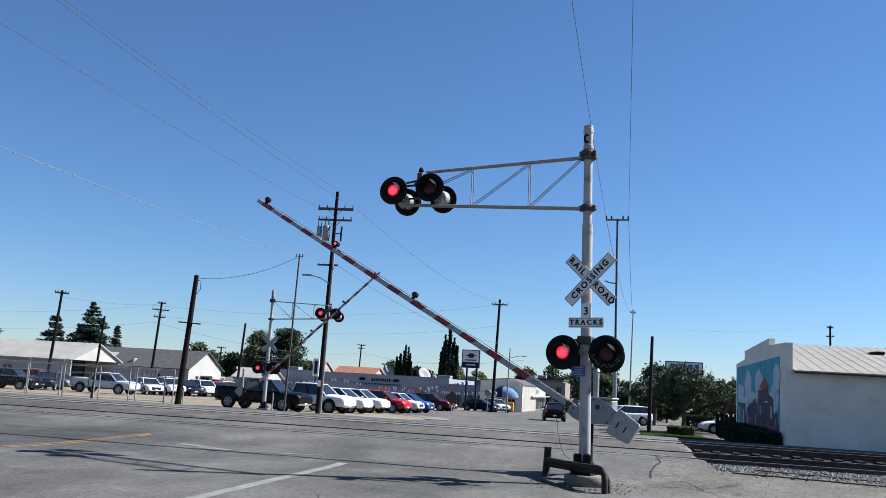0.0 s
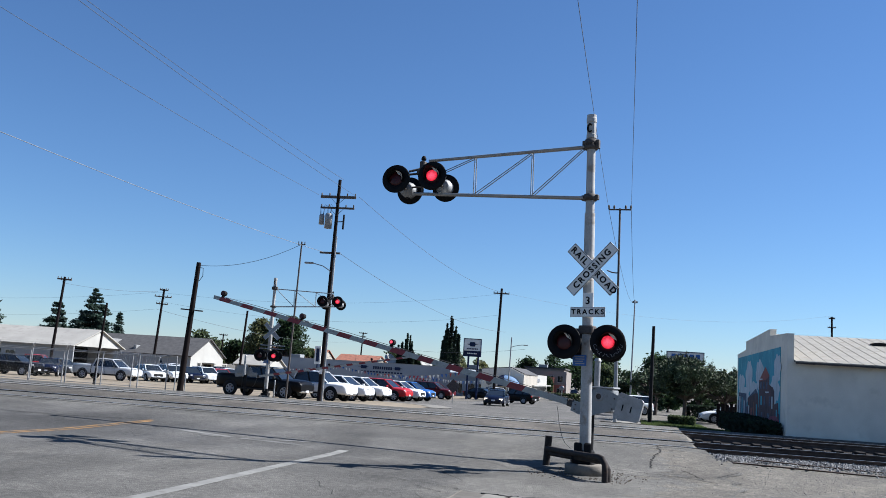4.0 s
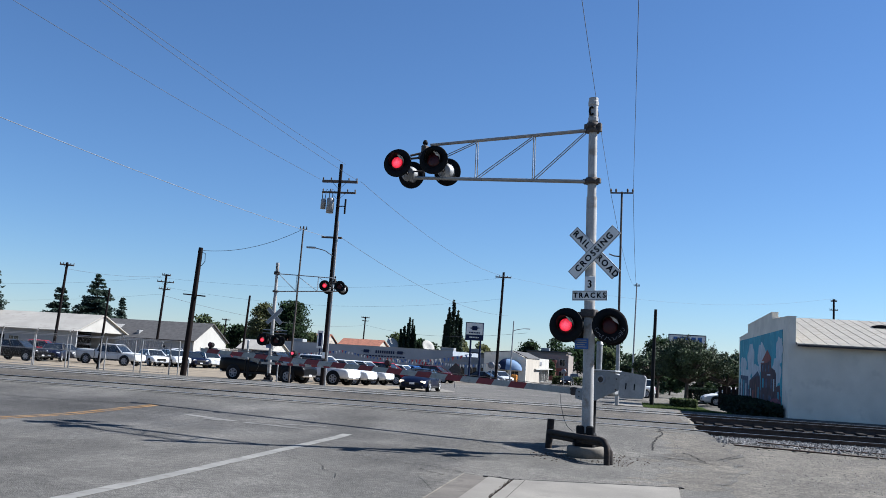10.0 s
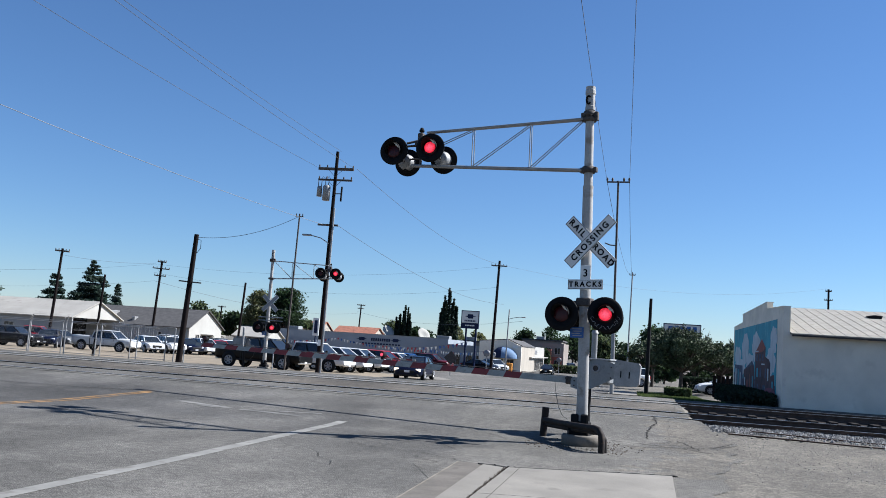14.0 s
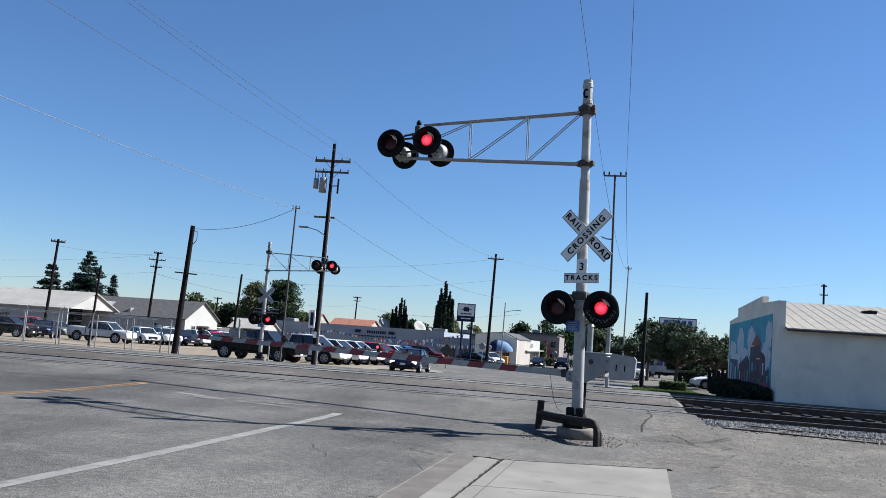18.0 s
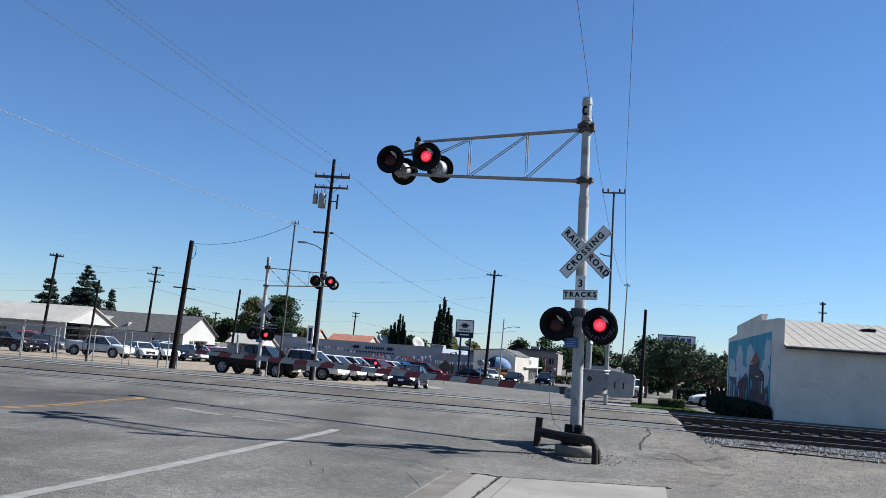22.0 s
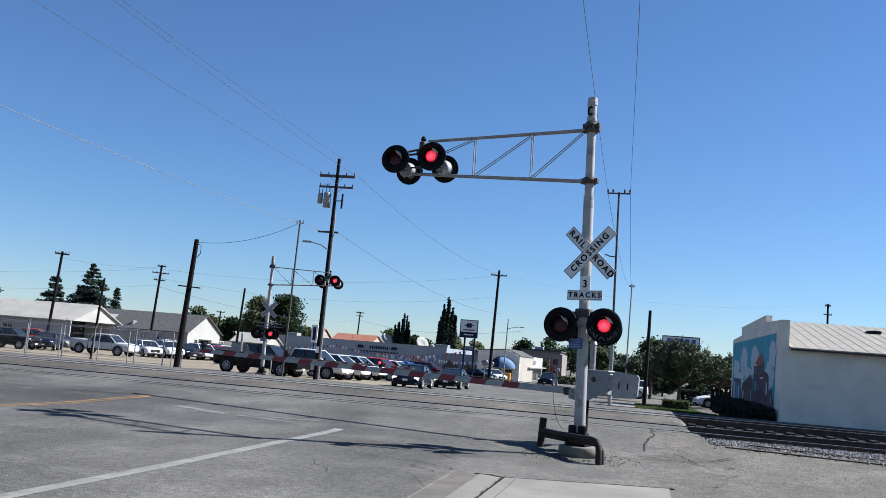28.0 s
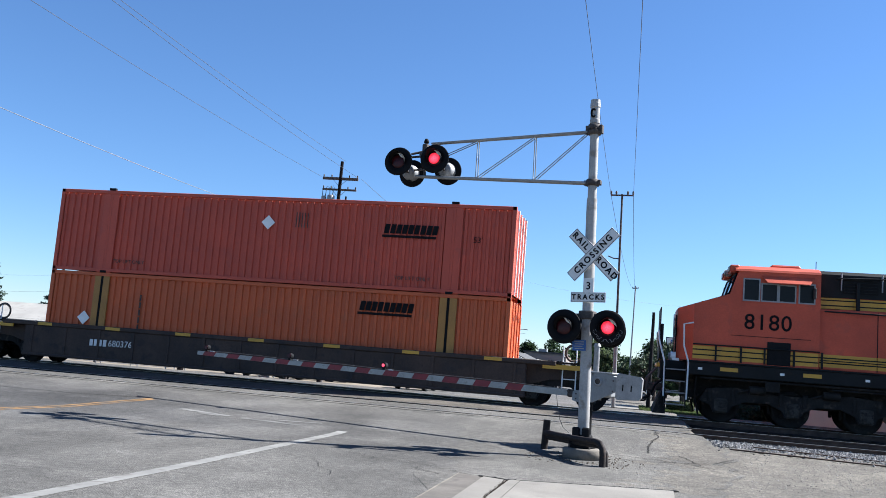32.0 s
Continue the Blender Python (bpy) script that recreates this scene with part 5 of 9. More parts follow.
def conifer(x, y, h, w, label, seed, mat=LEAF_CEDAR, n_tiers=17):
    rng = np.random.default_rng(seed)
    tree = thing("conifer", pose(x, y, gz(y)), label, "tree", "conifers")
    t = Shape().rod((0, 0, -0.2), (0, 0, h * 0.97), 0.022 * h, 0.02, 8)
    pts = []
    for k in range(n_tiers):
        u = (k + rng.uniform(-0.2, 0.2)) / n_tiers
        z = h * (0.10 + 0.88 * u)
        tier = rng.uniform(0.78, 1.08)
        for j in range(rng.integers(6, 9)):
            a = rng.uniform(0, 6.283)
            L = w * 0.5 * (1.02 - u) ** 1.0 * tier * rng.uniform(0.75, 1.08)
            tip = np.array([L * math.cos(a), L * math.sin(a), z - 0.06 * L + rng.uniform(-0.1, 0.15)])
            base = np.array([0, 0, z])
            t.rod(tuple(base), tuple(tip), 0.05, 0.015, 5, False)
            m = int(20 + 60 * L)
            f = rng.random(m)[:, None] ** 0.6
            p = base + (tip - base) * f
            p += rng.normal(size=(m, 3)) * np.array([0.36, 0.36, 0.19]) * (0.5 + 0.9 * f) * (0.3 + 0.8 * (1 - u))
            pts.append(p)
    part("trunk", t, BARK, tree)
    crown = Shape()
    leaves(crown, np.concatenate(pts), 0.25, rng, flat=0.4)
    part("crown", crown, mat, tree)
    return tree


def cypress(x, y, h, w, label, seed, spires=6):
    rng = np.random.default_rng(seed)
    tree = thing("cypress", pose(x, y, gz(y)), label, "tree", "cypresses")
    part("trunk", Shape().rod((0, 0, -0.2), (0, 0, h * 0.6), 0.25, 0.1, 8), BARK, tree)
    pts = []
    for k in range(spires):
        u = k / (spires - 1) - 0.5
        ox, oy = u * w * 0.8, rng.uniform(-0.7, 0.7)
        hh = h * (1 - 0.9 * u * u) * rng.uniform(0.82, 1.0) if k != spires // 2 else h
        m = 800
        z = rng.random(m) * hh
        # a full body that runs out into a thin tip
        r = w * 0.17 * np.clip(2.3 * (1 - z / hh) ** 1.5 + 0.06, 0.05, 1.0) * rng.uniform(0.4, 1.0, m)
        a = rng.uniform(0, 6.283, m)
        pts.append(np.stack([ox + r * np.cos(a), oy + r * np.sin(a), z], 1))
    crown = Shape()
    leaves(crown, np.concatenate(pts), 0.26, rng)
    part("crown", crown, LEAF_CYPRESS, tree)
    return tree


def bush(x, y, sx, sy, h, label, mat, seed, n=2500, leaf=0.09):
    rng = np.random.default_rng(seed)
    b = thing("hedge", pose(x, y, gz(y)), label, "hedge", "hedges")
    s = Shape()
    for k in range(7):
        s.rod((rng.uniform(-sx, sx) * 0.7, rng.uniform(-sy, sy) * 0.7, -0.1), (rng.uniform(-sx, sx) * 0.7, rng.uniform(-sy, sy) * 0.7, h * 0.8), 0.02, 0.008, 5)
    part("stems", s, BARK, b)
    u = rng.uniform(-1, 1, (n, 3))
    face = rng.integers(0, 3, n)
    for i in range(3):
        sel = face == i
        u[sel, i] = np.sign(u[sel, i]) * rng.uniform(0.82, 1.06, sel.sum())
    u[:, 2] = np.abs(u[:, 2])
    p = u * np.array([sx, sy, h])
    c = Shape()
    leaves(c, p, leaf, rng)
    part("leaves", c, mat, b)
    return b


conifer(-89.2, 133.8, 14.2, 13.0, "large dark blue-green cedar with layered boughs", 1, n_tiers=21)
conifer(-99.5, 138.4, 12.2, 9.6, "dark cedar with open layered boughs", 2)
conifer(-94.6, 150.0, 11.5, 4.2, "narrow dark young cedar", 3)
conifer(2.3, 122.0, 5.6, 3.0, "narrow dark conifer behind the street trees", 31)
conifer(-83.6, 101.9, 12.0, 6.0, "dark cedar at the edge of the lot", 4)
broad_tree(-104, 150, 7.5, 10, "broad dark green tree behind the warehouse", LEAF_DARK, 5, n=3000, leaf=0.3)
broad_tree(-66.2, 150, 11.4, 6.4, "broad olive-green tree behind the dealership", LEAF_OLIVE, 6, trunk_h=2.5, n=9000, leaf=0.22, lumps=26, lump=(0.09, 0.16))
broad_tree(-61.4, 152, 12.9, 7.6, "tall dark green tree behind the dealership", LEAF_DARK, 7, trunk_h=2.5, n=10000, leaf=0.22, lumps=28, lump=(0.09, 0.17))
cypress(-43.8, 169.5, 10.8, 3.7, "dark Italian cypress cluster with pointed tips", 8, 11)
cypress(-33.4, 161.7, 14.0, 3.9, "tall dark Italian cypress cluster with pointed tips", 9, 11)
for k, (x, y, h, w, mat) in enumerate(((-98, 165, 6.5, 13, LEAF_OLIVE), (-84, 170, 6.8, 15, LEAF_MID), (-77, 150, 8.2, 9, LEAF_MID), (-72, 155, 7.6, 8, LEAF_DARK), (-64, 170, 7.0, 9, LEAF_MID), (-48, 200, 8.0, 9, LEAF_DARK), (-55, 205, 8.5, 9, LEAF_MID), (-40, 200, 8.2, 9, LEAF_MID), (-38, 190, 7.2, 5, LEAF_OLIVE), (-31, 180, 6.6, 6, LEAF_OLIVE), (-27, 230, 9.5, 7, LEAF_DARK), (-19.5, 229, 10.4, 9.5, LEAF_DARK), (-9.0, 236, 11, 7, LEAF_MID), (-5.4, 210, 11, 6, LEAF_DARK), (-0.6, 196, 6.6, 6.5, LEAF_DARK), (3, 182, 6.2, 9, LEAF_MID), (13, 190, 6.5, 10, LEAF_DARK), (23, 200, 7, 11, LEAF_MID), (33, 200, 6.5, 11, LEAF_DARK))):
    broad_tree(x, y, h, w, "distant leafy green tree above the roofs", mat, 20 + k, n=2000, leaf=0.36)
for x, y in ((-15.6, 300.0), (-18.5, 296.0)):
    broad_tree(x, y, 9.5, 7.0, "distant leafy tree at the end of the street", LEAF_DARK, int(80 + x), trunk_h=1.0, n=2500, leaf=0.4)
broad_tree(-17.2, 178.0, 4.3, 4.2, "round dark green tree behind the white shop", LEAF_DARK, 71, trunk_h=1.0, n=3000, leaf=0.25)
broad_tree(3.35, 62.0, 4.55, 7.6, "leafy street tree with a wide spreading crown on a lawn", LEAF_STREET, 40, trunk_h=1.75, n=27000, leaf=0.078, lumps=70, lump=(0.1, 0.2), shoots=60)
broad_tree(1.3, 74.0, 3.6, 7.4, "leafy dark green street tree", LEAF_STREET, 41, trunk_h=2.0, n=11000, leaf=0.12, lumps=40, lump=(0.1, 0.2), shoots=14)
broad_tree(6.6, 69.0, 4.0, 8.6, "leafy green street tree by the hall", LEAF_STREET, 42, trunk_h=1.8, n=12000, leaf=0.12, lumps=40, lump=(0.1, 0.2), shoots=14)
broad_tree(2.1, 88.0, 5.9, 1.8, "dark pointed tree among street trees", LEAF_DARK, 44, trunk_h=1.2, n=4000, leaf=0.17)
broad_tree(-5.6, 128.0, 6.2, 2.6, "dark green street tree beside the road", LEAF_DARK, 45, trunk_h=1.6, n=3000, leaf=0.2)
broad_tree(-3.4, 118.0, 5.4, 2.4, "dark green street tree beside the road", LEAF_MID, 46, trunk_h=1.6, n=3000, leaf=0.2)
broad_tree(9.6, 84.0, 4.2, 6.5, "leafy green tree behind the hall", LEAF_MID, 47, trunk_h=1.4, n=4000, leaf=0.17)
for x, y, h, w in ((6.4, 92.0, 3.3, 5.0), (9.6, 90.0, 3.4, 6.0), (4.2, 114.0, 4.2, 6.0), (-1.0, 112.0, 3.6, 3.4)):
    broad_tree(x, y, h, w, "low dark leafy tree behind the street trees", LEAF_DARK, int(60 + x), trunk_h=0.5, n=3500, leaf=0.2)
bush(4.95, 42.2, 0.58, 5.9, 0.72, "dark clipped hedge along the mural wall", LEAF_CYPRESS, 50, n=9000)
bush(3.0, 57.5, 0.75, 0.5, 0.55, "low rounded green bush on a lawn", LEAF_MID, 51)
bush(5.9, 76.0, 1.6, 0.5, 1.2, "dark clipped hedge behind the street trees", LEAF_CYPRESS, 52, n=4000, leaf=0.1)
bush(-10.2, 150, 3.0, 1.0, 1.2, "clipped green hedge by the far pavement", LEAF_MID, 53, leaf=0.2)

lawn = setting("lawn", sheet(lambda y: 0.55, lambda y: 4.0 + 0.03 * (y - 44), span(41, 64, 1.5), 0.03, nx=1), LAWN, "strip of mown green lawn", "lawn")
blades = Shape()
rng = np.random.default_rng(60)
for i in range(9000):
    x, y = rng.uniform(0.55, 4.2), rng.uniform(41, 64)
    z, hh, a = gz(y) + 0.03, rng.uniform(0.04, 0.1), rng.uniform(0, 3.1)
    dx, dy = 0.025 * math.cos(a), 0.025 * math.sin(a)
    blades.add([(x - dx, y - dy, z), (x + dx, y + dy, z), (x + rng.uniform(-.03, .03), y, z + hh)], [(0, 1, 2)])
solid("grass", blades, LAWN, "short mown grass blades", "grass", kind="stuff")
setting("far_sidewalk", sheet(lambda y: -1.2, lambda y: 0.5, span(33, 64, 1.5), 0.035), CONCRETE, "pale concrete sidewalk beyond the tracks", "sidewalk")
setting("far_sidewalk", sheet(line_xy([(56, -13.2), (60, -13.6), (64, -16), (66, -24)]), line_xy([(56, -11.6), (60, -11.9), (64, -13.6), (66, -22)]), span(56, 66, 1.0), 0.04), CONCRETE, "pale concrete corner pavement", "sidewalk")


# ---- hall with a painted side wall ----
hall = thing("hall", pose(0, 0, 0), "low cream stucco hall with a painted side wall and metal roof", "building")
HX, HY0, HY1, RY = 5.62, 35.5, 51.8, 43.65
part("front_wall", Shape().box(HX + 0.25, 45, HY0, HY0 + 0.25, -0.2, 2.95), STUCCO, hall, "pale grey-cream stucco wall")
part("rear_wall", Shape().box(HX + 0.25, 45, HY1 - 0.25, HY1, -0.4, 2.95), STUCCO, hall)
part("end_wall", Shape().box(44.7, 45, HY0 + 0.26, HY1 - 0.26, -0.4, 2.95), STUCCO, hall)
prof = [(HY0, -0.4), (HY1, -0.4), (HY1, 3.72), (48.1, 3.84), (48.1, 4.26), (39.8, 4.40), (39.8, 4.10), (HY0, 3.98)]
swap = Matrix(((0, 1, 0, 0), (1, 0, 0, 0), (0, 0, 1, 0), (0, 0, 0, 1)))
side_wall = part("parapet_wall", Shape().prism(prof, HX, HX + 0.25, m=swap), STUCCO, hall, "stepped stucco parapet wall")
cap = Shape()
for (ya, za), (yb, zb2) in zip(prof[2:], prof[3:]):
    if abs(ya - yb) > 0.1:
        cap.prism([(ya, za), (ya, za + 0.035), (yb, zb2 + 0.035), (yb, zb2)], HX - 0.015, HX + 0.265, m=swap)
part("coping", cap, STUCCO, side_wall)
mural = part("mural", Shape().box(HX - 0.02, HX - 0.004, 36.9, 51.3, 0.3, 3.56), MURAL_SKY, side_wall, "faded blue town mural")


def painted(name, pts, level, mat, label=""):
    """One flat painted area of the mural, from (y, z) pairs."""
    return part(name, Shape().prism(pts, HX - 0.0205 - 0.004 * level - 0.003, HX - 0.0205 - 0.004 * level, m=swap), mat, mural, label)


def cloud(cy, cz, ry, rz, seed, level=0):
    """A billowing painted cloud with a lumpy edge."""
    pts = []
    for i in range(40):
        a = 2 * math.pi * i / 40
        q = 0.78 + 0.16 * abs(math.sin(3.5 * a + seed)) + 0.18 * noise.noise((math.cos(a) * 2, math.sin(a) * 2, seed * 3.1))
        pts.append((cy + ry * q * math.cos(a), cz + rz * q * math.sin(a)))
    painted("painted_cloud", pts, level, MURAL_CLOUD)


for k, (cy, cz, ry, rz) in enumerate(((46.5, 2.5, 1.5, 0.85), (42.7, 2.55, 1.4, 0.75), (37.6, 2.75, 0.95, 0.62), (49.6, 2.2, 1.5, 0.5), (48.4, 1.6, 2.6, 0.45), (44.6, 1.75, 1.6, 0.5), (38.2, 1.9, 1.3, 0.6), (40.6, 1.6, 2.0, 0.5))):
    cloud(cy, cz, ry, rz, k + 1, 0.1 * k)
painted("painted_skyline", [(37.0, 0.32), (51.2, 0.32), (51.2, 1.25), (50.4, 1.32), (50.3, 1.05), (49.0, 1.15), (47.2, 1.0), (46.2, 1.2), (45.0, 0.95), (43.0, 1.1), (42.0, 0.9), (39.0, 1.0), (38.0, 1.15), (37.6, 0.9), (37.0, 0.95)], 1, MURAL_DARK)
painted("painted_tower", [(42.7, 0.34), (42.8, 2.28), (42.1, 2.5), (39.7, 2.5), (39.7, 2.09), (38.7, 1.97), (38.3, 1.82), (38.2, 0.36)], 2, MURAL_BROWN, "painted brown brick tower")
painted("painted_spire", [(42.95, 2.24), (40.8, 2.86), (39.6, 2.46), (40.6, 2.3)], 3, BRICK_RED, "painted red pointed roof")
painted("painted_house", [(46.9, 0.36), (46.85, 1.45), (43.8, 1.88), (43.1, 1.66), (42.75, 0.38)], 2.2, MURAL_BROWN)
painted("painted_roof", [(47.0, 1.42), (43.8, 1.92), (43.0, 1.66), (43.9, 1.72)], 3.2, MURAL_DARK)
painted("painted_house", [(50.7, 0.34), (50.7, 1.7), (47.4, 1.66), (47.1, 0.36)], 2.4, MURAL_DARK)
painted("painted_house", [(38.1, 0.34), (38.2, 1.3), (37.3, 1.38), (37.05, 0.36)], 2.6, MURAL_BROWN)
for ya, yb, za, zb2, mt in ((49.9, 50.3, 0.5, 1.5, MURAL_CLOUD), (48.9, 49.3, 0.5, 1.45, MURAL_SKY), (48.0, 48.4, 0.45, 1.3, MURAL_CLOUD), (46.2, 46.5, 0.7, 1.1, MURAL_CLOUD), (45.2, 45.6, 0.45, 1.0, BRICK_RED), (44.3, 44.6, 0.6, 1.3, ROOF_TILE), (43.4, 43.7, 0.5, 1.2, MURAL_SKY), (41.9, 42.3, 1.9, 2.2, MURAL_DARK), (41.0, 41.4, 1.9, 2.2, MURAL_DARK), (40.2, 40.5, 1.9, 2.2, MURAL_DARK), (41.8, 42.2, 1.2, 1.6, MURAL_SKY), (40.8, 41.2, 1.2, 1.6, MURAL_DARK), (39.3, 39.7, 1.2, 1.6, MURAL_DARK), (38.7, 39.0, 1.1, 1.6, MURAL_CLOUD), (41.6, 42.0, 0.4, 0.9, MURAL_DARK), (39.6, 40.2, 0.4, 0.9, MURAL_DARK), (37.5, 37.8, 0.6, 1.1, MURAL_SKY), (41.7, 42.6, 2.3, 2.36, MURAL_CLOUD), (39.8, 40.8, 1.74, 1.8, MURAL_CLOUD)):
    painted("painted_window", [(ya, za), (yb, za), (yb, zb2), (ya, zb2)], 4, mt)
painted("painted_flowers", [(40.5, 0.36), (40.4, 0.55), (39.2, 0.8), (37.7, 0.85), (36.95, 0.68), (36.95, 0.36)], 5, material("mural_rose", (0.24, 0.06, 0.075), 0.9, var=0.35, scale=5, fine=30, color2=(0.12, 0.07, 0.10), mask=0.5), "painted rose bushes")
slope = math.atan2(4.45 - 2.95, RY - HY0 + 0.35)
Lr = math.hypot(RY - HY0 + 0.35, 1.5)
front_roof = part("roof", Shape().box(HX + 0.26, 45.2, 0, Lr, -0.05, 0.0), ROOF_METAL, hall, "pale ribbed metal roof", pose(0, HY0 - 0.35, 2.98, math.degrees(slope), 0, 0))
part("rear_roof", Shape().box(HX + 0.26, 45.2, 0, Lr, -0.05, 0.0), ROOF_METAL, hall, "", pose(0, HY1 + 0.35, 2.98, 180 - math.degrees(slope), 0, 0) @ pose(0, 0, 0.05))
rib = Shape().box(-0.02, 0.02, 0.0, Lr, 0.0, 0.012, 0.005).mesh("seam", ROOF_METAL)
for k in range(92):
    part("seam", rib, ROOF_METAL, front_roof, m=pose(HX + 0.5 + 0.42 * k, 0, 0.001))
# uneven dark strip that paints the overhang's shadow below the roof edge
eave = Shape()
for k in range(60):
    x = HX + 0.26 + 0.65 * k
    eave.box(x, x + 0.66, HY0 - 0.345, HY0 - 0.31, 2.875 + 0.02 * noise.noise((x, 2, 0)), 2.935)
part("eave_shadow", eave, CLAMP, hall, "wavy dark strip for the eave's shadow")
part("roof_vent", Shape().prism([(9.95, 3.98), (10.45, 3.98), (10.5, 4.14), (10.2, 4.17), (9.9, 4.12)], 41.0, 41.35), BLACK_MATT, hall, "dark roof vent")


# ---- far buildings ----
def window(parent, x, y, z, w, h, face="-y", mat=GLASS_DARK, frame=WALL_WHITE):
    """A framed window whose pane is set back, on a wall facing -y or +x."""
    m = pose(x, y, z) if face == "-y" else pose(x, y, z, 0, 0, 90)
    win = part("window", Shape().box(-w / 2, w / 2, -0.03, -0.004, -h / 2, h / 2), mat, parent, "", m)
    f = 0.07
    part("window_frame", Shape().box(-w / 2 - f, w / 2 + f, -0.07, -0.005, h / 2, h / 2 + f).box(-w / 2 - f, w / 2 + f, -0.09, -0.005, -h / 2 - f, -h / 2).box(-w / 2 - f, -w / 2, -0.07, -0.005, -h / 2, h / 2).box(w / 2, w / 2 + f, -0.07, -0.005, -h / 2, h / 2).box(-0.025, 0.025, -0.06, -0.031, -h / 2, h / 2), frame, win)
    return win


def gable_house(x0, x1, y0, y1, base, eave, ridge, wall, roof, label, open_end=False, gable=WALL_WHITE, name="building"):
    """The ridge runs along x."""
    b = thing(name, pose(0, 0, 0), label, "building", "far buildings")
    ym = (y0 + y1) / 2
    part("wall_front", Shape().box(x0, x1 - 0.2, y0, y0 + 0.2, base, eave), wall, b)
    part("wall_rear", Shape().box(x0, x1 - 0.2, y1 - 0.2, y1, base, eave), wall, b)
    if open_end:
        part("gable", Shape().prism([(y0 - 0.4, eave - 0.1), (y1 + 0.4, eave - 0.1), (ym, ridge - 0.05)], x1 - 0.2, x1, m=swap), gable, b, "bright white gable")
        part("inner_wall", Shape().box(x1 - 5, x1 - 4.8, y0 + 0.21, y1 - 0.21, base, eave), OPENING_SHADE, b, "near-black back wall for the bay's shade")
        for y in (y0 + 0.1, y1 - 0.1):
            part("post", Shape().box(x1 - 0.2, x1, y - 0.1, y + 0.1, base, eave - 0.1), wall, b)
    else:
        part("gable", Shape().prism([(y0, base), (y1, base), (y1, eave), (ym, ridge - 0.08), (y0, eave)], x1 - 0.2, x1, m=swap), gable, b, "bright white gable wall")
    dy = (y1 - y0) / 2
    for sgn, nm in ((1, "roof_front"), (-1, "roof_rear")):
        ang = math.degrees(math.atan2(ridge - eave, dy))
        L = math.hypot(ridge - eave, dy) + 0.5
        m = pose(0, ym, ridge) @ pose(0, 0, 0, ang if sgn > 0 else -ang, 0, 0)
        part(nm, Shape().box(x0 - 0.3, x1 + 0.3, -L if sgn > 0 else 0, 0 if sgn > 0 else L, 0, 0.12), roof, b, "", m)
    return b


wh = gable_house(-112, -66.8, 96.8, 107.2, -1.2, 2.3, 4.35, WALL_PALE, ROOF_WHITE, "long white warehouse with a pale gable roof and open bay", True, name="warehouse")
for x in (-75.5, -83.5, -92, -100):
    window(wh, x, 96.8, 0.7, 1.3, 1.0)
part("garage_shade", Shape().box(-81.5, -76.9, 96.76, 96.795, -1.0, 1.35), OPENING_SHADE, wh, "near-black panel for the shade in the garage")
mf = thing("metal_fence", pose(0, 0, gz(94)), "pale corrugated metal fence beside the warehouse", "fence")
for k in range(11):
    part("panel", Shape().box(-59.6 + .55 * k, -59.08 + .55 * k, 94.0, 94.04, .05, 2.9 - .02 * k).box(-59.4 + .55 * k, -59.3 + .55 * k, 93.96, 94.0, .05, 2.9 - .02 * k), GALV, mf)
for z in (.5, 2.4):
    part("rail", Shape().box(-59.6, -53.5, 94.045, 94.1, z, z + .1), GALV, mf)
ho = gable_house(-84, -58.0, 109.8, 119.4, -1.4, 2.0, 4.35, WALL_PALE, ROOF_GREY, "white house with a dark grey gable roof", name="house")
for x, z in ((-70.6, 3.3), (-66.8, 2.6)):
    part("roof_vent", Shape().box(x - .2, x + .2, 110.4, 112.8, z - .4, z + .35, .04), GALV, ho)
window(ho, -62.5, 109.8, 0.5, 0.8, 1.1)
window(ho, -58.0, 112.2, 0.4, 0.8, 1.2, "+x")
window(ho, -58.0, 114.6, 0.4, 2.4, 1.0, "+x", OPENING_SHADE)
part("porch", Shape().box(-57.98, -56.2, 113.2, 117.2, 1.0, 1.12).box(-56.4, -56.25, 113.3, 113.45, -1.3, 1.0).box(-56.4, -56.25, 117.0, 117.15, -1.3, 1.0), WALL_WHITE, ho, "white porch roof on posts")
gable_house(-60, -54.5, 128, 134, -1.5, 1.3, 2.6, WALL_WHITE, ROOF_WHITE, "small white shed beside the lot", name="shed")
gable_house(-84, -66, 182, 192, -1.8, 3.0, 5.2, WALL_WHITE, ROOF_TILE, "far house with a red tile roof", gable=WALL_BEIGE, name="house")
gable_house(-64, -55, 186, 196, -1.8, 2.8, 4.6, WALL_BEIGE, ROOF_TILE, "far house with a red tile roof", gable=WALL_BEIGE, name="house")

dl = thing("dealership", pose(0, 0, 0), "long blue-grey dealership building with pennant strings", "building", "far buildings")
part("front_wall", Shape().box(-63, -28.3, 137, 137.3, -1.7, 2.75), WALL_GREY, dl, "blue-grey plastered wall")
part("side_wall", Shape().box(-28.29, -28.0, 137, 160, -1.7, 2.75), WALL_GREY, dl)
part("left_wall", Shape().box(-63.3, -63.01, 137, 160, -1.7, 2.75), WALL_GREY, dl)
part("rear_wall", Shape().box(-63, -28.3, 160, 160.3, -1.7, 2.75), WALL_GREY, dl)
part("roof", Shape().box(-63, -28.3, 137.31, 159.9, 2.3, 2.5), ROOF_GREY, dl)
part("coping", Shape().box(-63.35, -27.95, 136.95, 137.35, 2.75, 2.85), WALL_PALE, dl)
part("rooftop_unit", Shape().box(-31.0, -28.9, 142, 144, 2.5, 3.3, 0.05), WALL_PALE, dl, "pale rooftop cooling unit")
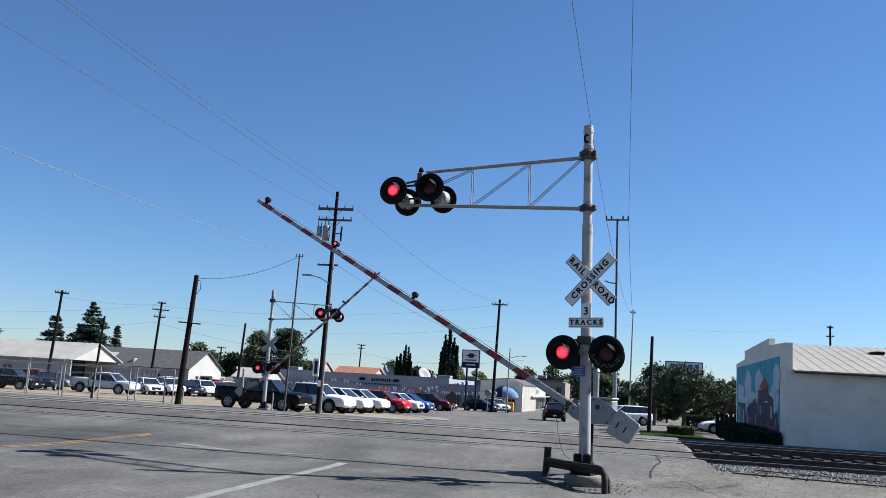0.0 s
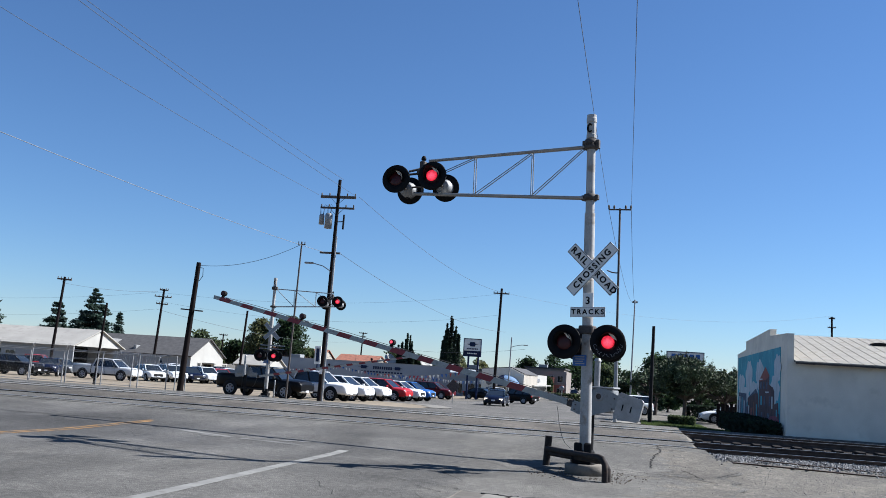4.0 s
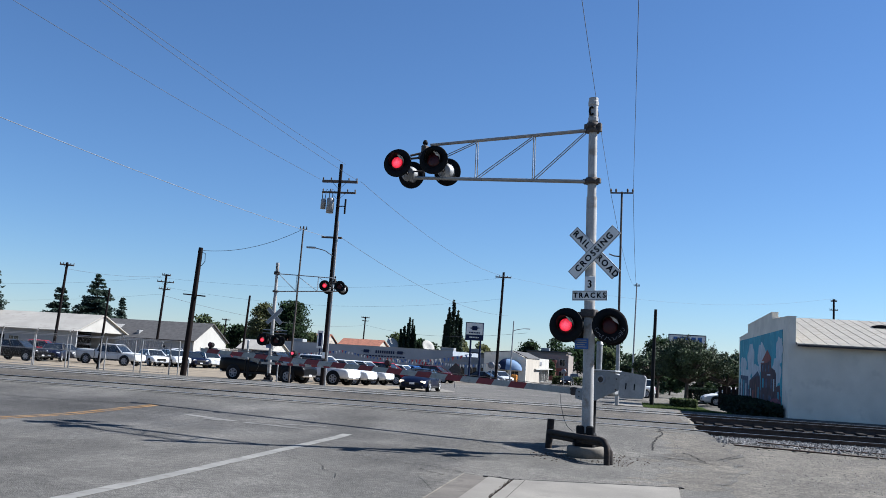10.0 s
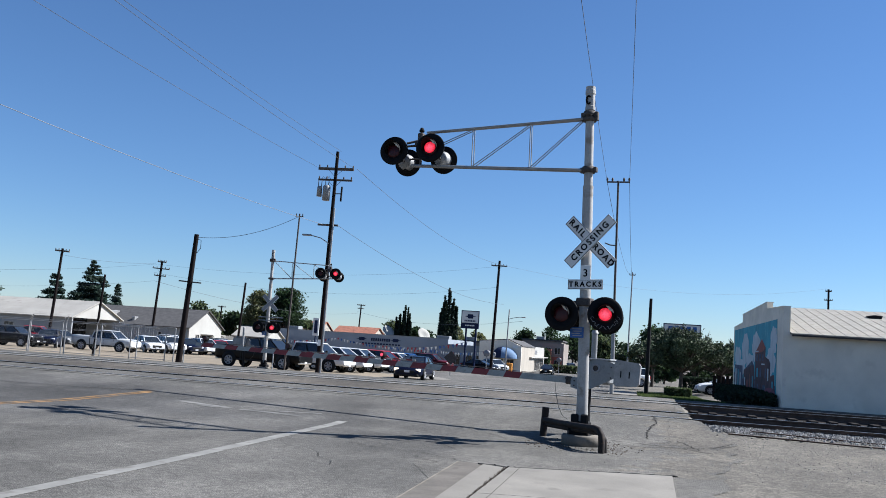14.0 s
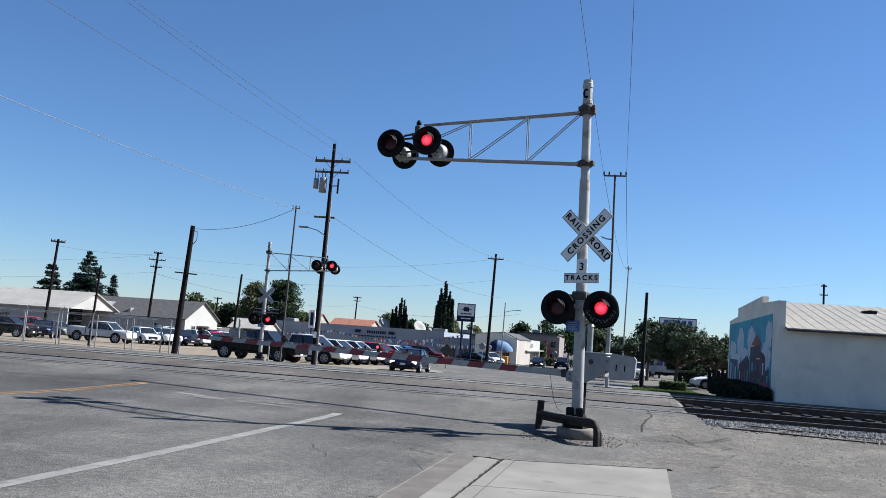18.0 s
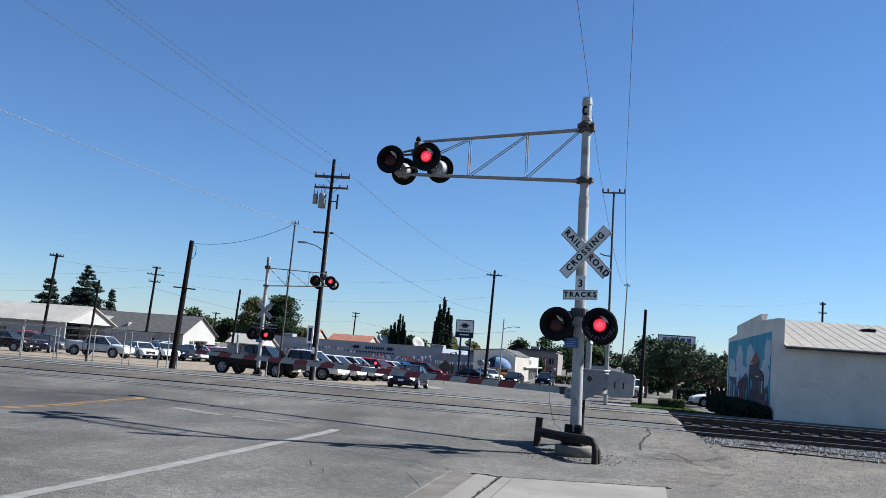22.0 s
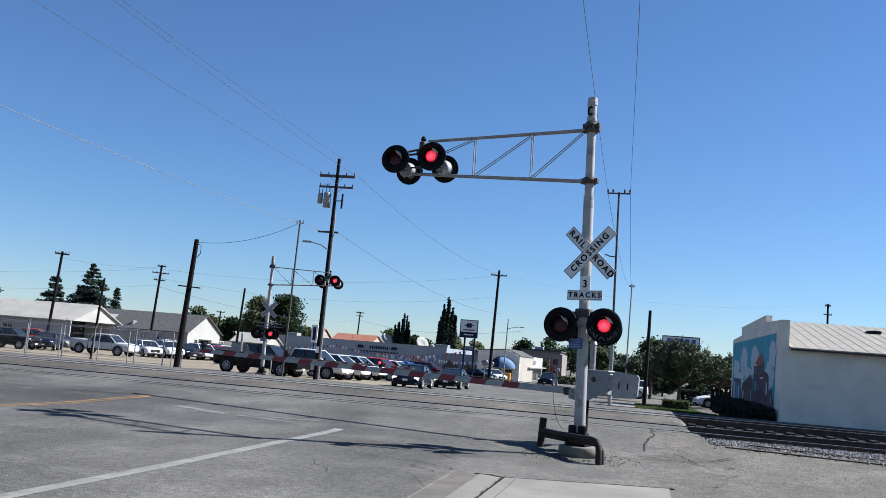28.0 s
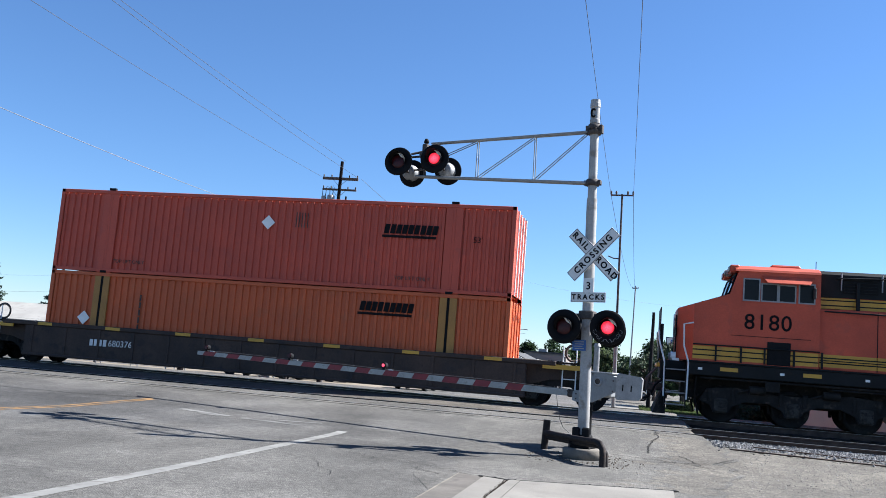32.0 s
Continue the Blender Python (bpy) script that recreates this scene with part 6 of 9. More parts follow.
part("rooftop_unit", Shape().box(-57, -55, 142, 144, 2.5, 3.4, 0.05), WALL_PALE, dl, "pale rooftop cooling unit")
for x in (-42.2, -36.6):
    part("badge", Shape().prism([(x - 0.9, 1.95), (x - 0.4, 2.02), (x - 0.4, 2.25), (x + 0.5, 2.25), (x + 0.5, 2.1), (x + 0.95, 2.03), (x + 0.5, 1.95), (x + 0.5, 1.75), (x - 0.4, 1.75), (x - 0.4, 1.9)], 136.93, 136.99), NAVY, dl, "navy badge shape")
for k in range(9):
    part("sign_bar", Shape().box(-40.6 + 0.36 * k, -40.36 + 0.36 * k, 136.93, 136.99, 1.75, 2.2), NAVY, dl, "navy block of sign lettering")
for k in range(16):
    part("sign_bar", Shape().box(-43.6 + 0.5 * k, -43.25 + 0.5 * k, 136.94, 136.99, 1.2, 1.42), NAVY, dl)
for x in (-60, -52, -47.5, -32.0):
    part("window", Shape().box(x - 0.5, x + 0.5, 136.95, 136.99, -0.4, 0.5), GLASS_DARK, dl)
low = thing("dealer_showroom", pose(0, 0, 0), "low grey showroom with dark windows and parked cars in front", "building", "far buildings")
part("front_wall", Shape().box(-27.9, -20.6, 136.2, 136.5, -1.7, 1.95), WALL_GREY, low)
part("side_wall", Shape().box(-20.6, -20.3, 136.2, 150, -1.7, 1.95), WALL_GREY, low)
part("roof", Shape().box(-27.9, -20.6, 136.51, 150, 1.7, 1.85), ROOF_GREY, low)
part("fascia", Shape().box(-27.95, -20.5, 136.1, 136.19, 1.2, 2.0), WALL_PALE, low)
for x in (-26.5, -24.6, -22.6):
    window(low, x, 136.2, -0.3, 1.3, 1.5)

shop = thing("corner_shop", pose(0, 0, 0), "cream corner shop with a blue awning", "building", "far buildings")
part("front_wall", Shape().prism([(-22.0, -1.6), (-15.7, -1.6), (-15.7, 2.3), (-17.7, 3.2), (-22.0, 2.8)], 131.0, 131.3), STUCCO, shop, "cream gabled shop front")
part("gable_wall", Shape().box(-16.0, -15.7, 131.31, 150, -1.6, 2.3), WALL_BEIGE, shop)
part("side_wall", Shape().box(-22.0, -21.7, 131.31, 150, -1.6, 2.8), STUCCO, shop)
part("roof", Shape().prism([(-15.6, 2.31), (-17.7, 3.21), (-22.1, 2.81), (-22.1, 2.93), (-17.7, 3.33), (-15.6, 2.43)], 131.31, 150), ROOF_GREY, shop)
# light is put into the awning's colours: navy shaded left, pale sunlit right
for nm, sx, wide, mat, text in (("awning_shade_side", -1, 1.5, NAVY, "awning side in dark blue for its shade"), ("awning", 1, 2.3, AWNING, "rounded canvas awning side, lighter blue for the sun")):
    aw = Shape()
    rings = [[(-18.5 + sx * wide * math.sin(radians(a)) * math.cos(radians(e)), 130.99 - 1.5 * math.cos(radians(a)) * math.cos(radians(e)), 0.62 + 1.5 * math.sin(radians(e))) for a in range(0, 91, 10)] for e in range(0, 90, 11)]
    k = len(rings[0])
    aw.add([p for r in rings for p in r], [(j * k + i, j * k + i + 1, (j + 1) * k + i + 1, (j + 1) * k + i) for j in range(len(rings) - 1) for i in range(k - 1)], True)
    part(nm, aw, mat, shop, text)
    part("valance", Shape().add([(x, y, z) for z in (0.45, 0.62) for x, y, _ in rings[0]], [(i, i + 1, k + i + 1, k + i) for i in range(k - 1)]), mat, shop)
for x in (-20.4, -18.9, -17.3):
    window(shop, x, 131, -0.6, 1.0, 1.7)
part("wall_sign", Shape().box(-17.0, -16.2, 130.93, 130.99, 2.0, 2.4), SIGN_WHITE, shop)
ws = thing("white_shop", pose(-4.1, 0, 0), "white shop front with dark windows", "building", "far buildings")
part("front_wall", Shape().box(-17.2, -12.4, 141, 141.3, -1.6, 2.5), WALL_WHITE, ws)
part("side_wall", Shape().box(-12.4, -12.1, 141, 172, -1.6, 2.5), WALL_WHITE, ws)
part("roof", Shape().box(-17.2, -12.4, 141.31, 172, 2.1, 2.25), ROOF_WHITE, ws)
part("side_canopy", Shape().box(-12.09, -11.2, 142, 171, 0.62, 0.78), WALL_WHITE, ws, "white canopy over the shop windows")
part("side_sign", Shape().box(-12.09, -12.0, 147, 158, 1.3, 1.9), STEEL_GREY, ws)
part("canopy", Shape().box(-17.0, -12.3, 140.3, 140.99, 0.75, 0.9), WALL_WHITE, ws)
for k, x in enumerate((-16.3, -15.0, -13.6)):
    window(ws, x, 141, -0.75, 1.05, 1.6)
part("sign_bar", Shape().box(-14.6, -12.8, 140.92, 140.99, 1.5, 1.75), STEEL_GREY, ws)
for k in range(9):
    window(ws, -12.1, 143.4 + 3.2 * k, -0.6, 2.5 if k % 3 else 1.6, 1.8, "+x")
bk = thing("brick_building", pose(-2.5, 0, 0), "two-storey beige and red brick building down the street", "building", "far buildings")
part("upper_wall", Shape().box(-24, -11.6, 190, 190.3, 0.9, 3.7), WALL_TAN, bk)
part("lower_wall", Shape().box(-24, -11.6, 190, 190.3, -1.9, 0.89), BRICK_RED, bk)
part("side_wall", Shape().box(-11.6, -11.3, 190, 205, -1.9, 3.7), WALL_TAN, bk)
part("roof", Shape().box(-24, -11.6, 190.31, 205, 3.3, 3.5), ROOF_GREY, bk)
part("entrance_block", Shape().box(-15.5, -13.8, 188.5, 189.99, -1.9, 2.5), BRICK_RED, bk)
for x in (-18.2, -14.6, -12.6):
    window(bk, x, 190, 2.1, 1.1, 1.3)
    window(bk, x, 190, -0.6, 1.1, 1.5)
for x0, x1, y0, y1, h in ((-34, -22, 165, 180, 3.0), (-25, -15.8, 210, 225, 4.7)):
    blk = thing("flat_roof_building", pose(0, 0, 0), "plain low flat-roofed building in the distance", "building", "far buildings")
    part("wall_block", Shape().box(x0, x1, y0, y1, -1.9, h - 0.3), WALL_TAN, blk)
    part("roof", Shape().box(x0 - 0.3, x1 + 0.3, y0 - 0.3, y1 + 0.3, h - 0.3, h), ROOF_GREY, blk)
    part("rooftop_unit", Shape().box(x0 + 3, x0 + 5, y0 + 2, y0 + 4, h, h + 0.7, 0.05), WALL_PALE, blk)
for x, y, z, r in ((-46.6, 168, 3.9, 1.3), (-39.4, 168, 3.7, 1.4)):
    dish = thing("satellite_dish", pose(x, y, gz(y)), "large pale satellite dish on a post", "satellite dish", "satellite dishes")
    part("post", Shape().rod((0, 0, 0), (0, 0, z + 1.4), 0.08), GALV, dish)
    part("bowl", Shape().lathe([(0.0, 0.0), (r * 0.5, 0.08), (r, 0.35), (r * 0.99, 0.37), (r * 0.5, 0.11), (0.0, 0.03)], 20), WALL_WHITE, dish, "", pose(0, 0, z + 1.4, 60, 0, 50))


wf = thing("wooden_fence", pose(0, 0, 0), "dark weathered wooden fence beside the lawn", "fence")
for k in range(9):
    part("board", Shape().box(5.8 + 0.3 * k, 6.03 + 0.3 * k, 66.0, 66.04, gz(66), gz(66) + 1.5 + 0.05 * (k % 2)), POLE_WOOD, wf)
for z in (0.3, 0.95):
    part("rail", Shape().box(5.75, 8.5, 66.045, 66.1, gz(66) + z, gz(66) + z + 0.1), POLE_WOOD, wf)

# ---- signs, fence, small street things ----
bs = thing("pole_sign", pose(-19.15, 106.3, gz(106.3) + 0.6), "square white dealer sign on two dark posts", "sign")
for x in (-0.45, 0.75):
    part("post", Shape().box(x - 0.1, x + 0.1, -0.1, 0.1, -0.7, 4.6), NAVY, bs)
brd = part("sign_board", Shape().box(-1.05, 1.0, -0.12, 0.12, 5.2, 6.6, 0.03), SIGN_WHITE, bs, "white sign board with navy badge")
part("frame", Shape().box(-1.12, 1.07, -0.15, 0.15, 6.6, 6.68).box(-1.12, 1.07, -0.15, 0.15, 4.5, 4.58).box(-1.12, -1.05, -0.15, 0.15, 4.58, 6.6).box(1.0, 1.07, -0.15, 0.15, 4.58, 6.6), NAVY, bs)
part("lower_board", Shape().box(-1.05, 1.0, -0.12, 0.12, 4.58, 5.19), NAVY, bs)
part("badge", Shape().prism([(-0.75, 5.98), (-0.35, 6.05), (-0.3, 6.25), (0.3, 6.25), (0.3, 6.1), (0.75, 6.02), (0.35, 5.95), (0.3, 5.72), (-0.3, 5.72), (-0.3, 5.88)], -0.15, -0.125), NAVY, brd)
for k in range(7):
    part("sign_bar", Shape().box(-0.7 + 0.2 * k, -0.55 + 0.2 * k, -0.14, -0.1225, 5.35, 5.52), NAVY, brd)
for k in range(6):
    part("sign_bar", Shape().box(-0.6 + 0.2 * k, -0.45 + 0.2 * k, -0.14, -0.1225, 4.8, 4.95), SIGN_WHITE, bs)
fs = thing("billboard", pose(5.95, 109.8, gz(109.8)), "white street sign board with blue block shapes behind trees", "sign")
part("board", Shape().box(-2.1, 2.1, -0.15, 0.15, 5.5, 7.2, 0.03), SIGN_WHITE, fs)
part("frame", Shape().box(-2.18, 2.18, -0.2, 0.2, 7.2, 7.3).box(-2.18, 2.18, -0.2, 0.2, 5.4, 5.5).box(-2.18, -2.1, -0.2, 0.2, 5.5, 7.2).box(2.1, 2.18, -0.2, 0.2, 5.5, 7.2), NAVY, fs)
for k in range(5):
    part("sign_bar", Shape().box(-1.6 + 0.7 * k, -1.12 + 0.7 * k, -0.19, -0.152, 5.75, 7.0), SIGN_BLUE, fs)
part("post", Shape().rod((0, 0, 0), (0, 0, 5.4), 0.16), GALV, fs)
ys = thing("pole_sign", pose(-38.0, 104.0, gz(104.0)), "tall narrow white sign on a dark post", "sign")
part("post", Shape().rod((0, 0, 0), (0, 0, 3.0), 0.08), NAVY, ys)
part("board", Shape().box(-0.4, 0.4, -0.08, 0.08, 3.0, 5.2, 0.02), SIGN_WHITE, ys)
part("text_bar", Shape().box(-0.2, 0.2, -0.1, -0.082, 3.3, 4.9), NAVY, ys)
dm = thing("diamond_sign", pose(-14.7, 73.5, gz(73.5)), "grey back of a diamond road sign on a post", "road sign")
part("post", Shape().rod((0, 0, 0), (0, 0, 1.9), 0.035), GALV, dm)
part("plate", Shape().box(-0.42, 0.42, -0.008, 0.008, -0.42, 0.42), CLAMP, dm, "dull grey sign back", pose(0, -0.05, 1.5, 0, 45, 0))
bn = thing("newspaper_box", pose(-16.4, 123.9, gz(123.9)), "orange street box by the shops", "street box")
part("body", Shape().box(-0.4, 0.4, -0.35, 0.35, 0.1, 1.3, 0.06), ORANGE_BIN, bn)
part("foot", Shape().box(-0.25, 0.25, -0.25, 0.25, 0, 0.1), CLAMP, bn)
for x, y in ((-15.9, 100.0), (-17.0, 112.0), (-10.2, 132)):
    st = thing("road_sign", pose(x, y, gz(y)), "small grey road sign seen from behind", "road sign", "road signs")
    part("post", Shape().rod((0, 0, 0), (0, 0, 2.4), 0.04), GALV, st)
    part("plate", Shape().lathe([(0.0, 0.0), (0.4, 0.0), (0.4, 0.02), (0.0, 0.02)], 8), STEEL_GREY, st, "", pose(0, -0.06, 2.2, 90, 0, 0))

fence = thing("chain_link_fence", pose(0, 0, 0), "tall chain-link fence with grey posts around the lot", "fence")
post = Shape().rod((0, 0, 0), (0, 0, 2.0), 0.036, n=8).mesh("post", GALV)
for FY, off, count in ((47.6, 0.0, 16), (50.0, 0.5, 15)):
    xs = [-62 + off + 2.4 * k for k in range(count)]
    z0 = gz(FY)
    for k, x in enumerate(xs):
        part("post", post, GALV, fence, m=pose(x, FY, z0))
        if k < 13:
            part("barb_arm", Shape().rod((x, FY, z0 + 2.0), (x + 0.3, FY - 0.25, z0 + 2.3), 0.03, n=6), GALV, fence)
    for z, r in ((2.0, 0.02), (1.55, 0.008), (1.1, 0.01), (0.12, 0.01)):
        part("rail", Shape().rod((xs[0], FY, z0 + z), (xs[-1], FY, z0 + z), r, n=6), GALV, fence)
    for dz in (2.12, 2.24, 2.34):
        part("barb_wire", Shape().rod((xs[0], FY - 0.3 * (dz - 2) / 0.35, z0 + dz), (xs[min(12, count - 1)], FY - 0.3 * (dz - 2) / 0.35, z0 + dz), 0.004, n=4), GALV, fence)
    net = Shape()
    for k in range(240):
        x = xs[0] + 0.18 * k
        if x + 1.0 < xs[-1]:
            net.rod((x, FY, z0 + 0.1), (x + 1.0, FY, z0 + 2.0), 0.0006, n=3, caps=False)
            net.rod((x + 1.0, FY, z0 + 0.1), (x, FY, z0 + 2.0), 0.0006, n=3, caps=False)
    part("wire_mesh", net, GALV, fence, "thin chain-link wire")
for x, y in ((-18.9, 45.4), (-24.5, 46.0)):
    bo = thing("marker_post", pose(x, y, gz(y)), "short grey marker post at the lot edge", "post", "marker posts")
    part("shaft", Shape().rod((0, 0, 0), (0, 0, 0.95), 0.035, n=10), GALV, bo)
    part("cap", Shape().lathe([(0.042, 0.95), (0.042, 0.98), (0.0, 1.0)], 10), GALV, bo)
rng = np.random.default_rng(77)
for (xa, ya, za), (xb, yb, zb2), n in (((-62, 136.6, 1.0), (-46, 135.9, 1.9), 30), ((-46, 135.9, 1.9), (-29, 135.6, 0.9), 32), ((-29, 125.6, 1.3), (-16.0, 104.0, 1.5), 26), ((-34, 120, 1.2), (-19.2, 106.2, 2.4), 22)):
    ps = thing("pennant_string", pose(0, 0, 0), "string of small white, red and blue pennants", "pennants", "pennant strings")
    a, b = Vector((xa, ya, za)), Vector((xb, yb, zb2))
    pt = lambda u: a.lerp(b, u) - Vector((0, 0, 1.0 * 4 * u * (1 - u) * 0.5))
    part("cord", Shape().tube([pt(i / 16) for i in range(17)], 0.02, 4), WIRE_PALE, ps)
    for k in range(n):
        p, q = pt((k + 0.2) / n), pt((k + 0.75) / n)
        part("pennant", Shape().prism([(0, 0), ((q - p).length, 0), ((q - p).length / 2, -0.48)], -0.006, 0.006), (SIGN_WHITE, SIGN_WHITE, PAINTS["red"], PAINTS["blue"])[int(rng.integers(0, 4))], ps, "", Matrix.Translation(p) @ pose(0, 0, 0, rng.uniform(-20, 20), 0, math.degrees(math.atan2((q - p).y, (q - p).x))))


# ---- road vehicles ----
CARS = {
    # length, width, body stations (x, width, bottom, belt, crown), belt line (rear, front, z), roof (rear, front, z), wheels, wheel radius, pillars
    "sedan": (4.75, 1.82, [(-2.37, .72, .48, .74, .78), (-2.31, .88, .34, .92, .98), (-2.0, .96, .26, .96, 1.02), (-1.4, 1.0, .22, .95, 1.0), (0, 1.0, .2, .92, .96), (1.0, 1.0, .2, .9, .96), (1.6, .98, .22, .82, .92), (2.05, .92, .24, .72, .82), (2.3, .8, .28, .6, .68), (2.38, .62, .36, .52, .56)], (-1.85, 1.2, .93), (-1.0, 0.25, 1.44), (-1.38, 1.42), .33, (.0, .46, 1.0)),
    "suv": (4.75, 1.9, [(-2.38, .78, .56, .92, .96), (-2.3, .93, .4, 1.08, 1.12), (-1.9, .99, .34, 1.1, 1.12), (-1.0, 1.0, .3, 1.09, 1.1), (.5, 1.0, .3, 1.07, 1.08), (1.1, 1.0, .32, 1.05, 1.12), (1.7, .99, .36, 1.02, 1.12), (2.1, .97, .4, .98, 1.09), (2.31, .9, .42, .9, 1.0), (2.39, .8, .48, .76, .84)], (-2.2, 1.25, 1.06), (-1.9, 0.4, 1.74), (-1.42, 1.43), .38, (.0, .3, .64, 1.0)),
    "pickup": (5.9, 2.02, [(-2.96, .9, .6, 1.2, 1.22), (-2.9, .96, .5, 1.32, 1.33), (-2.4, .99, .46, 1.33, 1.33), (-1.1, 1.0, .42, 1.33, 1.33), (-1.0, 1.0, .42, 1.16, 1.17), (1.3, 1.0, .42, 1.14, 1.16), (1.6, 1.0, .44, 1.12, 1.22), (2.3, 1.0, .46, 1.1, 1.21), (2.75, .98, .46, 1.07, 1.17), (2.93, .92, .48, .99, 1.08), (2.98, .86, .54, .86, .93)], (-0.98, 1.6, 1.13), (-0.8, 0.8, 1.9), (-1.88, 1.92), .42, (.0, .5, 1.0)),
    "crossover": (4.55, 1.86, [(-2.28, .76, .54, .86, .9), (-2.2, .92, .38, 1.02, 1.06), (-1.8, .99, .3, 1.06, 1.08), (-.9, 1.0, .26, 1.03, 1.05), (.5, 1.0, .26, 1.0, 1.03), (1.0, 1.0, .28, .99, 1.05), (1.6, .98, .3, .96, 1.05), (2.0, .95, .34, .9, 1.0), (2.2, .88, .38, .8, .88), (2.28, .76, .44, .68, .74)], (-2.1, 1.15, 1.01), (-1.5, 0.35, 1.64), (-1.32, 1.36), .35, (.0, .3, .64, 1.0)),
}


def body_loft(stations, half):
    """Carries a rounded cross-section through stations of (x, width, bottom, belt, crown)."""
    s = Shape()
    rings = []
    for x, k, zb, zt, zc in stations:
        w, h = half * k, zt - zb
        side = [(.0, zb), (w * .8, zb), (w * .95, zb + .06), (w * .99, zb + .3 * h), (w, zb + .62 * h), (w * .985, zb + .82 * h), (w * .95, zt - .02), (w * .88, zt), (w * .5, zt + (zc - zt) * .8), (.0, zc)]
        rings.append([(x, -y, z) for y, z in side] + [(x, y, z) for y, z in side[-2:0:-1]])
    n = len(rings[0])
    s.add([p for r in rings for p in r], [(a * n + i, (a + 1) * n + i, (a + 1) * n + (i + 1) % n, a * n + (i + 1) % n) for a in range(len(rings) - 1) for i in range(n)], True)
    s.add(rings[0], [tuple(range(n))])
    return s.add(rings[-1], [tuple(range(n - 1, -1, -1))])


def vehicle(kind, paint, m, label, category="car", lit=False, group="parked vehicles"):
    L, W, stations, (cr, cf, cz), (rr, rf, rz), wheels, wr, posts = CARS[kind]
    names = {"sedan": "sedan_car", "suv": "suv_car", "crossover": "suv_car", "pickup": "pickup_truck"}
    P = PAINTS[paint]
    car = thing(names[kind], m, label, category, group)
    h = W / 2
    part("body", body_loft(stations, h), P, car, "painted car body")
    b, t, zt = h * .9, h * .72, rz - .09
    # dark inner cabin, painted roof and pillars, glass between them
    low = lambda u, sg: Vector((cr + (cf - cr) * u, sg * b, cz))
    high = lambda u, sg: Vector((rr + (rf - rr) * u, sg * t, zt))
    core = [low(0, -1), low(1, -1), low(1, 1), low(0, 1), high(0, -1), high(1, -1), high(1, 1), high(0, 1)]
    mid = sum(core, Vector()) / 8
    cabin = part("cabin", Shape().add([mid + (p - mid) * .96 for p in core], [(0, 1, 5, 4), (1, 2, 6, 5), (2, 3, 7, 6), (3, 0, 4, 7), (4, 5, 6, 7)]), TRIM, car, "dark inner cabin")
    roof = Shape()
    rows = []
    for k in range(7):
        u = k / 6
        x = rr - .04 + (rf - rr + .08) * u
        top = rz - .05 * (2 * u - 1) ** 2 - .02 * u
        rows.append([(x, -t, zt), (x, -t * .97, zt + .05), (x, -t * .75, top - .015), (x, 0, top), (x, t * .75, top - .015), (x, t * .97, zt + .05), (x, t, zt)])
    roof.add([p for r in rows for p in r], [(a * 7 + i, (a + 1) * 7 + i, (a + 1) * 7 + i + 1, a * 7 + i + 1) for a in range(6) for i in range(6)], True)
    roof.add(rows[0], [(0, 1, 2, 3, 4, 5, 6)]).add(rows[-1], [(6, 5, 4, 3, 2, 1, 0)])
    part("roof", roof, P, cabin, "painted roof")

    def pane(name, q, inset):
        q = [Vector(p) for p in q]
        c = sum(q, Vector()) / 4
        q = [c + (p - c) * inset for p in q]
        nrm = (q[1] - q[0]).cross(q[3] - q[0]).normalized()
        if nrm.dot(c - mid) < 0:
            nrm = -nrm
        part(name, Shape().add([p + nrm * .006 for p in q] + [p - nrm * .006 for p in q], [(0, 1, 2, 3), (7, 6, 5, 4), (0, 4, 5, 1), (1, 5, 6, 2), (2, 6, 7, 3), (3, 7, 4, 0)]), CAR_GLASS, cabin, "dark glass")

    pane("windshield", (low(1, -1), low(1, 1), high(1, 1), high(1, -1)), .96)
    pane("rear_window", (low(0, 1), low(0, -1), high(0, -1), high(0, 1)), .9)
    for sg in (-1, 1):
        for u0, u1 in zip(posts, posts[1:]):
            pane("side_window", (low(u0 + .015, sg), low(u1 - .015, sg), high(u1 - .02, sg), high(u0 + .02, sg)), .95)
        for u in posts:
            part("pillar", Shape().rod(low(u, sg), high(u, sg), .045 if u not in (0, 1) else .055, .04, 6), P if u in (0, 1) else TRIM, cabin)
        part("mirror", Shape().box(cf - .52, cf - .34, sg * (h + .06) - .09, sg * (h + .06) + .09, cz + .02, cz + .17, .04), P if kind != "pickup" else TRIM, car)
        zl = stations[-3][3] - .1
        part("headlight", Shape().box(L / 2 - .36, L / 2 - .07, sg * h * .72 - .16, sg * h * .72 + .14, zl - .1, zl + .07, .04), LAMP_ON if lit else LAMP_CLEAR, car, "headlamp")
        part("taillight", Shape().box(-L / 2 - .01, -L / 2 + .22, sg * h * .82 - .09, sg * h * .82 + .09, .76, cz - .06, .03), LAMP_RED, car, "red tail lamp")
        part("side_sill", Shape().box(wheels[0] + wr + .1, wheels[1] - wr - .1, sg * h * .96 - .03, sg * h * .96 + .03, stations[3][2], stations[3][2] + .12, .02), TRIM, car)
        for x in [cr + (cf - cr) * u for u in posts[1:-1]] + [wheels[1] - wr - .22]:
            part("door_seam", Shape().box(x - .008, x + .008, sg * h * .992 - .006, sg * h * .992 + .006, stations[3][2] + .14, cz - .08), TRIM, car)
        for x in [cr + (cf - cr) * u - .2 for u in posts[1:]][:2]:
            part("door_handle", Shape().box(x - .1, x + .1, sg * h - .02, sg * h + .03, cz - .24, cz - .2, .01), P, car)
    zg = stations[-2][2]
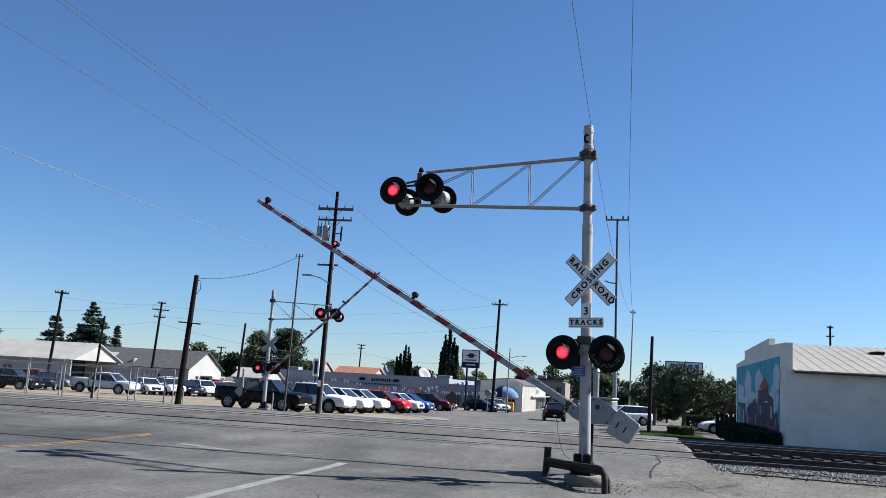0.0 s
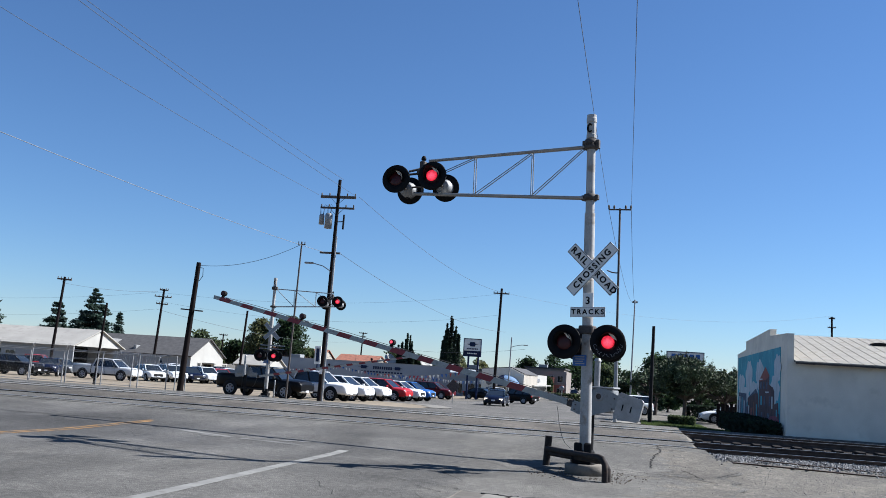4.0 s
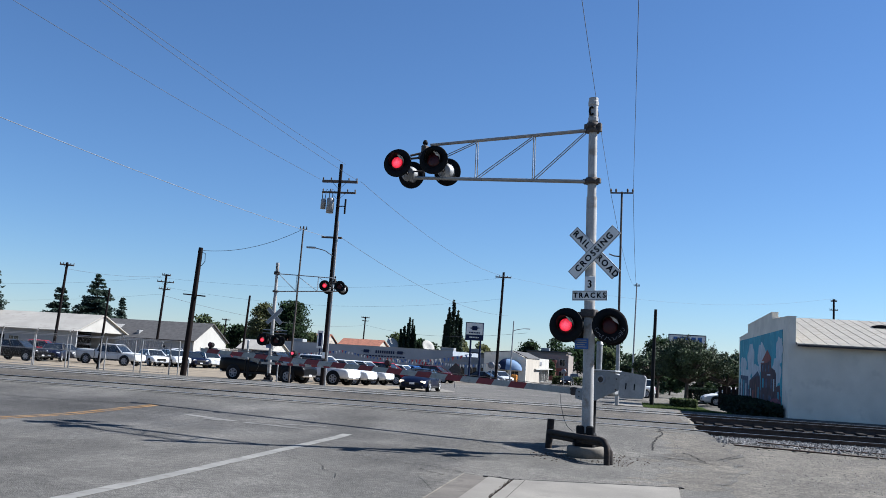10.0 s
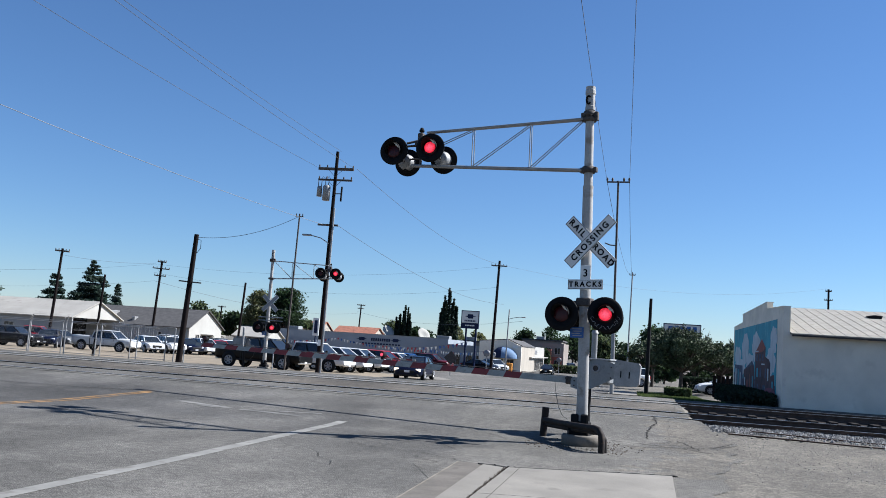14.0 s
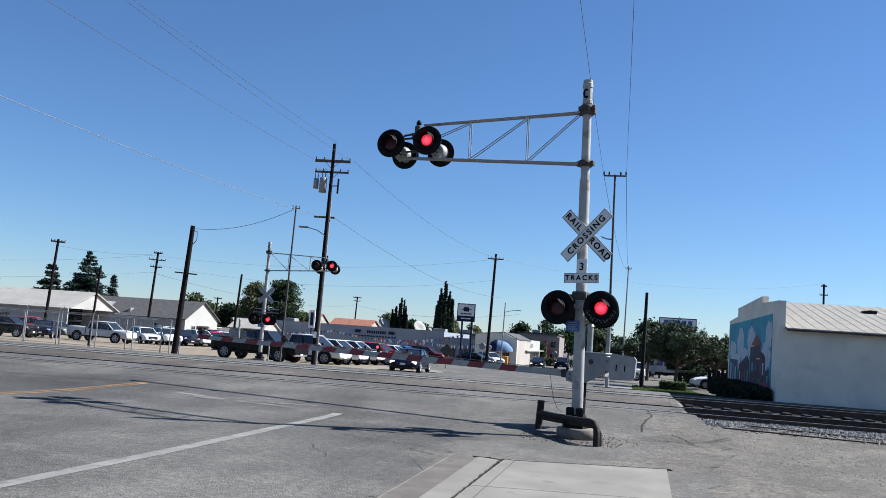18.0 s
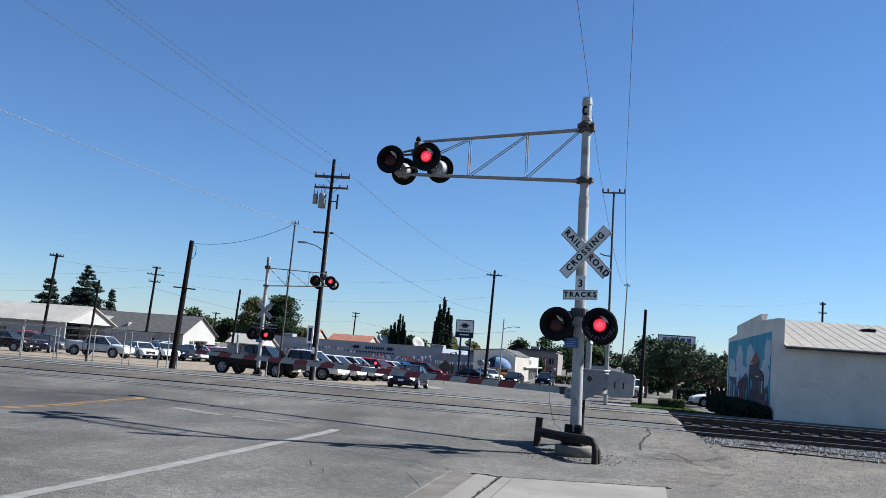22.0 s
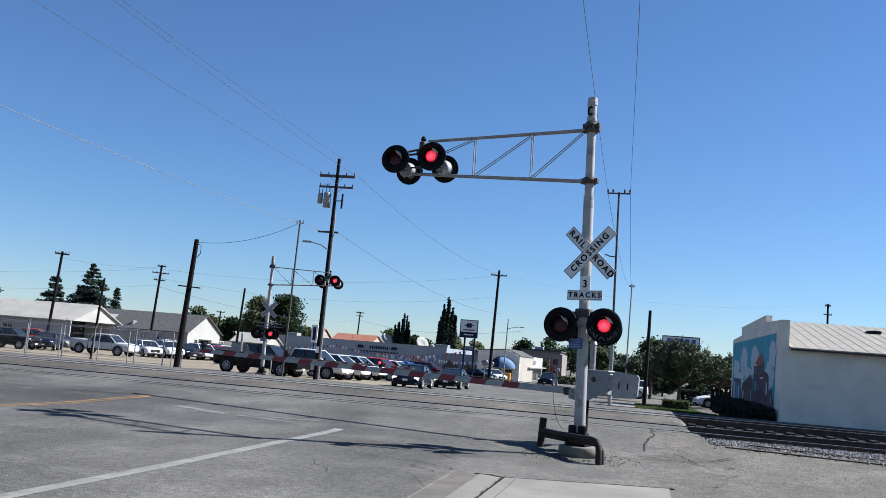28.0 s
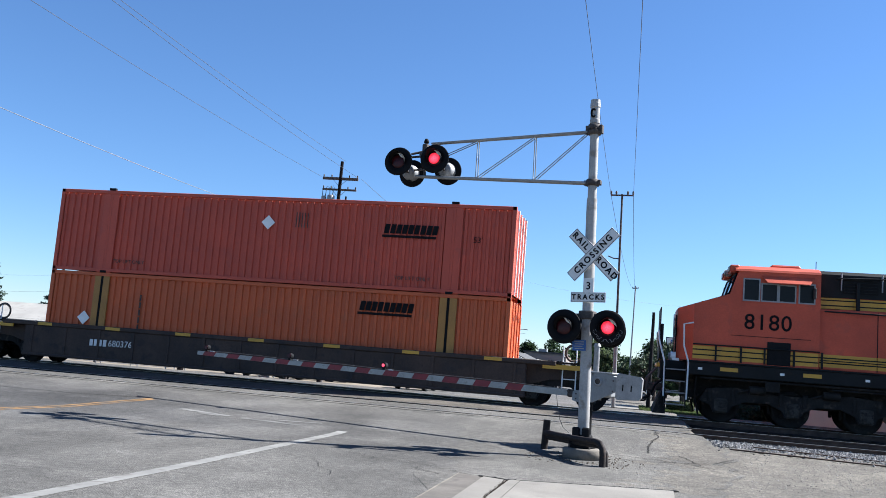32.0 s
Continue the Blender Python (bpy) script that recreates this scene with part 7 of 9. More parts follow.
    part("grille", Shape().box(L / 2 - .1, L / 2 + .008, -h * .5, h * .5, zg + .12, stations[-2][3] - .02, .02), TRIM if kind != "pickup" else CHROME, car, "dark grille")
    part("bumper", Shape().box(L / 2 - .14, L / 2 + .02, -h * .78, h * .78, zg - .06, zg + .1, .05), CHROME if kind == "pickup" else TRIM, car)
    part("rear_bumper", Shape().box(-L / 2 - .03, -L / 2 + .14, -h * .84, h * .84, .42, .6, .05), CHROME if kind == "pickup" else P, car)
    for x in (L / 2 + .02, -L / 2 - .04):
        part("license_plate", Shape().box(x - .008, x + .012, -.16, .16, .46, .58), PLATE, car, "small pale plate with a bar")
    tyre = Shape().lathe([(wr * .66, -.1), (wr * .93, -.12), (wr, -.08), (wr, .08), (wr * .93, .12), (wr * .66, .11), (wr * .66, -.1)], 24).mesh("wheel", TYRE)
    rim = Shape().lathe([(wr * .68, -.1), (wr * .62, -.115), (wr * .58, -.1), (wr * .54, -.085)], 24).lathe([(wr * .56, -.07), (0, -.07)], 20)
    for k in range(6):
        a = k * math.pi / 3
        rim.rod((wr * .1 * math.cos(a), wr * .1 * math.sin(a), -.085), (wr * .6 * math.cos(a), wr * .6 * math.sin(a), -.1), .055, .06, 6)
    rim.rod((0, 0, -.05), (0, 0, -.115), wr * .2, n=12)
    rim = rim.mesh("rim", ALLOY)
    for wx in wheels:
        for sg in (-1, 1):
            part("wheel_arch", Shape().lathe([(wr * 1.2, -.03), (wr * 1.2, .004), (0, .004)], 24), TRIM, car, "", pose(wx, sg * h * .998, wr + .04, 90 if sg < 0 else -90, 0, 0))
            w = part("wheel", tyre, TYRE, car, "black tyre", pose(wx, sg * (h - .09), wr, -90 if sg < 0 else 90, 0, 0))
            part("rim", rim, ALLOY, w, "alloy rim", m=pose(0, 0, 0))
    if kind == "pickup":
        part("bed_floor", Shape().box(-2.82, -1.08, -h * .84, h * .84, 1.335, 1.345), TRIM, car, "dark truck bed cover")
        for sg in (-1, 1):
            part("bed_gap", Shape().box(-1.09, -1.02, sg * h - .012, sg * h + .006, .55, 1.3), TRIM, car, "dark gap between cab and bed")
            part("wheel_opening", Shape().box(1.92 - .52, 1.92 + .52, sg * h * .96 - .02, sg * h * .96 + .02, .4, .5, .02), TRIM, car)
        part("tailgate", Shape().box(-2.985, -2.94, -h * .8, h * .8, .72, 1.3, .02), P, car)
    return car


def park(kind, paint, x, y, heading, label, **kw):
    return vehicle(kind, paint, pose(x, y, gz(y) + .02, 0, 0, heading), label, "truck" if kind == "pickup" else "car", **kw)


park("pickup", "black", -22.4, 52.3, -7, "black crew-cab pickup parked on the sandy lot")
park("pickup", "white", -20.9, 56.6, -9, "white crew-cab pickup parked in a row")
park("suv", "white", -20.4, 61.0, -9, "white sport utility car parked in a row")
park("suv", "white", -20.4, 65.6, -9, "white sport utility car parked in a row")
park("suv", "red", -19.8, 70.0, -9, "bright red sport utility car parked in a row")
park("crossover", "white", -19.6, 74.2, -9, "white sport utility car parked beyond a red one")
park("crossover", "blue", -19.6, 78.2, -9, "blue car parked at the end of a row")
park("suv", "maroon", -20.8, 93.0, -12, "dark maroon sport utility car by the dealership")
park("sedan", "black", -17.8, 107.5, -20, "black car parked by the dealership")
park("crossover", "silver", -16.6, 111.0, -50, "silver car parked by the dealership")
park("suv", "black", -51.3, 66.4, 4, "black sport utility car behind a fence")
park("crossover", "navy", -51.6, 71.6, -62, "dark blue car behind a fence")
park("pickup", "silver", -46.5, 72.8, 1, "silver crew-cab pickup behind a fence")
park("crossover", "grey", -54.2, 76.8, -14, "dusty grey car behind a fence")
park("pickup", "red", -62.4, 84.0, 20, "red pickup at the back of the lot")
for k, (c, x, y) in enumerate((("white", -46.5, 80.0), ("white", -45.6, 82.5), ("navy", -45.0, 85.2), ("white", -44.6, 88.0), ("red", -44.4, 91.0), ("white", -44.8, 94.0), ("navy", -45.2, 97.2))):
    park("suv" if k % 2 else "crossover", c, x, y, -38, c + " car in a tight row on the lot")
park("pickup", "white", -55.8, 100.5, -10, "white pickup on the far side of the lot")
park("pickup", "grey", -49.2, 100.8, 5, "grey pickup on the far side of the lot")
park("crossover", "black", -46.0, 103.0, -20, "black car on the far side of the lot")
park("suv", "silver", -42.5, 103.5, -30, "silver car on the far side of the lot")
park("pickup", "black", -36.5, 86.0, 172, "dark pickup beyond the lot street")
park("suv", "white", -0.6, 84.0, 200, "white sport utility car under street trees")
park("sedan", "white", 7.4, 71.8, 185, "white car parked behind the lawn")
park("sedan", "white", -62.5, 70.5, 10, "white car at the warehouse end of the lot")
park("sedan", "grey", -6.6, 180, -90, "grey car far down the street")
park("sedan", "silver", -5.2, 150, -90, "silver car parked far down the street")

blue_car = vehicle("sedan", "navy", pose(-19.87, 90.85, gz(90.85), 0, 0, -23), "dark blue sedan with lit headlamps waiting at the gate", lit=True, group="moving cars")
dark_car = vehicle("sedan", "black", pose(-10.5, 150, gz(150), 0, 0, -90), "black sedan with lit headlamps coming to the gate", lit=True, group="moving cars")
blue_truck = vehicle("suv", "navy", pose(-10, 160, gz(160), 0, 0, -90), "dark blue sport utility car waiting down the street", "car", lit=True, group="moving cars")
leaving_car = vehicle("crossover", "black", pose(-6.7, 79.7, gz(79.7), 0, 0, 97), "black sport utility car driving away and turning", group="moving cars")

LOGO_PURPLE = material("purple_paint", (.07, .02, .16), .5, var=.05)
LOGO_RED = material("red_orange_paint", (.55, .06, .03), .5, var=.05)
van = thing("box_truck", pose(12, 100, gz(100), 0, 0, 180), "white delivery box truck with purple and orange shapes", "truck", "moving cars")
part("box_body", Shape().box(-3.3, 1.5, -1.15, 1.15, .75, 3.0, .05), WALL_WHITE, van, "white cargo box")
part("cab", Shape().prism([(1.52, .5), (3.2, .5), (3.25, 1.25), (2.7, 1.4), (2.2, 2.25), (1.52, 2.3)], -1.0, 1.0), WALL_WHITE, van)
part("windshield", Shape().quad((2.72, -.9, 1.42), (2.72, .9, 1.42), (2.24, .85, 2.2), (2.24, -.85, 2.2)), CAR_GLASS, van)
for sg in (-1, 1):
    part("side_window", Shape().box(1.7, 2.35, sg * 1.005 - .006, sg * 1.005 + .006, 1.45, 2.0), CAR_GLASS, van)
    for k in range(5):
        x = 1.0 - .78 * k if sg > 0 else -2.75 + .78 * k
        part("logo_block", Shape().box(x - .3, x + .3, sg * 1.155 - .006, sg * 1.155 + .006, 1.5, 2.35 + .2 * (k in (0, 3))), LOGO_PURPLE if k < 3 else LOGO_RED, van)
    for wx in (-2.2, 2.35):
        part("wheel", Shape().rod((wx, sg * .8, .45), (wx, sg * 1.08, .45), .45, n=20), TYRE, van)
part("chassis", Shape().box(-3.2, 3.1, -.5, .5, .45, .74), TRIM, van)


# ---- the train ----
def wheelset_truck(parent, xc, spacing, r, n, half, mat):
    """A railway truck: side frames that arch between the axle boxes, wheels and springs."""
    L = spacing * (n - 1) / 2
    for sg in (-1, 1):
        top = [(xc - L - .62, .62), (xc - L - .4, .98), (xc - L + .4, 1.05), (xc - .45, .92), (xc + .45, .92), (xc + L - .4, 1.05), (xc + L + .4, .98), (xc + L + .62, .62)]
        low = []
        for k in range(n - 1, -1, -1):
            wx = xc - L + spacing * k
            low += [(wx + .3, .5), (wx + .2, .3), (wx - .2, .3), (wx - .3, .5)]
            if k:
                low += [(wx - spacing * .34, .66), (wx - spacing * .66, .66)]
        fr = part("side_frame", Shape().prism(top + low, sg * half - .09, sg * half + .09), mat, parent, "dark cast side frame")
        for k in range(n):
            wx = xc - L + spacing * k
            part("wheel", Shape().lathe([(r + .03, -.07), (r + .03, -.045), (r, -.04), (r, .06), (r * .86, .07), (r * .8, .03), (r * .35, .035), (r * .3, .07), (0, .07)], 28, pose(wx, sg * .74, r, -90 * sg, 0, 0)), LOCO_UNDER, parent)
            part("axle_box", Shape().box(wx - .2, wx + .2, min(sg * (half + .0), sg * (half + .13)), max(sg * half, sg * (half + .13)), r - .24, r + .2, .05).rod((wx, sg * (half + .12), r), (wx, sg * (half + .17), r), .12, n=14), TRUCK_DUST, fr, "dusty axle box")
            for dx in (-.33, .33):
                part("spring", Shape().rod((wx + dx, sg * (half + .06), .62), (wx + dx, sg * (half + .06), .98), .075, n=10), mat, fr)
            part("axle", Shape().rod((wx, sg * .05, r), (wx, sg * .68, r), .085, n=10), mat, parent)
            part("brake_shoe", Shape().box(wx + r + .02, wx + r + .1, sg * .74 - .06, sg * .74 + .06, .36, .74, .02), mat, fr)


def coupler(parent, x, sg):
    part("coupler", Shape().box(min(x, x + sg * .75), max(x, x + sg * .75), -.12, .12, .78, 1.0, .03).box(min(x + sg * .5, x + sg * .85), max(x + sg * .5, x + sg * .85), -.2, .2, .72, 1.05, .06), RUST, parent)
    for y in (-.55, -.35, .4, .6):
        part("air_hose", Shape().tube([(x, y, 1.15), (x + sg * .25, y, .95), (x + sg * .4, y * .9, .6), (x + sg * .6, y * .7, .5)], .03, 6), BLACK_MATT, parent)


def mark_blocks(parent, x, y, z, w, h, mats, slant, wedge):
    """Four heavy block shapes with slits, in place of lettering; they face y's sign."""
    sg = -1 if y < 0 else 1
    d = w / 4
    put = lambda x0, q: [(x0 + u * d + slant * (v - .5), z + (v - .5) * h) for u, v in q]
    slits = (((.2, .42, .66, .56),), ((.3, -.02, .44, .55),), ((.22, .3, .9, .42),), ((.46, .5, .6, 1.02),))
    for k in range(4):
        x0 = x - w / 2 + d * k
        e, f = .03 / d * 1.6, .03 / h * 1.2
        part("mark_edge", Shape().prism(put(x0, [(-e, -f), (.86 + e, -f), (.86 + e, 1 + f), (-e, 1 + f)]), y - sg * .003, y + sg * .003), mats[2], parent)
        b = part("mark_block", Shape().prism(put(x0, [(.05, 0), (.80, 0), (.86, .1), (.86, .92), (.8, 1), (0, 1), (0, .06)]), y, y + sg * .006), mats[0], parent, "heavy block shape of the painted mark")
        for u0, v0, u1, v1 in slits[k]:
            part("mark_gap", Shape().prism(put(x0, [(u0, v0), (u1, v0), (u1, v1), (u0, v1)]), y + sg * .0065, y + sg * .009), mats[1], b)
    if wedge:
        a = 1 if slant > 0 else -1
        part("mark_edge", Shape().prism([(x - a * (w / 2 + .62), z - h / 2 - .43), (x + a * w * .56, z - h / 2 - .22), (x - a * (w / 2 + .16), z - h / 2 - .15)], y - sg * .003, y + sg * .003), mats[2], parent)
        part("mark_wedge", Shape().prism([(x - a * (w / 2 + .5), z - h / 2 - .40), (x + a * w * .5, z - h / 2 - .24), (x - a * (w / 2 + .15), z - h / 2 - .18)], y, y + sg * .006), mats[0], parent, "dark wedge under the mark")


def locomotive(name_label, number, style, m):
    """A six-axle diesel. Local x runs forward from the middle, z from the rail top. Styles 1 and 3 have a tapered nose, 2 a square one."""
    lo = thing("locomotive", m, name_label, "locomotive", "train")
    OR = LOCO_ORANGE if style == 1 else LOCO_RED_ORANGE
    hy = 1.02

    def flat(name, sg, x0, x1, z0, z1, y, mat, to=None, label="", th=.006, c=0.0):
        """A thin plate on one side of the body."""
        a, b = sg * y, sg * (y + th)
        return part(name, Shape().box(min(x0, x1), max(x0, x1), min(a, b), max(a, b), z0, z1, c), mat, to or lo, label)

    # frame, tanks and trucks
    part("sill", Shape().box(-10.3, 10.0, -1.5, 1.5, 1.34, 1.72, .02), LOCO_DARK, lo, "dark side sill")
    part("walkway", Shape().box(-10.5, 10.0, -1.53, 1.53, 1.72, 1.76), LOCO_DARK, lo)
    for sgx in (-1, 1):
        part("end_platform", Shape().box(min(sgx * 10.0, sgx * 10.75), max(sgx * 10.0, sgx * 10.75), -1.0, 1.0, 1.15, 1.72, .03), LOCO_DARK, lo)
        part("anticlimber", Shape().box(min(sgx * 10.5, sgx * 10.85), max(sgx * 10.5, sgx * 10.85), -.95, .95, 1.5, 1.62, .02), LOCO_YELLOW if sgx > 0 else LOCO_DARK, lo, "ribbed end beam")
    if style == 1:
        part("fuel_tank", Shape().prism([(-4.3, .25), (3.4, .25), (3.6, .45), (3.6, .85), (-4.5, .85), (-4.5, .45)], -1.25, 1.25), LOCO_UNDER, lo)
        for sg in (-1, 1):
            for x0, x1 in ((-2.95, -.85), (-.55, 1.55)):
                part("air_tank", Shape().lathe([(0, x0), (.12, x0 + .01), (.21, x0 + .08), (.24, x0 + .16), (.24, x1 - .16), (.21, x1 - .08), (.12, x1 - .01), (0, x1)], 20, pose(0, sg * 1.28, 1.15, 0, 90, 0)).rod((x0 + .3, sg * 1.28, 1.15), (x0 + .36, sg * 1.28, 1.15), .25, n=18).rod((x1 - .36, sg * 1.28, 1.15), (x1 - .3, sg * 1.28, 1.15), .25, n=18), STEEL_GREY, lo, "grey air reservoir")
            for x0, x1, z0, z1 in ((-4.25, -3.2, .9, 1.25), (1.63, 2.0, .78, 1.26), (2.02, 3.4, .75, 1.2)):
                part("equipment_box", Shape().box(x0, x1, sg * 1.3 - .17, sg * 1.3 + .15, z0, z1, .02), GALV, lo, "silver equipment box")
            for k in range(4):
                part("filter_can", Shape().rod((-4.82 + .17 * k, sg * 1.34, 1.06), (-4.82 + .17 * k, sg * 1.34, 1.44), .075, n=12), GALV, lo, "silver filter can")
    else:
        part("fuel_tank", Shape().prism([(-4.0, .26), (3.8, .26), (4.0, .42), (4.0, 1.27), (-4.2, 1.27), (-4.2, .42)], -1.42, 1.42), LOCO_TANK, lo, "dusty brown fuel tank")
        for x in (-2.3, -.1, 2.1):
            part("tank_seam", Shape().box(x - .015, x + .015, -1.428, 1.428, .3, 1.26), LOCO_UNDER, lo)
        for sg in (-1, 1):
            flat("fuel_gauge", sg, .7, .8, .75, 1.1, 1.42, BLACK, None, "", .03)
            flat("filler_cap", sg, -3.2, -3.0, .9, 1.1, 1.42, CLAMP, None, "", .05)
    for xc in (-7.1, 7.0):
        part("truck_bolster", Shape().box(xc - 2.7, xc + 2.7, -.62, .62, .58, 1.34, .05), LOCO_UNDER, lo)
        part("truck_cover", Shape().box(xc - 3.1, xc + 3.1, -.5, .5, .66, 1.34), LOCO_UNDER, lo)
        wheelset_truck(lo, xc, 1.98, .53, 3, 1.12, LOCO_UNDER)
        for sg in (-1, 1):
            for dx in (-1.0, 1.0):
                part("brake_cylinder", Shape().rod((xc + dx - .25, sg * 1.26, 1.02), (xc + dx + .2, sg * 1.26, 1.02), .12, n=14).rod((xc + dx + .2, sg * 1.26, 1.02), (xc + dx + .5, sg * 1.26, .92), .03, n=6), LOCO_UNDER, lo)
            part("sand_pipe", Shape().tube([(xc - 2.7, sg * 1.3, 1.3), (xc - 2.75, sg * 1.3, .8), (xc - 2.6, sg * 1.0, .2)], .03, 6).tube([(xc + 2.7, sg * 1.3, 1.3), (xc + 2.75, sg * 1.3, .8), (xc + 2.6, sg * 1.0, .2)], .03, 6), LOCO_UNDER, lo)
    for sg in (-1, 1):
        part("underframe_pipe", Shape().rod((-9.8, sg * 1.4, 1.28), (9.6, sg * 1.4, 1.28), .035).rod((-6, sg * 1.44, 1.2), (6, sg * 1.44, 1.2), .025), LOCO_UNDER, lo)
        flat("junction_box", sg, 7.4, 7.8, 1.0, 1.3, 1.4, GALV if style == 1 else LOCO_UNDER, None, "", .12, .02)
        flat("junction_box", sg, -8.7, -8.4, 1.05, 1.3, 1.4, STEEL_GREY if style != 2 else LOCO_UNDER, None, "", .1, .02)
        for k in range(9):
            x = -9.6 + 2.27 * k
            flat("side_reflector", sg, x, x + .5, 1.5, 1.61, 1.501, LOCO_YELLOW, None, "yellow reflector", .006)
            flat("side_tag", sg, x + 1.0, x + 1.12, 1.5, 1.57, 1.501, REFLECT_WHITE, None, "", .006)
    # long hood: body, dark top, raised front boxes, flared radiator at the rear
    part("hood", Shape().box(-9.9, 5.74, -hy, hy, 1.76, 3.95), OR, lo, "orange long hood")
    part("hood_top", Shape().prism([(-hy, 3.87), (hy, 3.87), (hy, 4.34), (hy - .16, 4.48), (-hy + .16, 4.48), (-hy, 4.34)], -4.3, .6, m=swap), LOCO_DARK, lo, "dark hood top")
    front, dn = {1: (5.74, 0.0), 2: (6.42, .34), 3: (6.36, .36)}[style]
    edges = ((.6, 2.1, 4.5), (2.1, front, 4.64)) if style == 1 else ((.45, front, 4.64),)
    for x0, x1, top in edges:
        part("blower_housing", Shape().prism([(-1.08, 3.87), (1.08, 3.87), (1.08, top - .1), (.98, top), (-.98, top), (-1.08, top - .1)], x0, x1, m=swap), LOCO_DARK, lo, "raised dark blower housing")
    if style != 1:
        part("housing_slope", Shape().prism([(.45, 4.3), (-.15, 4.4), (.45, 4.63)], -.96, .96), LOCO_DARK_SUNLIT, lo, "slanted end of the housing")
    part("radiator", Shape().prism([(-10.4, 4.0), (-4.42, 4.0), (-4.12, 4.58), (-4.3, 4.62), (-10.4, 4.62)], -1.42, 1.42), LOCO_DARK, lo, "dark overhanging radiator housing")
    part("radiator_lid", Shape().box(-9.8, -4.6, -1.2, 1.2, 4.62, 4.66), LOCO_DARK, lo)
    part("radiator_tail", Shape().prism([(-10.402, 4.02), (-10.402, 4.61), (-10.47 - .45 * (style != 1), 4.56), (-10.5 - .5 * (style != 1), 4.1)], -1.38, 1.38), LOCO_DARK_SUNLIT, lo, "sloping radiator end")
    for k in range(14):
        part("radiator_louvre", Shape().box(-9.6 + .36 * k, -9.3 + .36 * k, -1.1, 1.1, 4.66, 4.68), BLACK_MATT, lo)
    for sg in (-1, 1):
        part("radiator_gusset", Shape().prism([(-9.85, 3.7), (-9.78, 3.7), (-9.78, 4.0), (-9.85, 4.0)], sg * hy, sg * 1.3), OR, lo)
        # painted bands
        flat("upper_stripe", sg, -4.95 if style != 2 else -6.2, front, 3.54, 3.86, hy, LOCO_YELLOW, None, "yellow stripe")
        for z in (3.62, 3.77):
            flat("pin_stripe", sg, -4.95 if style != 2 else -6.2, front, z, z + .035, hy + .006, LOCO_DARK)
        flat("hood_stripe", sg, -9.8, front, 1.82, 2.2, hy, LOCO_YELLOW, None, "yellow lower stripe")
        for z in (1.92, 2.07):
            flat("pin_stripe", sg, -9.8, front, z, z + .035, hy + .006, LOCO_DARK)
        # engine doors with their seams and latches
        for k in range(12):
            x = -4.6 + .55 * k
            flat("hood_door", sg, x + .02, x + .53, 2.23, 3.51, hy, OR, None, "", .016, .006)
            if k % 2:
                flat("door_latch", sg, x + .44, x + .48, 2.75, 2.88, hy + .016, LOCO_DARK, None, "", .02)
            flat("door_seam", sg, x - .014, x + .012, 1.8, 3.86, hy + .008, LOCO_DARK, None, "", .012)
        for z in (2.5, 3.2):
            flat("door_rail", sg, -4.6, 2.0, z, z + .018, hy + .018, LOCO_DARK, None, "", .012)
        # rear compartment
        if style == 1:
            screens = ((-9.84, -8.93, 3.4, 3.93), (-8.87, -7.62, 3.4, 3.93), (-6.75, -5.45, 3.62, 3.93))
            vents = ((-9.63, -9.18, 2.06, 3.1), (-9.12, -8.78, 2.2, 2.98), (-8.72, -8.28, 2.0, 3.13), (-8.22, -7.82, 2.26, 3.1), (-7.74, -7.32, 1.98, 2.96), (-7.18, -6.76, 2.02, 3.12), (-6.72, -6.42, 2.18, 2.86), (-6.36, -5.92, 2.02, 3.15))
        elif style == 2:
            screens = ((-7.78, -6.55, 3.42, 3.88), (-9.4, -7.86, 3.42, 3.88))
            vents = ((-6.18, -5.65, 2.64, 3.1), (-6.78, -6.24, 2.64, 3.12), (-6.3, -5.72, 2.05, 2.48), (-6.84, -6.36, 2.05, 2.5), (-7.36, -6.94, 2.15, 2.9), (-8.58, -8.2, 1.98, 2.98), (-9.1, -8.76, 2.2, 2.9), (-9.6, -9.3, 2.1, 2.92))
        else:
            screens = ((-8.4, -7.15, 3.34, 3.9), (-9.82, -8.53, 3.34, 3.88), (-6.42, -5.1, 3.64, 3.92))
            vents = ((-6.12, -5.74, 1.9, 3.06), (-6.54, -6.2, 1.9, 2.92), (-7.15, -6.78, 1.88, 3.04), (-7.64, -7.28, 2.06, 2.9), (-8.12, -7.77, 1.88, 3.0))
        for x0, x1, z0, z1 in screens:
            flat("screen", sg, x0, x1, z0, z1, hy, BLACK_MATT, None, "dark intake screen", .012)
            flat("screen_frame", sg, x0 - .05, x1 + .05, z1, z1 + .05, hy, OR, None, "", .03)
            flat("screen_frame", sg, x0 - .05, x1 + .05, z0 - .05, z0, hy, OR, None, "", .03)
        for x0, x1, z0, z1 in vents:
            v = flat("vent_door", sg, x0 - .06, x1 + .06, max(1.8, z0 - .1), z1 + .08, hy + .006, OR, None, "orange vent door", .022, .005)
            flat("vent_panel", sg, x0, x1, z0, z1, hy + .03, BLACK_MATT, v, "black louvred vent")
            for j in range(5):
                zz = z0 + (z1 - z0) * (j + .5) / 5
                flat("slat", sg, x0 + .02, x1 - .02, zz, zz + .02, hy + .034, LOCO_DARK, v, "", .012)
        if style != 1:
            ex = -8.62 if style == 3 else -7.78
            dr = flat("plain_door", sg, ex - .33, ex + .33, 1.85, 3.05, hy + .006, OR, None, "orange door with a round vent", .02, .005)
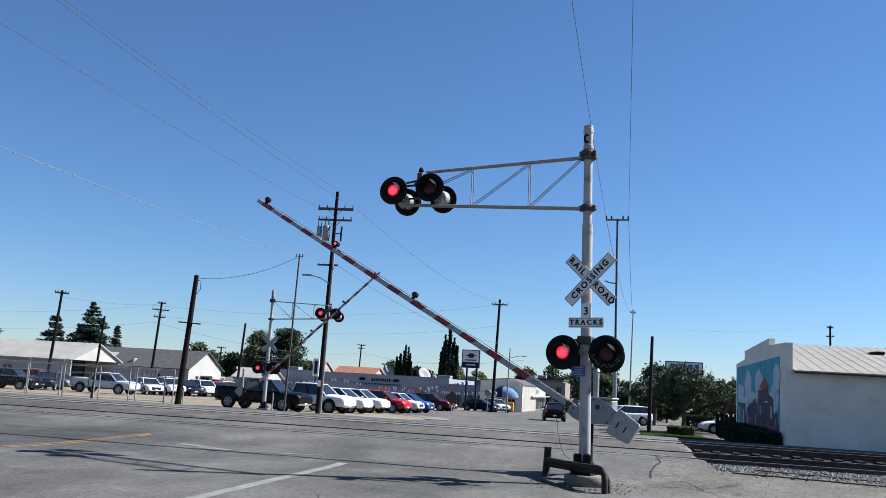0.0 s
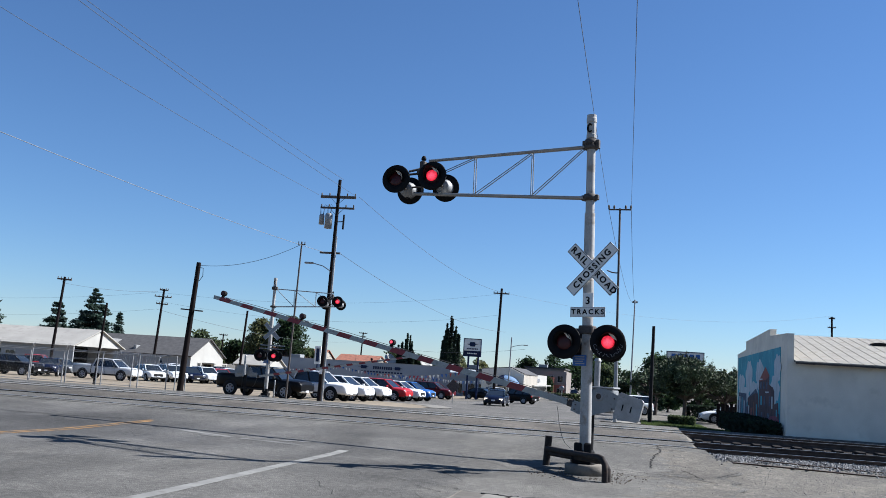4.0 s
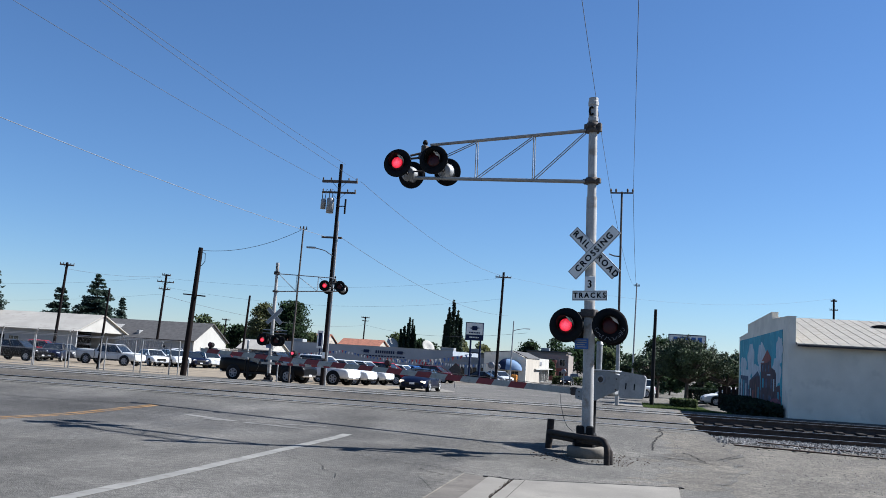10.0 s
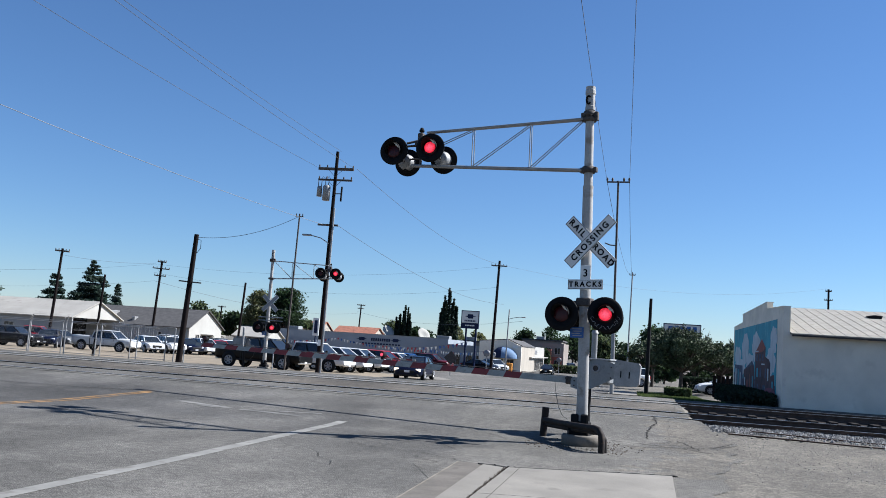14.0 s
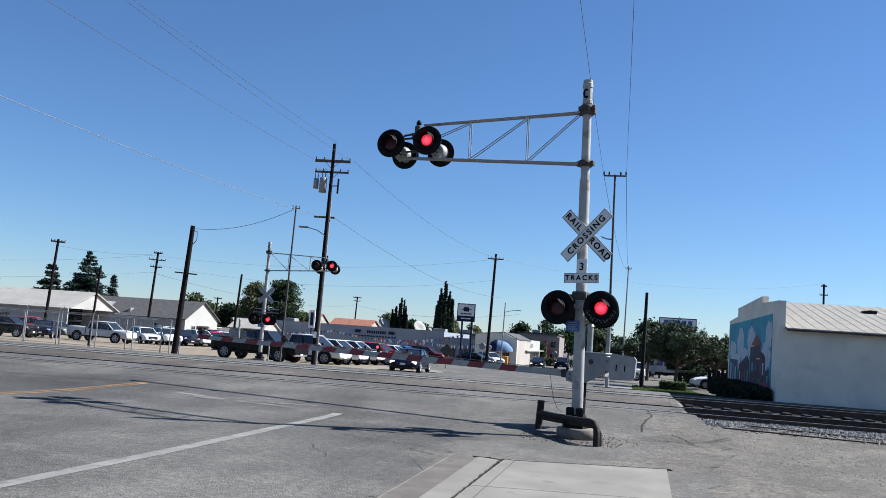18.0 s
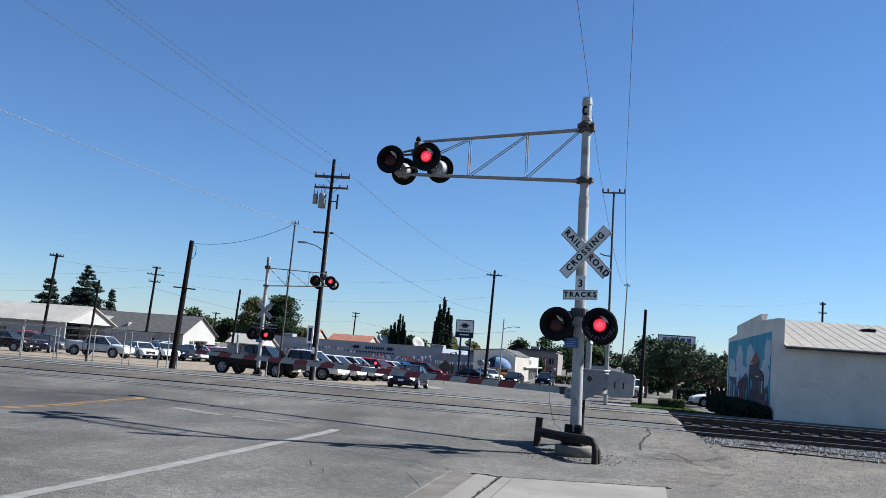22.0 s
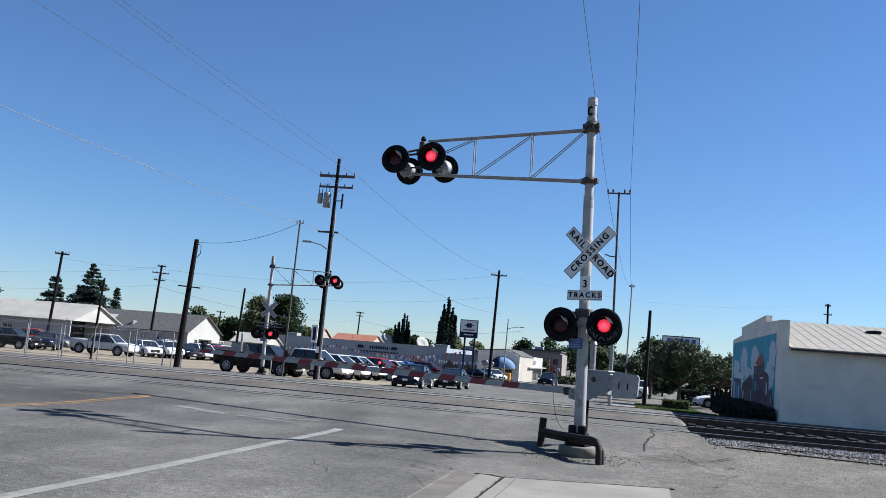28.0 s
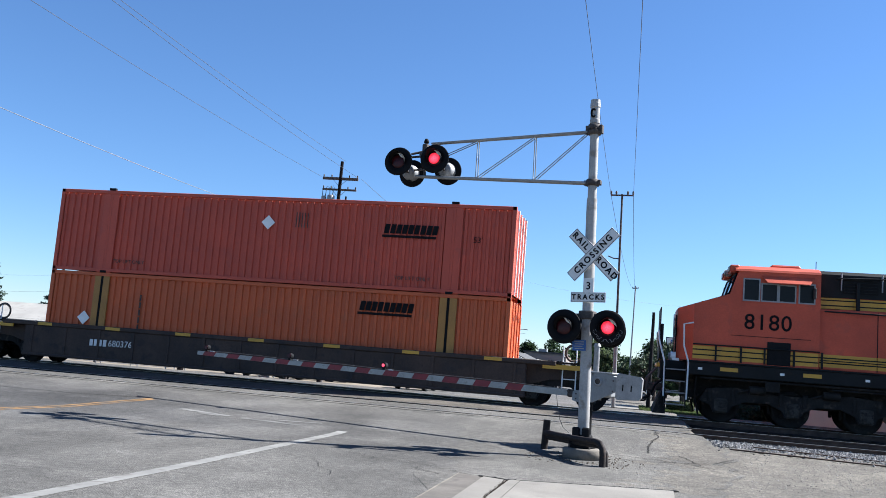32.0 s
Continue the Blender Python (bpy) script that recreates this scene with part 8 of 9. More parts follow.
            part("round_vent", Shape().lathe([(.2, 0), (.2, .02), (.14, .024), (.13, .01), (0, .01)], 18), STEEL_GREY if style == 3 else RUST, dr, "", pose(ex, sg * (hy + .026), 2.55, -90 * sg, 0, 0))
            flat("plain_door", sg, -9.64, -9.0, 1.85, 3.08, hy + .004, OR, None, "", .012, .005)
        for lx, lz in ((-4.2, 3.3), (-2.1, 3.42), (.6, 3.42), (1.7, 2.62), (-7.3, 3.22), (-8.6, 3.2), (-6.2, 3.3)):
            flat("data_plate", sg, lx, lx + .14, lz, lz + .08, hy + .03, REFLECT_WHITE, None, "small pale data plate")
        # equipment cabinet behind the cab
        ctop = 3.42 if style == 1 else 3.5
        cx0 = 2.15 if style != 2 else 4.5
        part("cabinet", Shape().box(cx0, front, sg * hy if sg > 0 else -1.32, 1.32 if sg > 0 else -hy, 1.76, ctop, .02), OR, lo, "orange equipment cabinet")
        for x in ((2.9, 3.9, 4.8) if style != 2 else (5.42,)):
            flat("cabinet_seam", sg, x - .012, x + .012, 1.8, ctop - .03, 1.32, LOCO_DARK)
        if style == 2:
            flat("door_opening", sg, 4.72, 5.34, 2.56, 3.34, 1.32, LOCO_DARK, None, "dark square door")
            flat("cabinet_plate", sg, 5.6, 5.75, 2.85, 2.97, 1.32, REFLECT_WHITE)
        flat("cabinet_stripe", sg, cx0 + .04, front, 1.84, 2.2, 1.32, LOCO_YELLOW, None, "yellow lower stripe")
        for z in (1.94, 2.08):
            flat("pin_stripe", sg, cx0 + .04, front, z, z + .035, 1.326, LOCO_DARK)
        if style == 1:
            for x0 in (3.3, 4.5):
                flat("soot_patch", sg, x0, x0 + .7, 1.82, 2.45, 1.334, SCORCHED)
            flat("stripe_box", sg, 3.9, 4.4, 3.56, 3.86, hy + .012, LOCO_YELLOW, None, "", .08)
            for x in (1.6, 4.1):
                flat("top_plate", sg, x, x + .1, 4.05, 4.16, 1.08, REFLECT_WHITE)
        else:
            # open bars and grab irons along the raised housing
            for x0 in (2.95, 4.75):
                flat("grille", sg, x0, x0 + .95, 4.0, 4.5, 1.08, BLACK_MATT, None, "dark intake grille", .02)
                for j in range(5):
                    flat("bar", sg, x0 + .03, x0 + .92, 4.04 + .09 * j, 4.06 + .09 * j, 1.1, LOCO_DARK, None, "", .02)
            for xx in (2.85, 4.0, 4.65, 5.75):
                part("grab_rail", Shape().rod((xx, sg * 1.14, 4.08 if xx > 3 else 3.6), (xx, sg * 1.14, 4.58), .022, n=6), STEEL_GREY, lo)
            part("guard_rail", Shape().tube([(2.78, sg * 1.2, 3.5), (2.78, sg * 1.2, 4.42), (2.95, sg * 1.2, 4.5), (5.9, sg * 1.2, 4.42)], .025, 6), LOCO_DARK, lo)
            part("stay_rod", Shape().rod((2.5, sg * 1.1, 4.5), (1.75, sg * 1.1, 3.1), .018, n=6), STEEL_GREY, lo)
            for xx in (5.3, 4.1, 2.95):
                part("bracket_post", Shape().box(xx - .05, xx + .05, sg * 1.16 - .03, sg * 1.16 + .03, 3.5, 4.3, .01), LOCO_DARK, lo)
    # roof pieces
    part("exhaust_housing", Shape().prism([(-4.25, 4.6), (-2.95, 4.46), (-2.95, 4.7), (-3.1, 4.78), (-4.1, 4.8)], -.7, .7), LOCO_DARK, lo)
    part("exhaust", Shape().box(-3.95, -3.35, -.3, .3, 4.78, 4.88, .03), BLACK_MATT, lo)
    part("roof_rail", Shape().tube([(-2.9, -.5, 4.5), (-2.9, -.5, 4.66), (-2.3, -.5, 4.66), (-2.3, -.5, 4.5)], .02, 6), LOCO_DARK, lo)
    horn = part("horn", Shape().rod((-1.1, 0, 4.46), (-1.1, 0, 4.74), .03).box(-1.35, -.85, -.06, .06, 4.72, 4.78, .01), CLAMP, lo, "air horn cluster")
    for dx, y, r in ((.42, -.16, .1), (.36, 0, .085), (.3, .16, .075), (-.4, -.1, .1), (-.34, .1, .085)):
        part("trumpet", Shape().rod((-1.1, y, 4.80), (-1.1 + dx * .7, y, 4.80), .025, .04, 10).rod((-1.1 + dx * .7, y, 4.80), (-1.1 + dx, y, 4.80), .04, r, 12), CLAMP, horn)
    # rear end
    part("rear_wall", Shape().prism([(-.95, 1.76), (.95, 1.76), (.95, 3.98), (-.95, 3.98)], -10.0, -9.905, m=swap), OR, lo, "orange rear wall")
    for z0, z1, mt in ((1.82, 2.2, LOCO_YELLOW), (3.5, 3.9, LOCO_YELLOW)):
        part("rear_stripe", Shape().box(-10.006, -10.0, -.95, .95, z0, z1), mt, lo)
        for j in (.12, .26):
            part("pin_stripe", Shape().box(-10.012, -10.007, -.95, .95, z0 + j, z0 + j + .035), LOCO_DARK, lo)
    part("rear_headlight", Shape().box(-10.12, -10.02, -.16, .16, 3.55, 3.95, .03).rod((-10.12, 0, 3.66), (-10.18, 0, 3.66), .1, n=12).rod((-10.12, 0, 3.86), (-10.18, 0, 3.86), .1, n=12), LOCO_DARK, lo)
    part("number", text_mesh(number, .36, BLACK), BLACK, lo, "black painted road number", pose(-10.008, .42 if style == 1 else 0, 3.22, 0, 0, -90))
    part("rear_ladder", Shape().tube([(-10.05, -.6, 1.8), (-10.08, -.6, 3.2), (-10.05, -.6, 3.6)], .018, 5).tube([(-10.05, -.3, 1.8), (-10.08, -.3, 3.2), (-10.05, -.3, 3.6)], .018, 5).rod((-10.07, -.6, 2.3), (-10.07, -.3, 2.3), .015, n=5).rod((-10.07, -.6, 2.8), (-10.07, -.3, 2.8), .015, n=5), CLAMP, lo)
    # cab and nose
    cr = front + .005
    nx, cy, tz = {1: (9.35, .85, 3.36), 2: (10.1, 1.3, 3.44), 3: (9.85, .85, 3.42)}[style]
    fx = 9.93 + dn
    c = [(cr, 1.46, 1.76), (nx, 1.46, 1.76), (fx, cy, 1.76), (fx, cy, tz - .12), (nx, 1.46, tz), (8.5 + dn, 1.46, 3.68 + .25 * dn), (8.12 + 1.4 * dn, 1.46, 4.46), (cr, 1.46, 4.46)]
    vs = [(x, -y, z) for x, y, z in c] + list(c)
    n = len(c)
    faces = [(0, 1, 4, 5, 6, 7), (1, 2, 3, 4), (n + 7, n + 6, n + 5, n + 4, n + 1, n), (n + 4, n + 3, n + 2, n + 1), (2, n + 2, n + 3, 3), (4, 3, n + 3, n + 4), (5, 4, n + 4, n + 5), (6, 5, n + 5, n + 6), (7, 6, n + 6, n + 7), (0, 7, n + 7, n), (0, n, n + 1, 1), (1, n + 1, n + 2, 2)]
    cab = part("cab", Shape().add(vs, faces), OR, lo, "orange cab and nose")
    part("cab_roof", Shape().prism([(-1.5, 4.46), (1.5, 4.46), (1.45, 4.53), (1.1, 4.66), (-1.1, 4.66), (-1.45, 4.53)], cr, 8.22 + 1.4 * dn, m=swap), OR, cab)
    part("roof_unit", Shape().box(6.75, 7.6, -.45, .45, 4.66, 4.82, .04), CLAMP if style == 1 else OR, cab, "dark cooling unit on the cab roof")
    part("antenna", Shape().rod((6.3, .3, 4.66), (6.3, .3, 5.0), .012, n=5), BLACK_MATT, cab)
    part("nose_top", Shape().add([(8.52 + dn, -1.36, 3.685 + .25 * dn), (nx, -1.38, tz + .012), (fx - .03, -cy + .06, tz - .1), (fx - .03, cy - .06, tz - .1), (nx, 1.38, tz + .012), (8.52 + dn, 1.36, 3.685 + .25 * dn)], [(0, 1, 4, 5), (1, 2, 3, 4)]), LOCO_DARK, cab, "dark anti-glare nose top")
    wins = ((6.05, 6.4, 4.16), (6.53, 6.92, 4.1), (7.03, 7.41, 4.13), (7.49, 7.86, 4.24)) if style == 1 else ((6.56, 6.96, 4.2), (7.05, 7.44, 4.1), (7.52, 7.9, 4.15), (8.0, 8.4, 4.24)) if style == 2 else ((6.55, 6.93, 4.14), (7.07, 7.48, 4.08), (7.56, 7.96, 4.1), (8.06, 8.46, 4.22))
    for sg in (-1, 1):
        for x0, x1, z1 in wins:
            win = flat("side_window", sg, x0, min(x1, 8.2 + dn), 3.63, z1, 1.462, CAB_GLASS, cab, "cab window", .008)
            s = Shape()
            for a0, a1, b0, b1 in ((x0 - .04, min(x1, 8.2 + dn) + .04, z1, z1 + .04), (x0 - .04, min(x1, 8.2 + dn) + .04, 3.59, 3.63), (x0 - .04, x0, 3.63, z1), (min(x1, 8.2 + dn), min(x1, 8.2 + dn) + .04, 3.63, z1)):
                s.box(a0, a1, sg * 1.475 - .013, sg * 1.475 + .013, b0, b1)
            part("window_frame", s, GALV, win, "pale metal frame")
        v0 = 6.15 if style == 1 else 6.55
        vw = 1.3 if style == 1 else 1.45
        part("sun_shade", Shape().add([(v0, sg * 1.47, 4.36), (v0 + vw, sg * 1.47, 4.36), (v0 + vw - .15, sg * 1.72, 4.14), (v0 + .15, sg * 1.72, 4.14), (v0, sg * 1.47, 4.33), (v0 + vw, sg * 1.47, 4.33), (v0 + vw - .15, sg * 1.72, 4.12), (v0 + .15, sg * 1.72, 4.12)], [(0, 1, 2, 3), (7, 6, 5, 4), (3, 2, 6, 7), (0, 3, 7, 4), (2, 1, 5, 6)]), OR, cab, "orange sun shade over the window")
        part("mirror", Shape().box(v0 - .03 if style != 1 else 7.95, v0 + .03 if style != 1 else 8.0, sg * 1.62 - .1, sg * 1.62 + .08, 3.75, 4.05, .01), CLAMP, cab)
        part("number", text_mesh(number, .64, BLACK, bold=.004, space=1.06), BLACK, cab, "black painted road number", pose(7.2 if style == 1 else 7.78, sg * 1.468, 3.06 if style < 3 else 2.97, 0, 0, 0 if sg < 0 else 180))
        flat("cab_stripe", sg, cr + .02, nx, 1.82, 2.2, 1.46, LOCO_YELLOW, cab, "yellow stripe")
        for z in (1.92, 2.07):
            flat("pin_stripe", sg, cr + .02, nx, z, z + .035, 1.466, LOCO_DARK, cab)
        if style == 1:
            for x0 in (6.1, 7.05):
                flat("scorched_panel", sg, x0, x0 + .75, 1.86, 2.46, 1.474, SCORCHED, cab, "worn brown hatch", .02, .005)
            flat("notice_plate", sg, 8.15, 8.45, 1.9, 2.15, 1.474, REFLECT_WHITE, cab)
        elif style == 3:
            flat("step_recess", sg, 7.14, 7.78, 1.78, 2.44, 1.474, BLACK_MATT, cab, "dark step recess")
            flat("cab_door_seam", sg, 6.6, 8.8, 2.56, 2.575, 1.462, LOCO_DARK, cab)
        else:
            flat("nose_band", sg, 8.85, 10.08, 2.48, 2.86, 1.462, LOCO_DARK, cab, "yellow nose band with dark edge")
            for z in (2.52, 2.64, 2.75):
                flat("band_line", sg, 8.88, 10.08, z, z + .075, 1.468, LOCO_YELLOW, cab)
            flat("cab_door_seam", sg, 6.4, 8.7, 2.5, 2.515, 1.462, LOCO_DARK, cab)
        wq = [(8.49 + dn, sg * .1, 3.72 + .25 * dn), (8.49 + dn, sg * 1.36, 3.72 + .25 * dn), (8.17 + 1.4 * dn, sg * 1.36, 4.38), (8.17 + 1.4 * dn, sg * .1, 4.38)]
        wq = [(x + .012, y, z + .005) for x, y, z in wq]
        part("windshield", Shape().add(wq, [(0, 1, 2, 3) if sg > 0 else (3, 2, 1, 0)]), CAR_GLASS, cab, "slanted windscreen")
        part("windshield_frame", Shape().tube(wq + wq[:1], .03, 5), BLACK, cab)
        part("wiper", Shape().rod((8.53 + dn, sg * .4, 3.82), (8.38 + 1.2 * dn, sg * .95, 4.15), .014, n=5), BLACK, cab)
        part("number_board", Shape().box(8.1 + 1.4 * dn, 8.36 + 1.4 * dn, sg * .98 - .34, sg * .98 + .34, 4.44, 4.66, .03), OR, cab)
        part("board_face", Shape().box(8.36 + 1.4 * dn, 8.37 + 1.4 * dn, sg * .98 - .3, sg * .98 + .3, 4.47, 4.63), BLACK, cab)
        part("board_digits", text_mesh(number, .19, SIGN_WHITE), SIGN_WHITE, cab, "", pose(8.375 + 1.4 * dn, sg * .98, 4.55, 0, 0, 90))
        part("nose_post", Shape().rod((fx + .02, sg * .72, 1.95), (fx + .02, sg * .72, 3.1), .02, n=6), BLACK, cab)
        part("ditch_light", Shape().rod((10.3, sg * .85, 1.86), (10.45, sg * .85, 1.86), .12, n=14).box(10.2, 10.4, sg * .85 - .12, sg * .85 + .12, 1.72, 1.8), LAMP_CLEAR, lo)
    part("headlight", Shape().box(8.12 + 1.4 * dn, 8.36 + 1.4 * dn, -.26, .26, 4.46, 4.64, .03).rod((8.36 + 1.4 * dn, -.12, 4.55), (8.4 + 1.4 * dn, -.12, 4.55), .08, n=12).rod((8.36 + 1.4 * dn, .12, 4.55), (8.4 + 1.4 * dn, .12, 4.55), .08, n=12), GALV, cab)
    part("nose_door", Shape().box(fx + .001, fx + .03, -.35, .35, 1.9, 3.14, .01), OR, cab)
    part("nose_window", Shape().lathe([(.15, 0), (.15, .012), (0, .012)], 18), CAB_GLASS, cab, "", pose(fx + .03, 0, 2.9, 0, 90, 0))
    for k in range(4):
        y0 = -.95 + .5 * k
        part("mark_block", Shape().prism([(y0, 2.45), (y0 + .34, 2.45), (y0 + .46, 2.74), (y0 + .12, 2.74)], fx + .032, fx + .042, m=swap), LOCO_DARK, cab)
    part("mark_wedge", Shape().prism([(-1.0, 2.32), (.8, 2.4), (-.9, 2.42)], fx + .032, fx + .042, m=swap), LOCO_DARK, cab)
    part("nose_stripe", Shape().add([(nx - .005, -1.47, 1.8), (fx + .01, -cy, 1.8), (fx + .01, -cy, 2.0), (nx - .005, -1.47, 2.05)] if style != 2 else [(fx + .01, -1.3, 1.8), (fx + .01, 1.3, 1.8), (fx + .01, 1.3, 2.1), (fx + .01, -1.3, 2.1)], [(0, 1, 2, 3)]), LOCO_YELLOW, cab)
    # steps, end rails, plow
    for ex, sgx in ((10.3, 1), (-10.35, -1)):
        for sg in (-1, 1):
            for k in range(4):
                part("step", Shape().box(ex - .28, ex + .28, sg * 1.27 - .24, sg * 1.27 + .24, .42 + .34 * k, .45 + .34 * k), STEEL_GREY, lo)
            for dx in (-.31, .29):
                part("step_side", Shape().box(ex + dx, ex + dx + .02, sg * 1.27 - .2, sg * 1.27 + .24, .36, 1.72), LOCO_DARK, lo)
            part("grab_iron", Shape().tube([(ex - sgx * .32, sg * 1.54, .6), (ex - sgx * .34, sg * 1.54, 1.7), (ex - sgx * .2, sg * 1.54, 2.15), (ex - sgx * .18, sg * 1.5, 2.8), (ex - sgx * .45, sg * 1.5, 2.86)], .026, 6), HAND_WHITE, lo, "white grab iron")
            part("grab_iron", Shape().tube([(ex + sgx * .33, sg * 1.48, .65), (ex + sgx * .33, sg * 1.46, 1.65), (ex + sgx * .5, sg * 1.1, 2.3), (ex + sgx * .52, sg * .9, 2.6)], .026, 6), HAND_WHITE, lo, "white grab iron")
            for yy, mt in ((.85, LOCO_DARK), (.55, LOCO_YELLOW if sgx > 0 and sg > 0 and style == 3 else LOCO_DARK)):
                part("end_post", Shape().box(ex + sgx * .42 - .04, ex + sgx * .42 + .04, sg * yy - .06, sg * yy + .06, 1.7, 2.8, .02), mt, lo)
            part("chain", Shape().tube([(ex + sgx * .45, sg * .5, 2.55), (ex + sgx * .5, sg * .3, 2.3), (ex + sgx * .5, 0, 2.2)], .014, 5), CLAMP, lo)
            part("hose_rack", Shape().tube([(ex + sgx * .5, sg * .9, 1.5), (ex + sgx * .75, sg * .85, 1.2), (ex + sgx * .8, sg * .8, .8), (ex + sgx * .62, sg * .75, .62), (ex + sgx * .5, sg * .7, .9)], .03, 6).tube([(ex + sgx * .5, sg * .7, 1.5), (ex + sgx * .8, sg * .62, 1.15), (ex + sgx * .82, sg * .6, .7)], .03, 6), CLAMP, lo)
        if style == 3 and sgx > 0:
            for y0 in (-.95, .1):
                part("end_gate", Shape().box(ex + .46, ex + .49, y0, y0 + .85, 1.74, 3.3, .01), LOCO_DARK, lo, "dark end gate plate")
            part("nose_plate", Shape().box(fx + .032, fx + .05, -.8, -.45, 2.3, 3.2, .01), HAND_WHITE, lo, "pale plate on the nose front")
        part("plow", Shape().prism([(ex + sgx * .25, .14), (ex + sgx * .62, .14), (ex + sgx * .36, .85), (ex + sgx * .25, .85)], -1.3, 1.3), LOCO_UNDER, lo, "dark steel plow")
        coupler(lo, ex + sgx * .3, sgx)
    # walkway handrails
    thick = .045 if style != 2 else .022
    step_up = 2.2 if style != 2 else 4.45
    for sg in (-1, 1):
        part("handrail", Shape().tube([(-10.15, sg * 1.5, 1.8), (-10.15, sg * 1.5, 2.82), (step_up - .5, sg * 1.5, 2.82), (step_up, sg * 1.5, 3.38), (front - .1, sg * 1.5, 3.42)], .026, 6), LOCO_DARK, lo, "dark handrail")
        part("mid_rail", Shape().rod((-10.1, sg * 1.5, 2.28), (step_up, sg * 1.5, 2.28), .016, n=6), LOCO_DARK, lo)
        part("low_rail", Shape().rod((-10.1, sg * 1.5, 2.02), (front, sg * 1.5, 2.02), .014, n=6), LOCO_DARK, lo)
        for x in (-10.14, -9.7, -8.4, -7.0, -5.55, -4.6, -3.25, -1.72, -.12, 1.23, 2.25, 3.06, 4.38):
            part("stanchion", Shape().box(x - thick, x + thick, sg * 1.5 - .02, sg * 1.5 + .02, 1.72, 2.82 if x < step_up else 3.38), LOCO_DARK, lo)
        part("cab_rail", Shape().rod((front, sg * 1.53, 2.24), (nx, sg * 1.53, 2.24), .02, n=6), LOCO_DARK, lo)
        for x in (6.3, 7.05, 7.85, 8.5, 9.2):
            part("rail_bracket", Shape().box(x - .025, x + .025, sg * 1.5 - .02, sg * 1.5 + .04, 1.78, 2.24), LOCO_DARK, lo)
        # the painted mark on the hood
        if style == 2:
            mark_blocks(lo, .02, sg * (hy + .034), 2.9, 4.75, 1.0, (LOCO_YELLOW, OR, LOCO_DARK), .0, False)
        else:
            mark_blocks(lo, -1.72, sg * (hy + .034), 3.12, 5.0, .5, (LOCO_DARK, OR, LOCO_YELLOW), .42 if sg < 0 else -.42, True)
    return lo


RAIL_Z = gz(28.55) + .025
TRAIN_Y = 28.55
loco_a = locomotive("orange and dark green lead diesel locomotive with yellow stripes", "6847", 1, pose(-800, TRAIN_Y, RAIL_Z))
loco_b = locomotive("faded orange diesel locomotive with large yellow mark", "5509", 2, pose(-822, TRAIN_Y, RAIL_Z, 0, 0, 180))
loco_c = locomotive("faded orange diesel locomotive with dark slanting mark", "8180", 3, pose(-844, TRAIN_Y, RAIL_Z, 0, 0, 180))


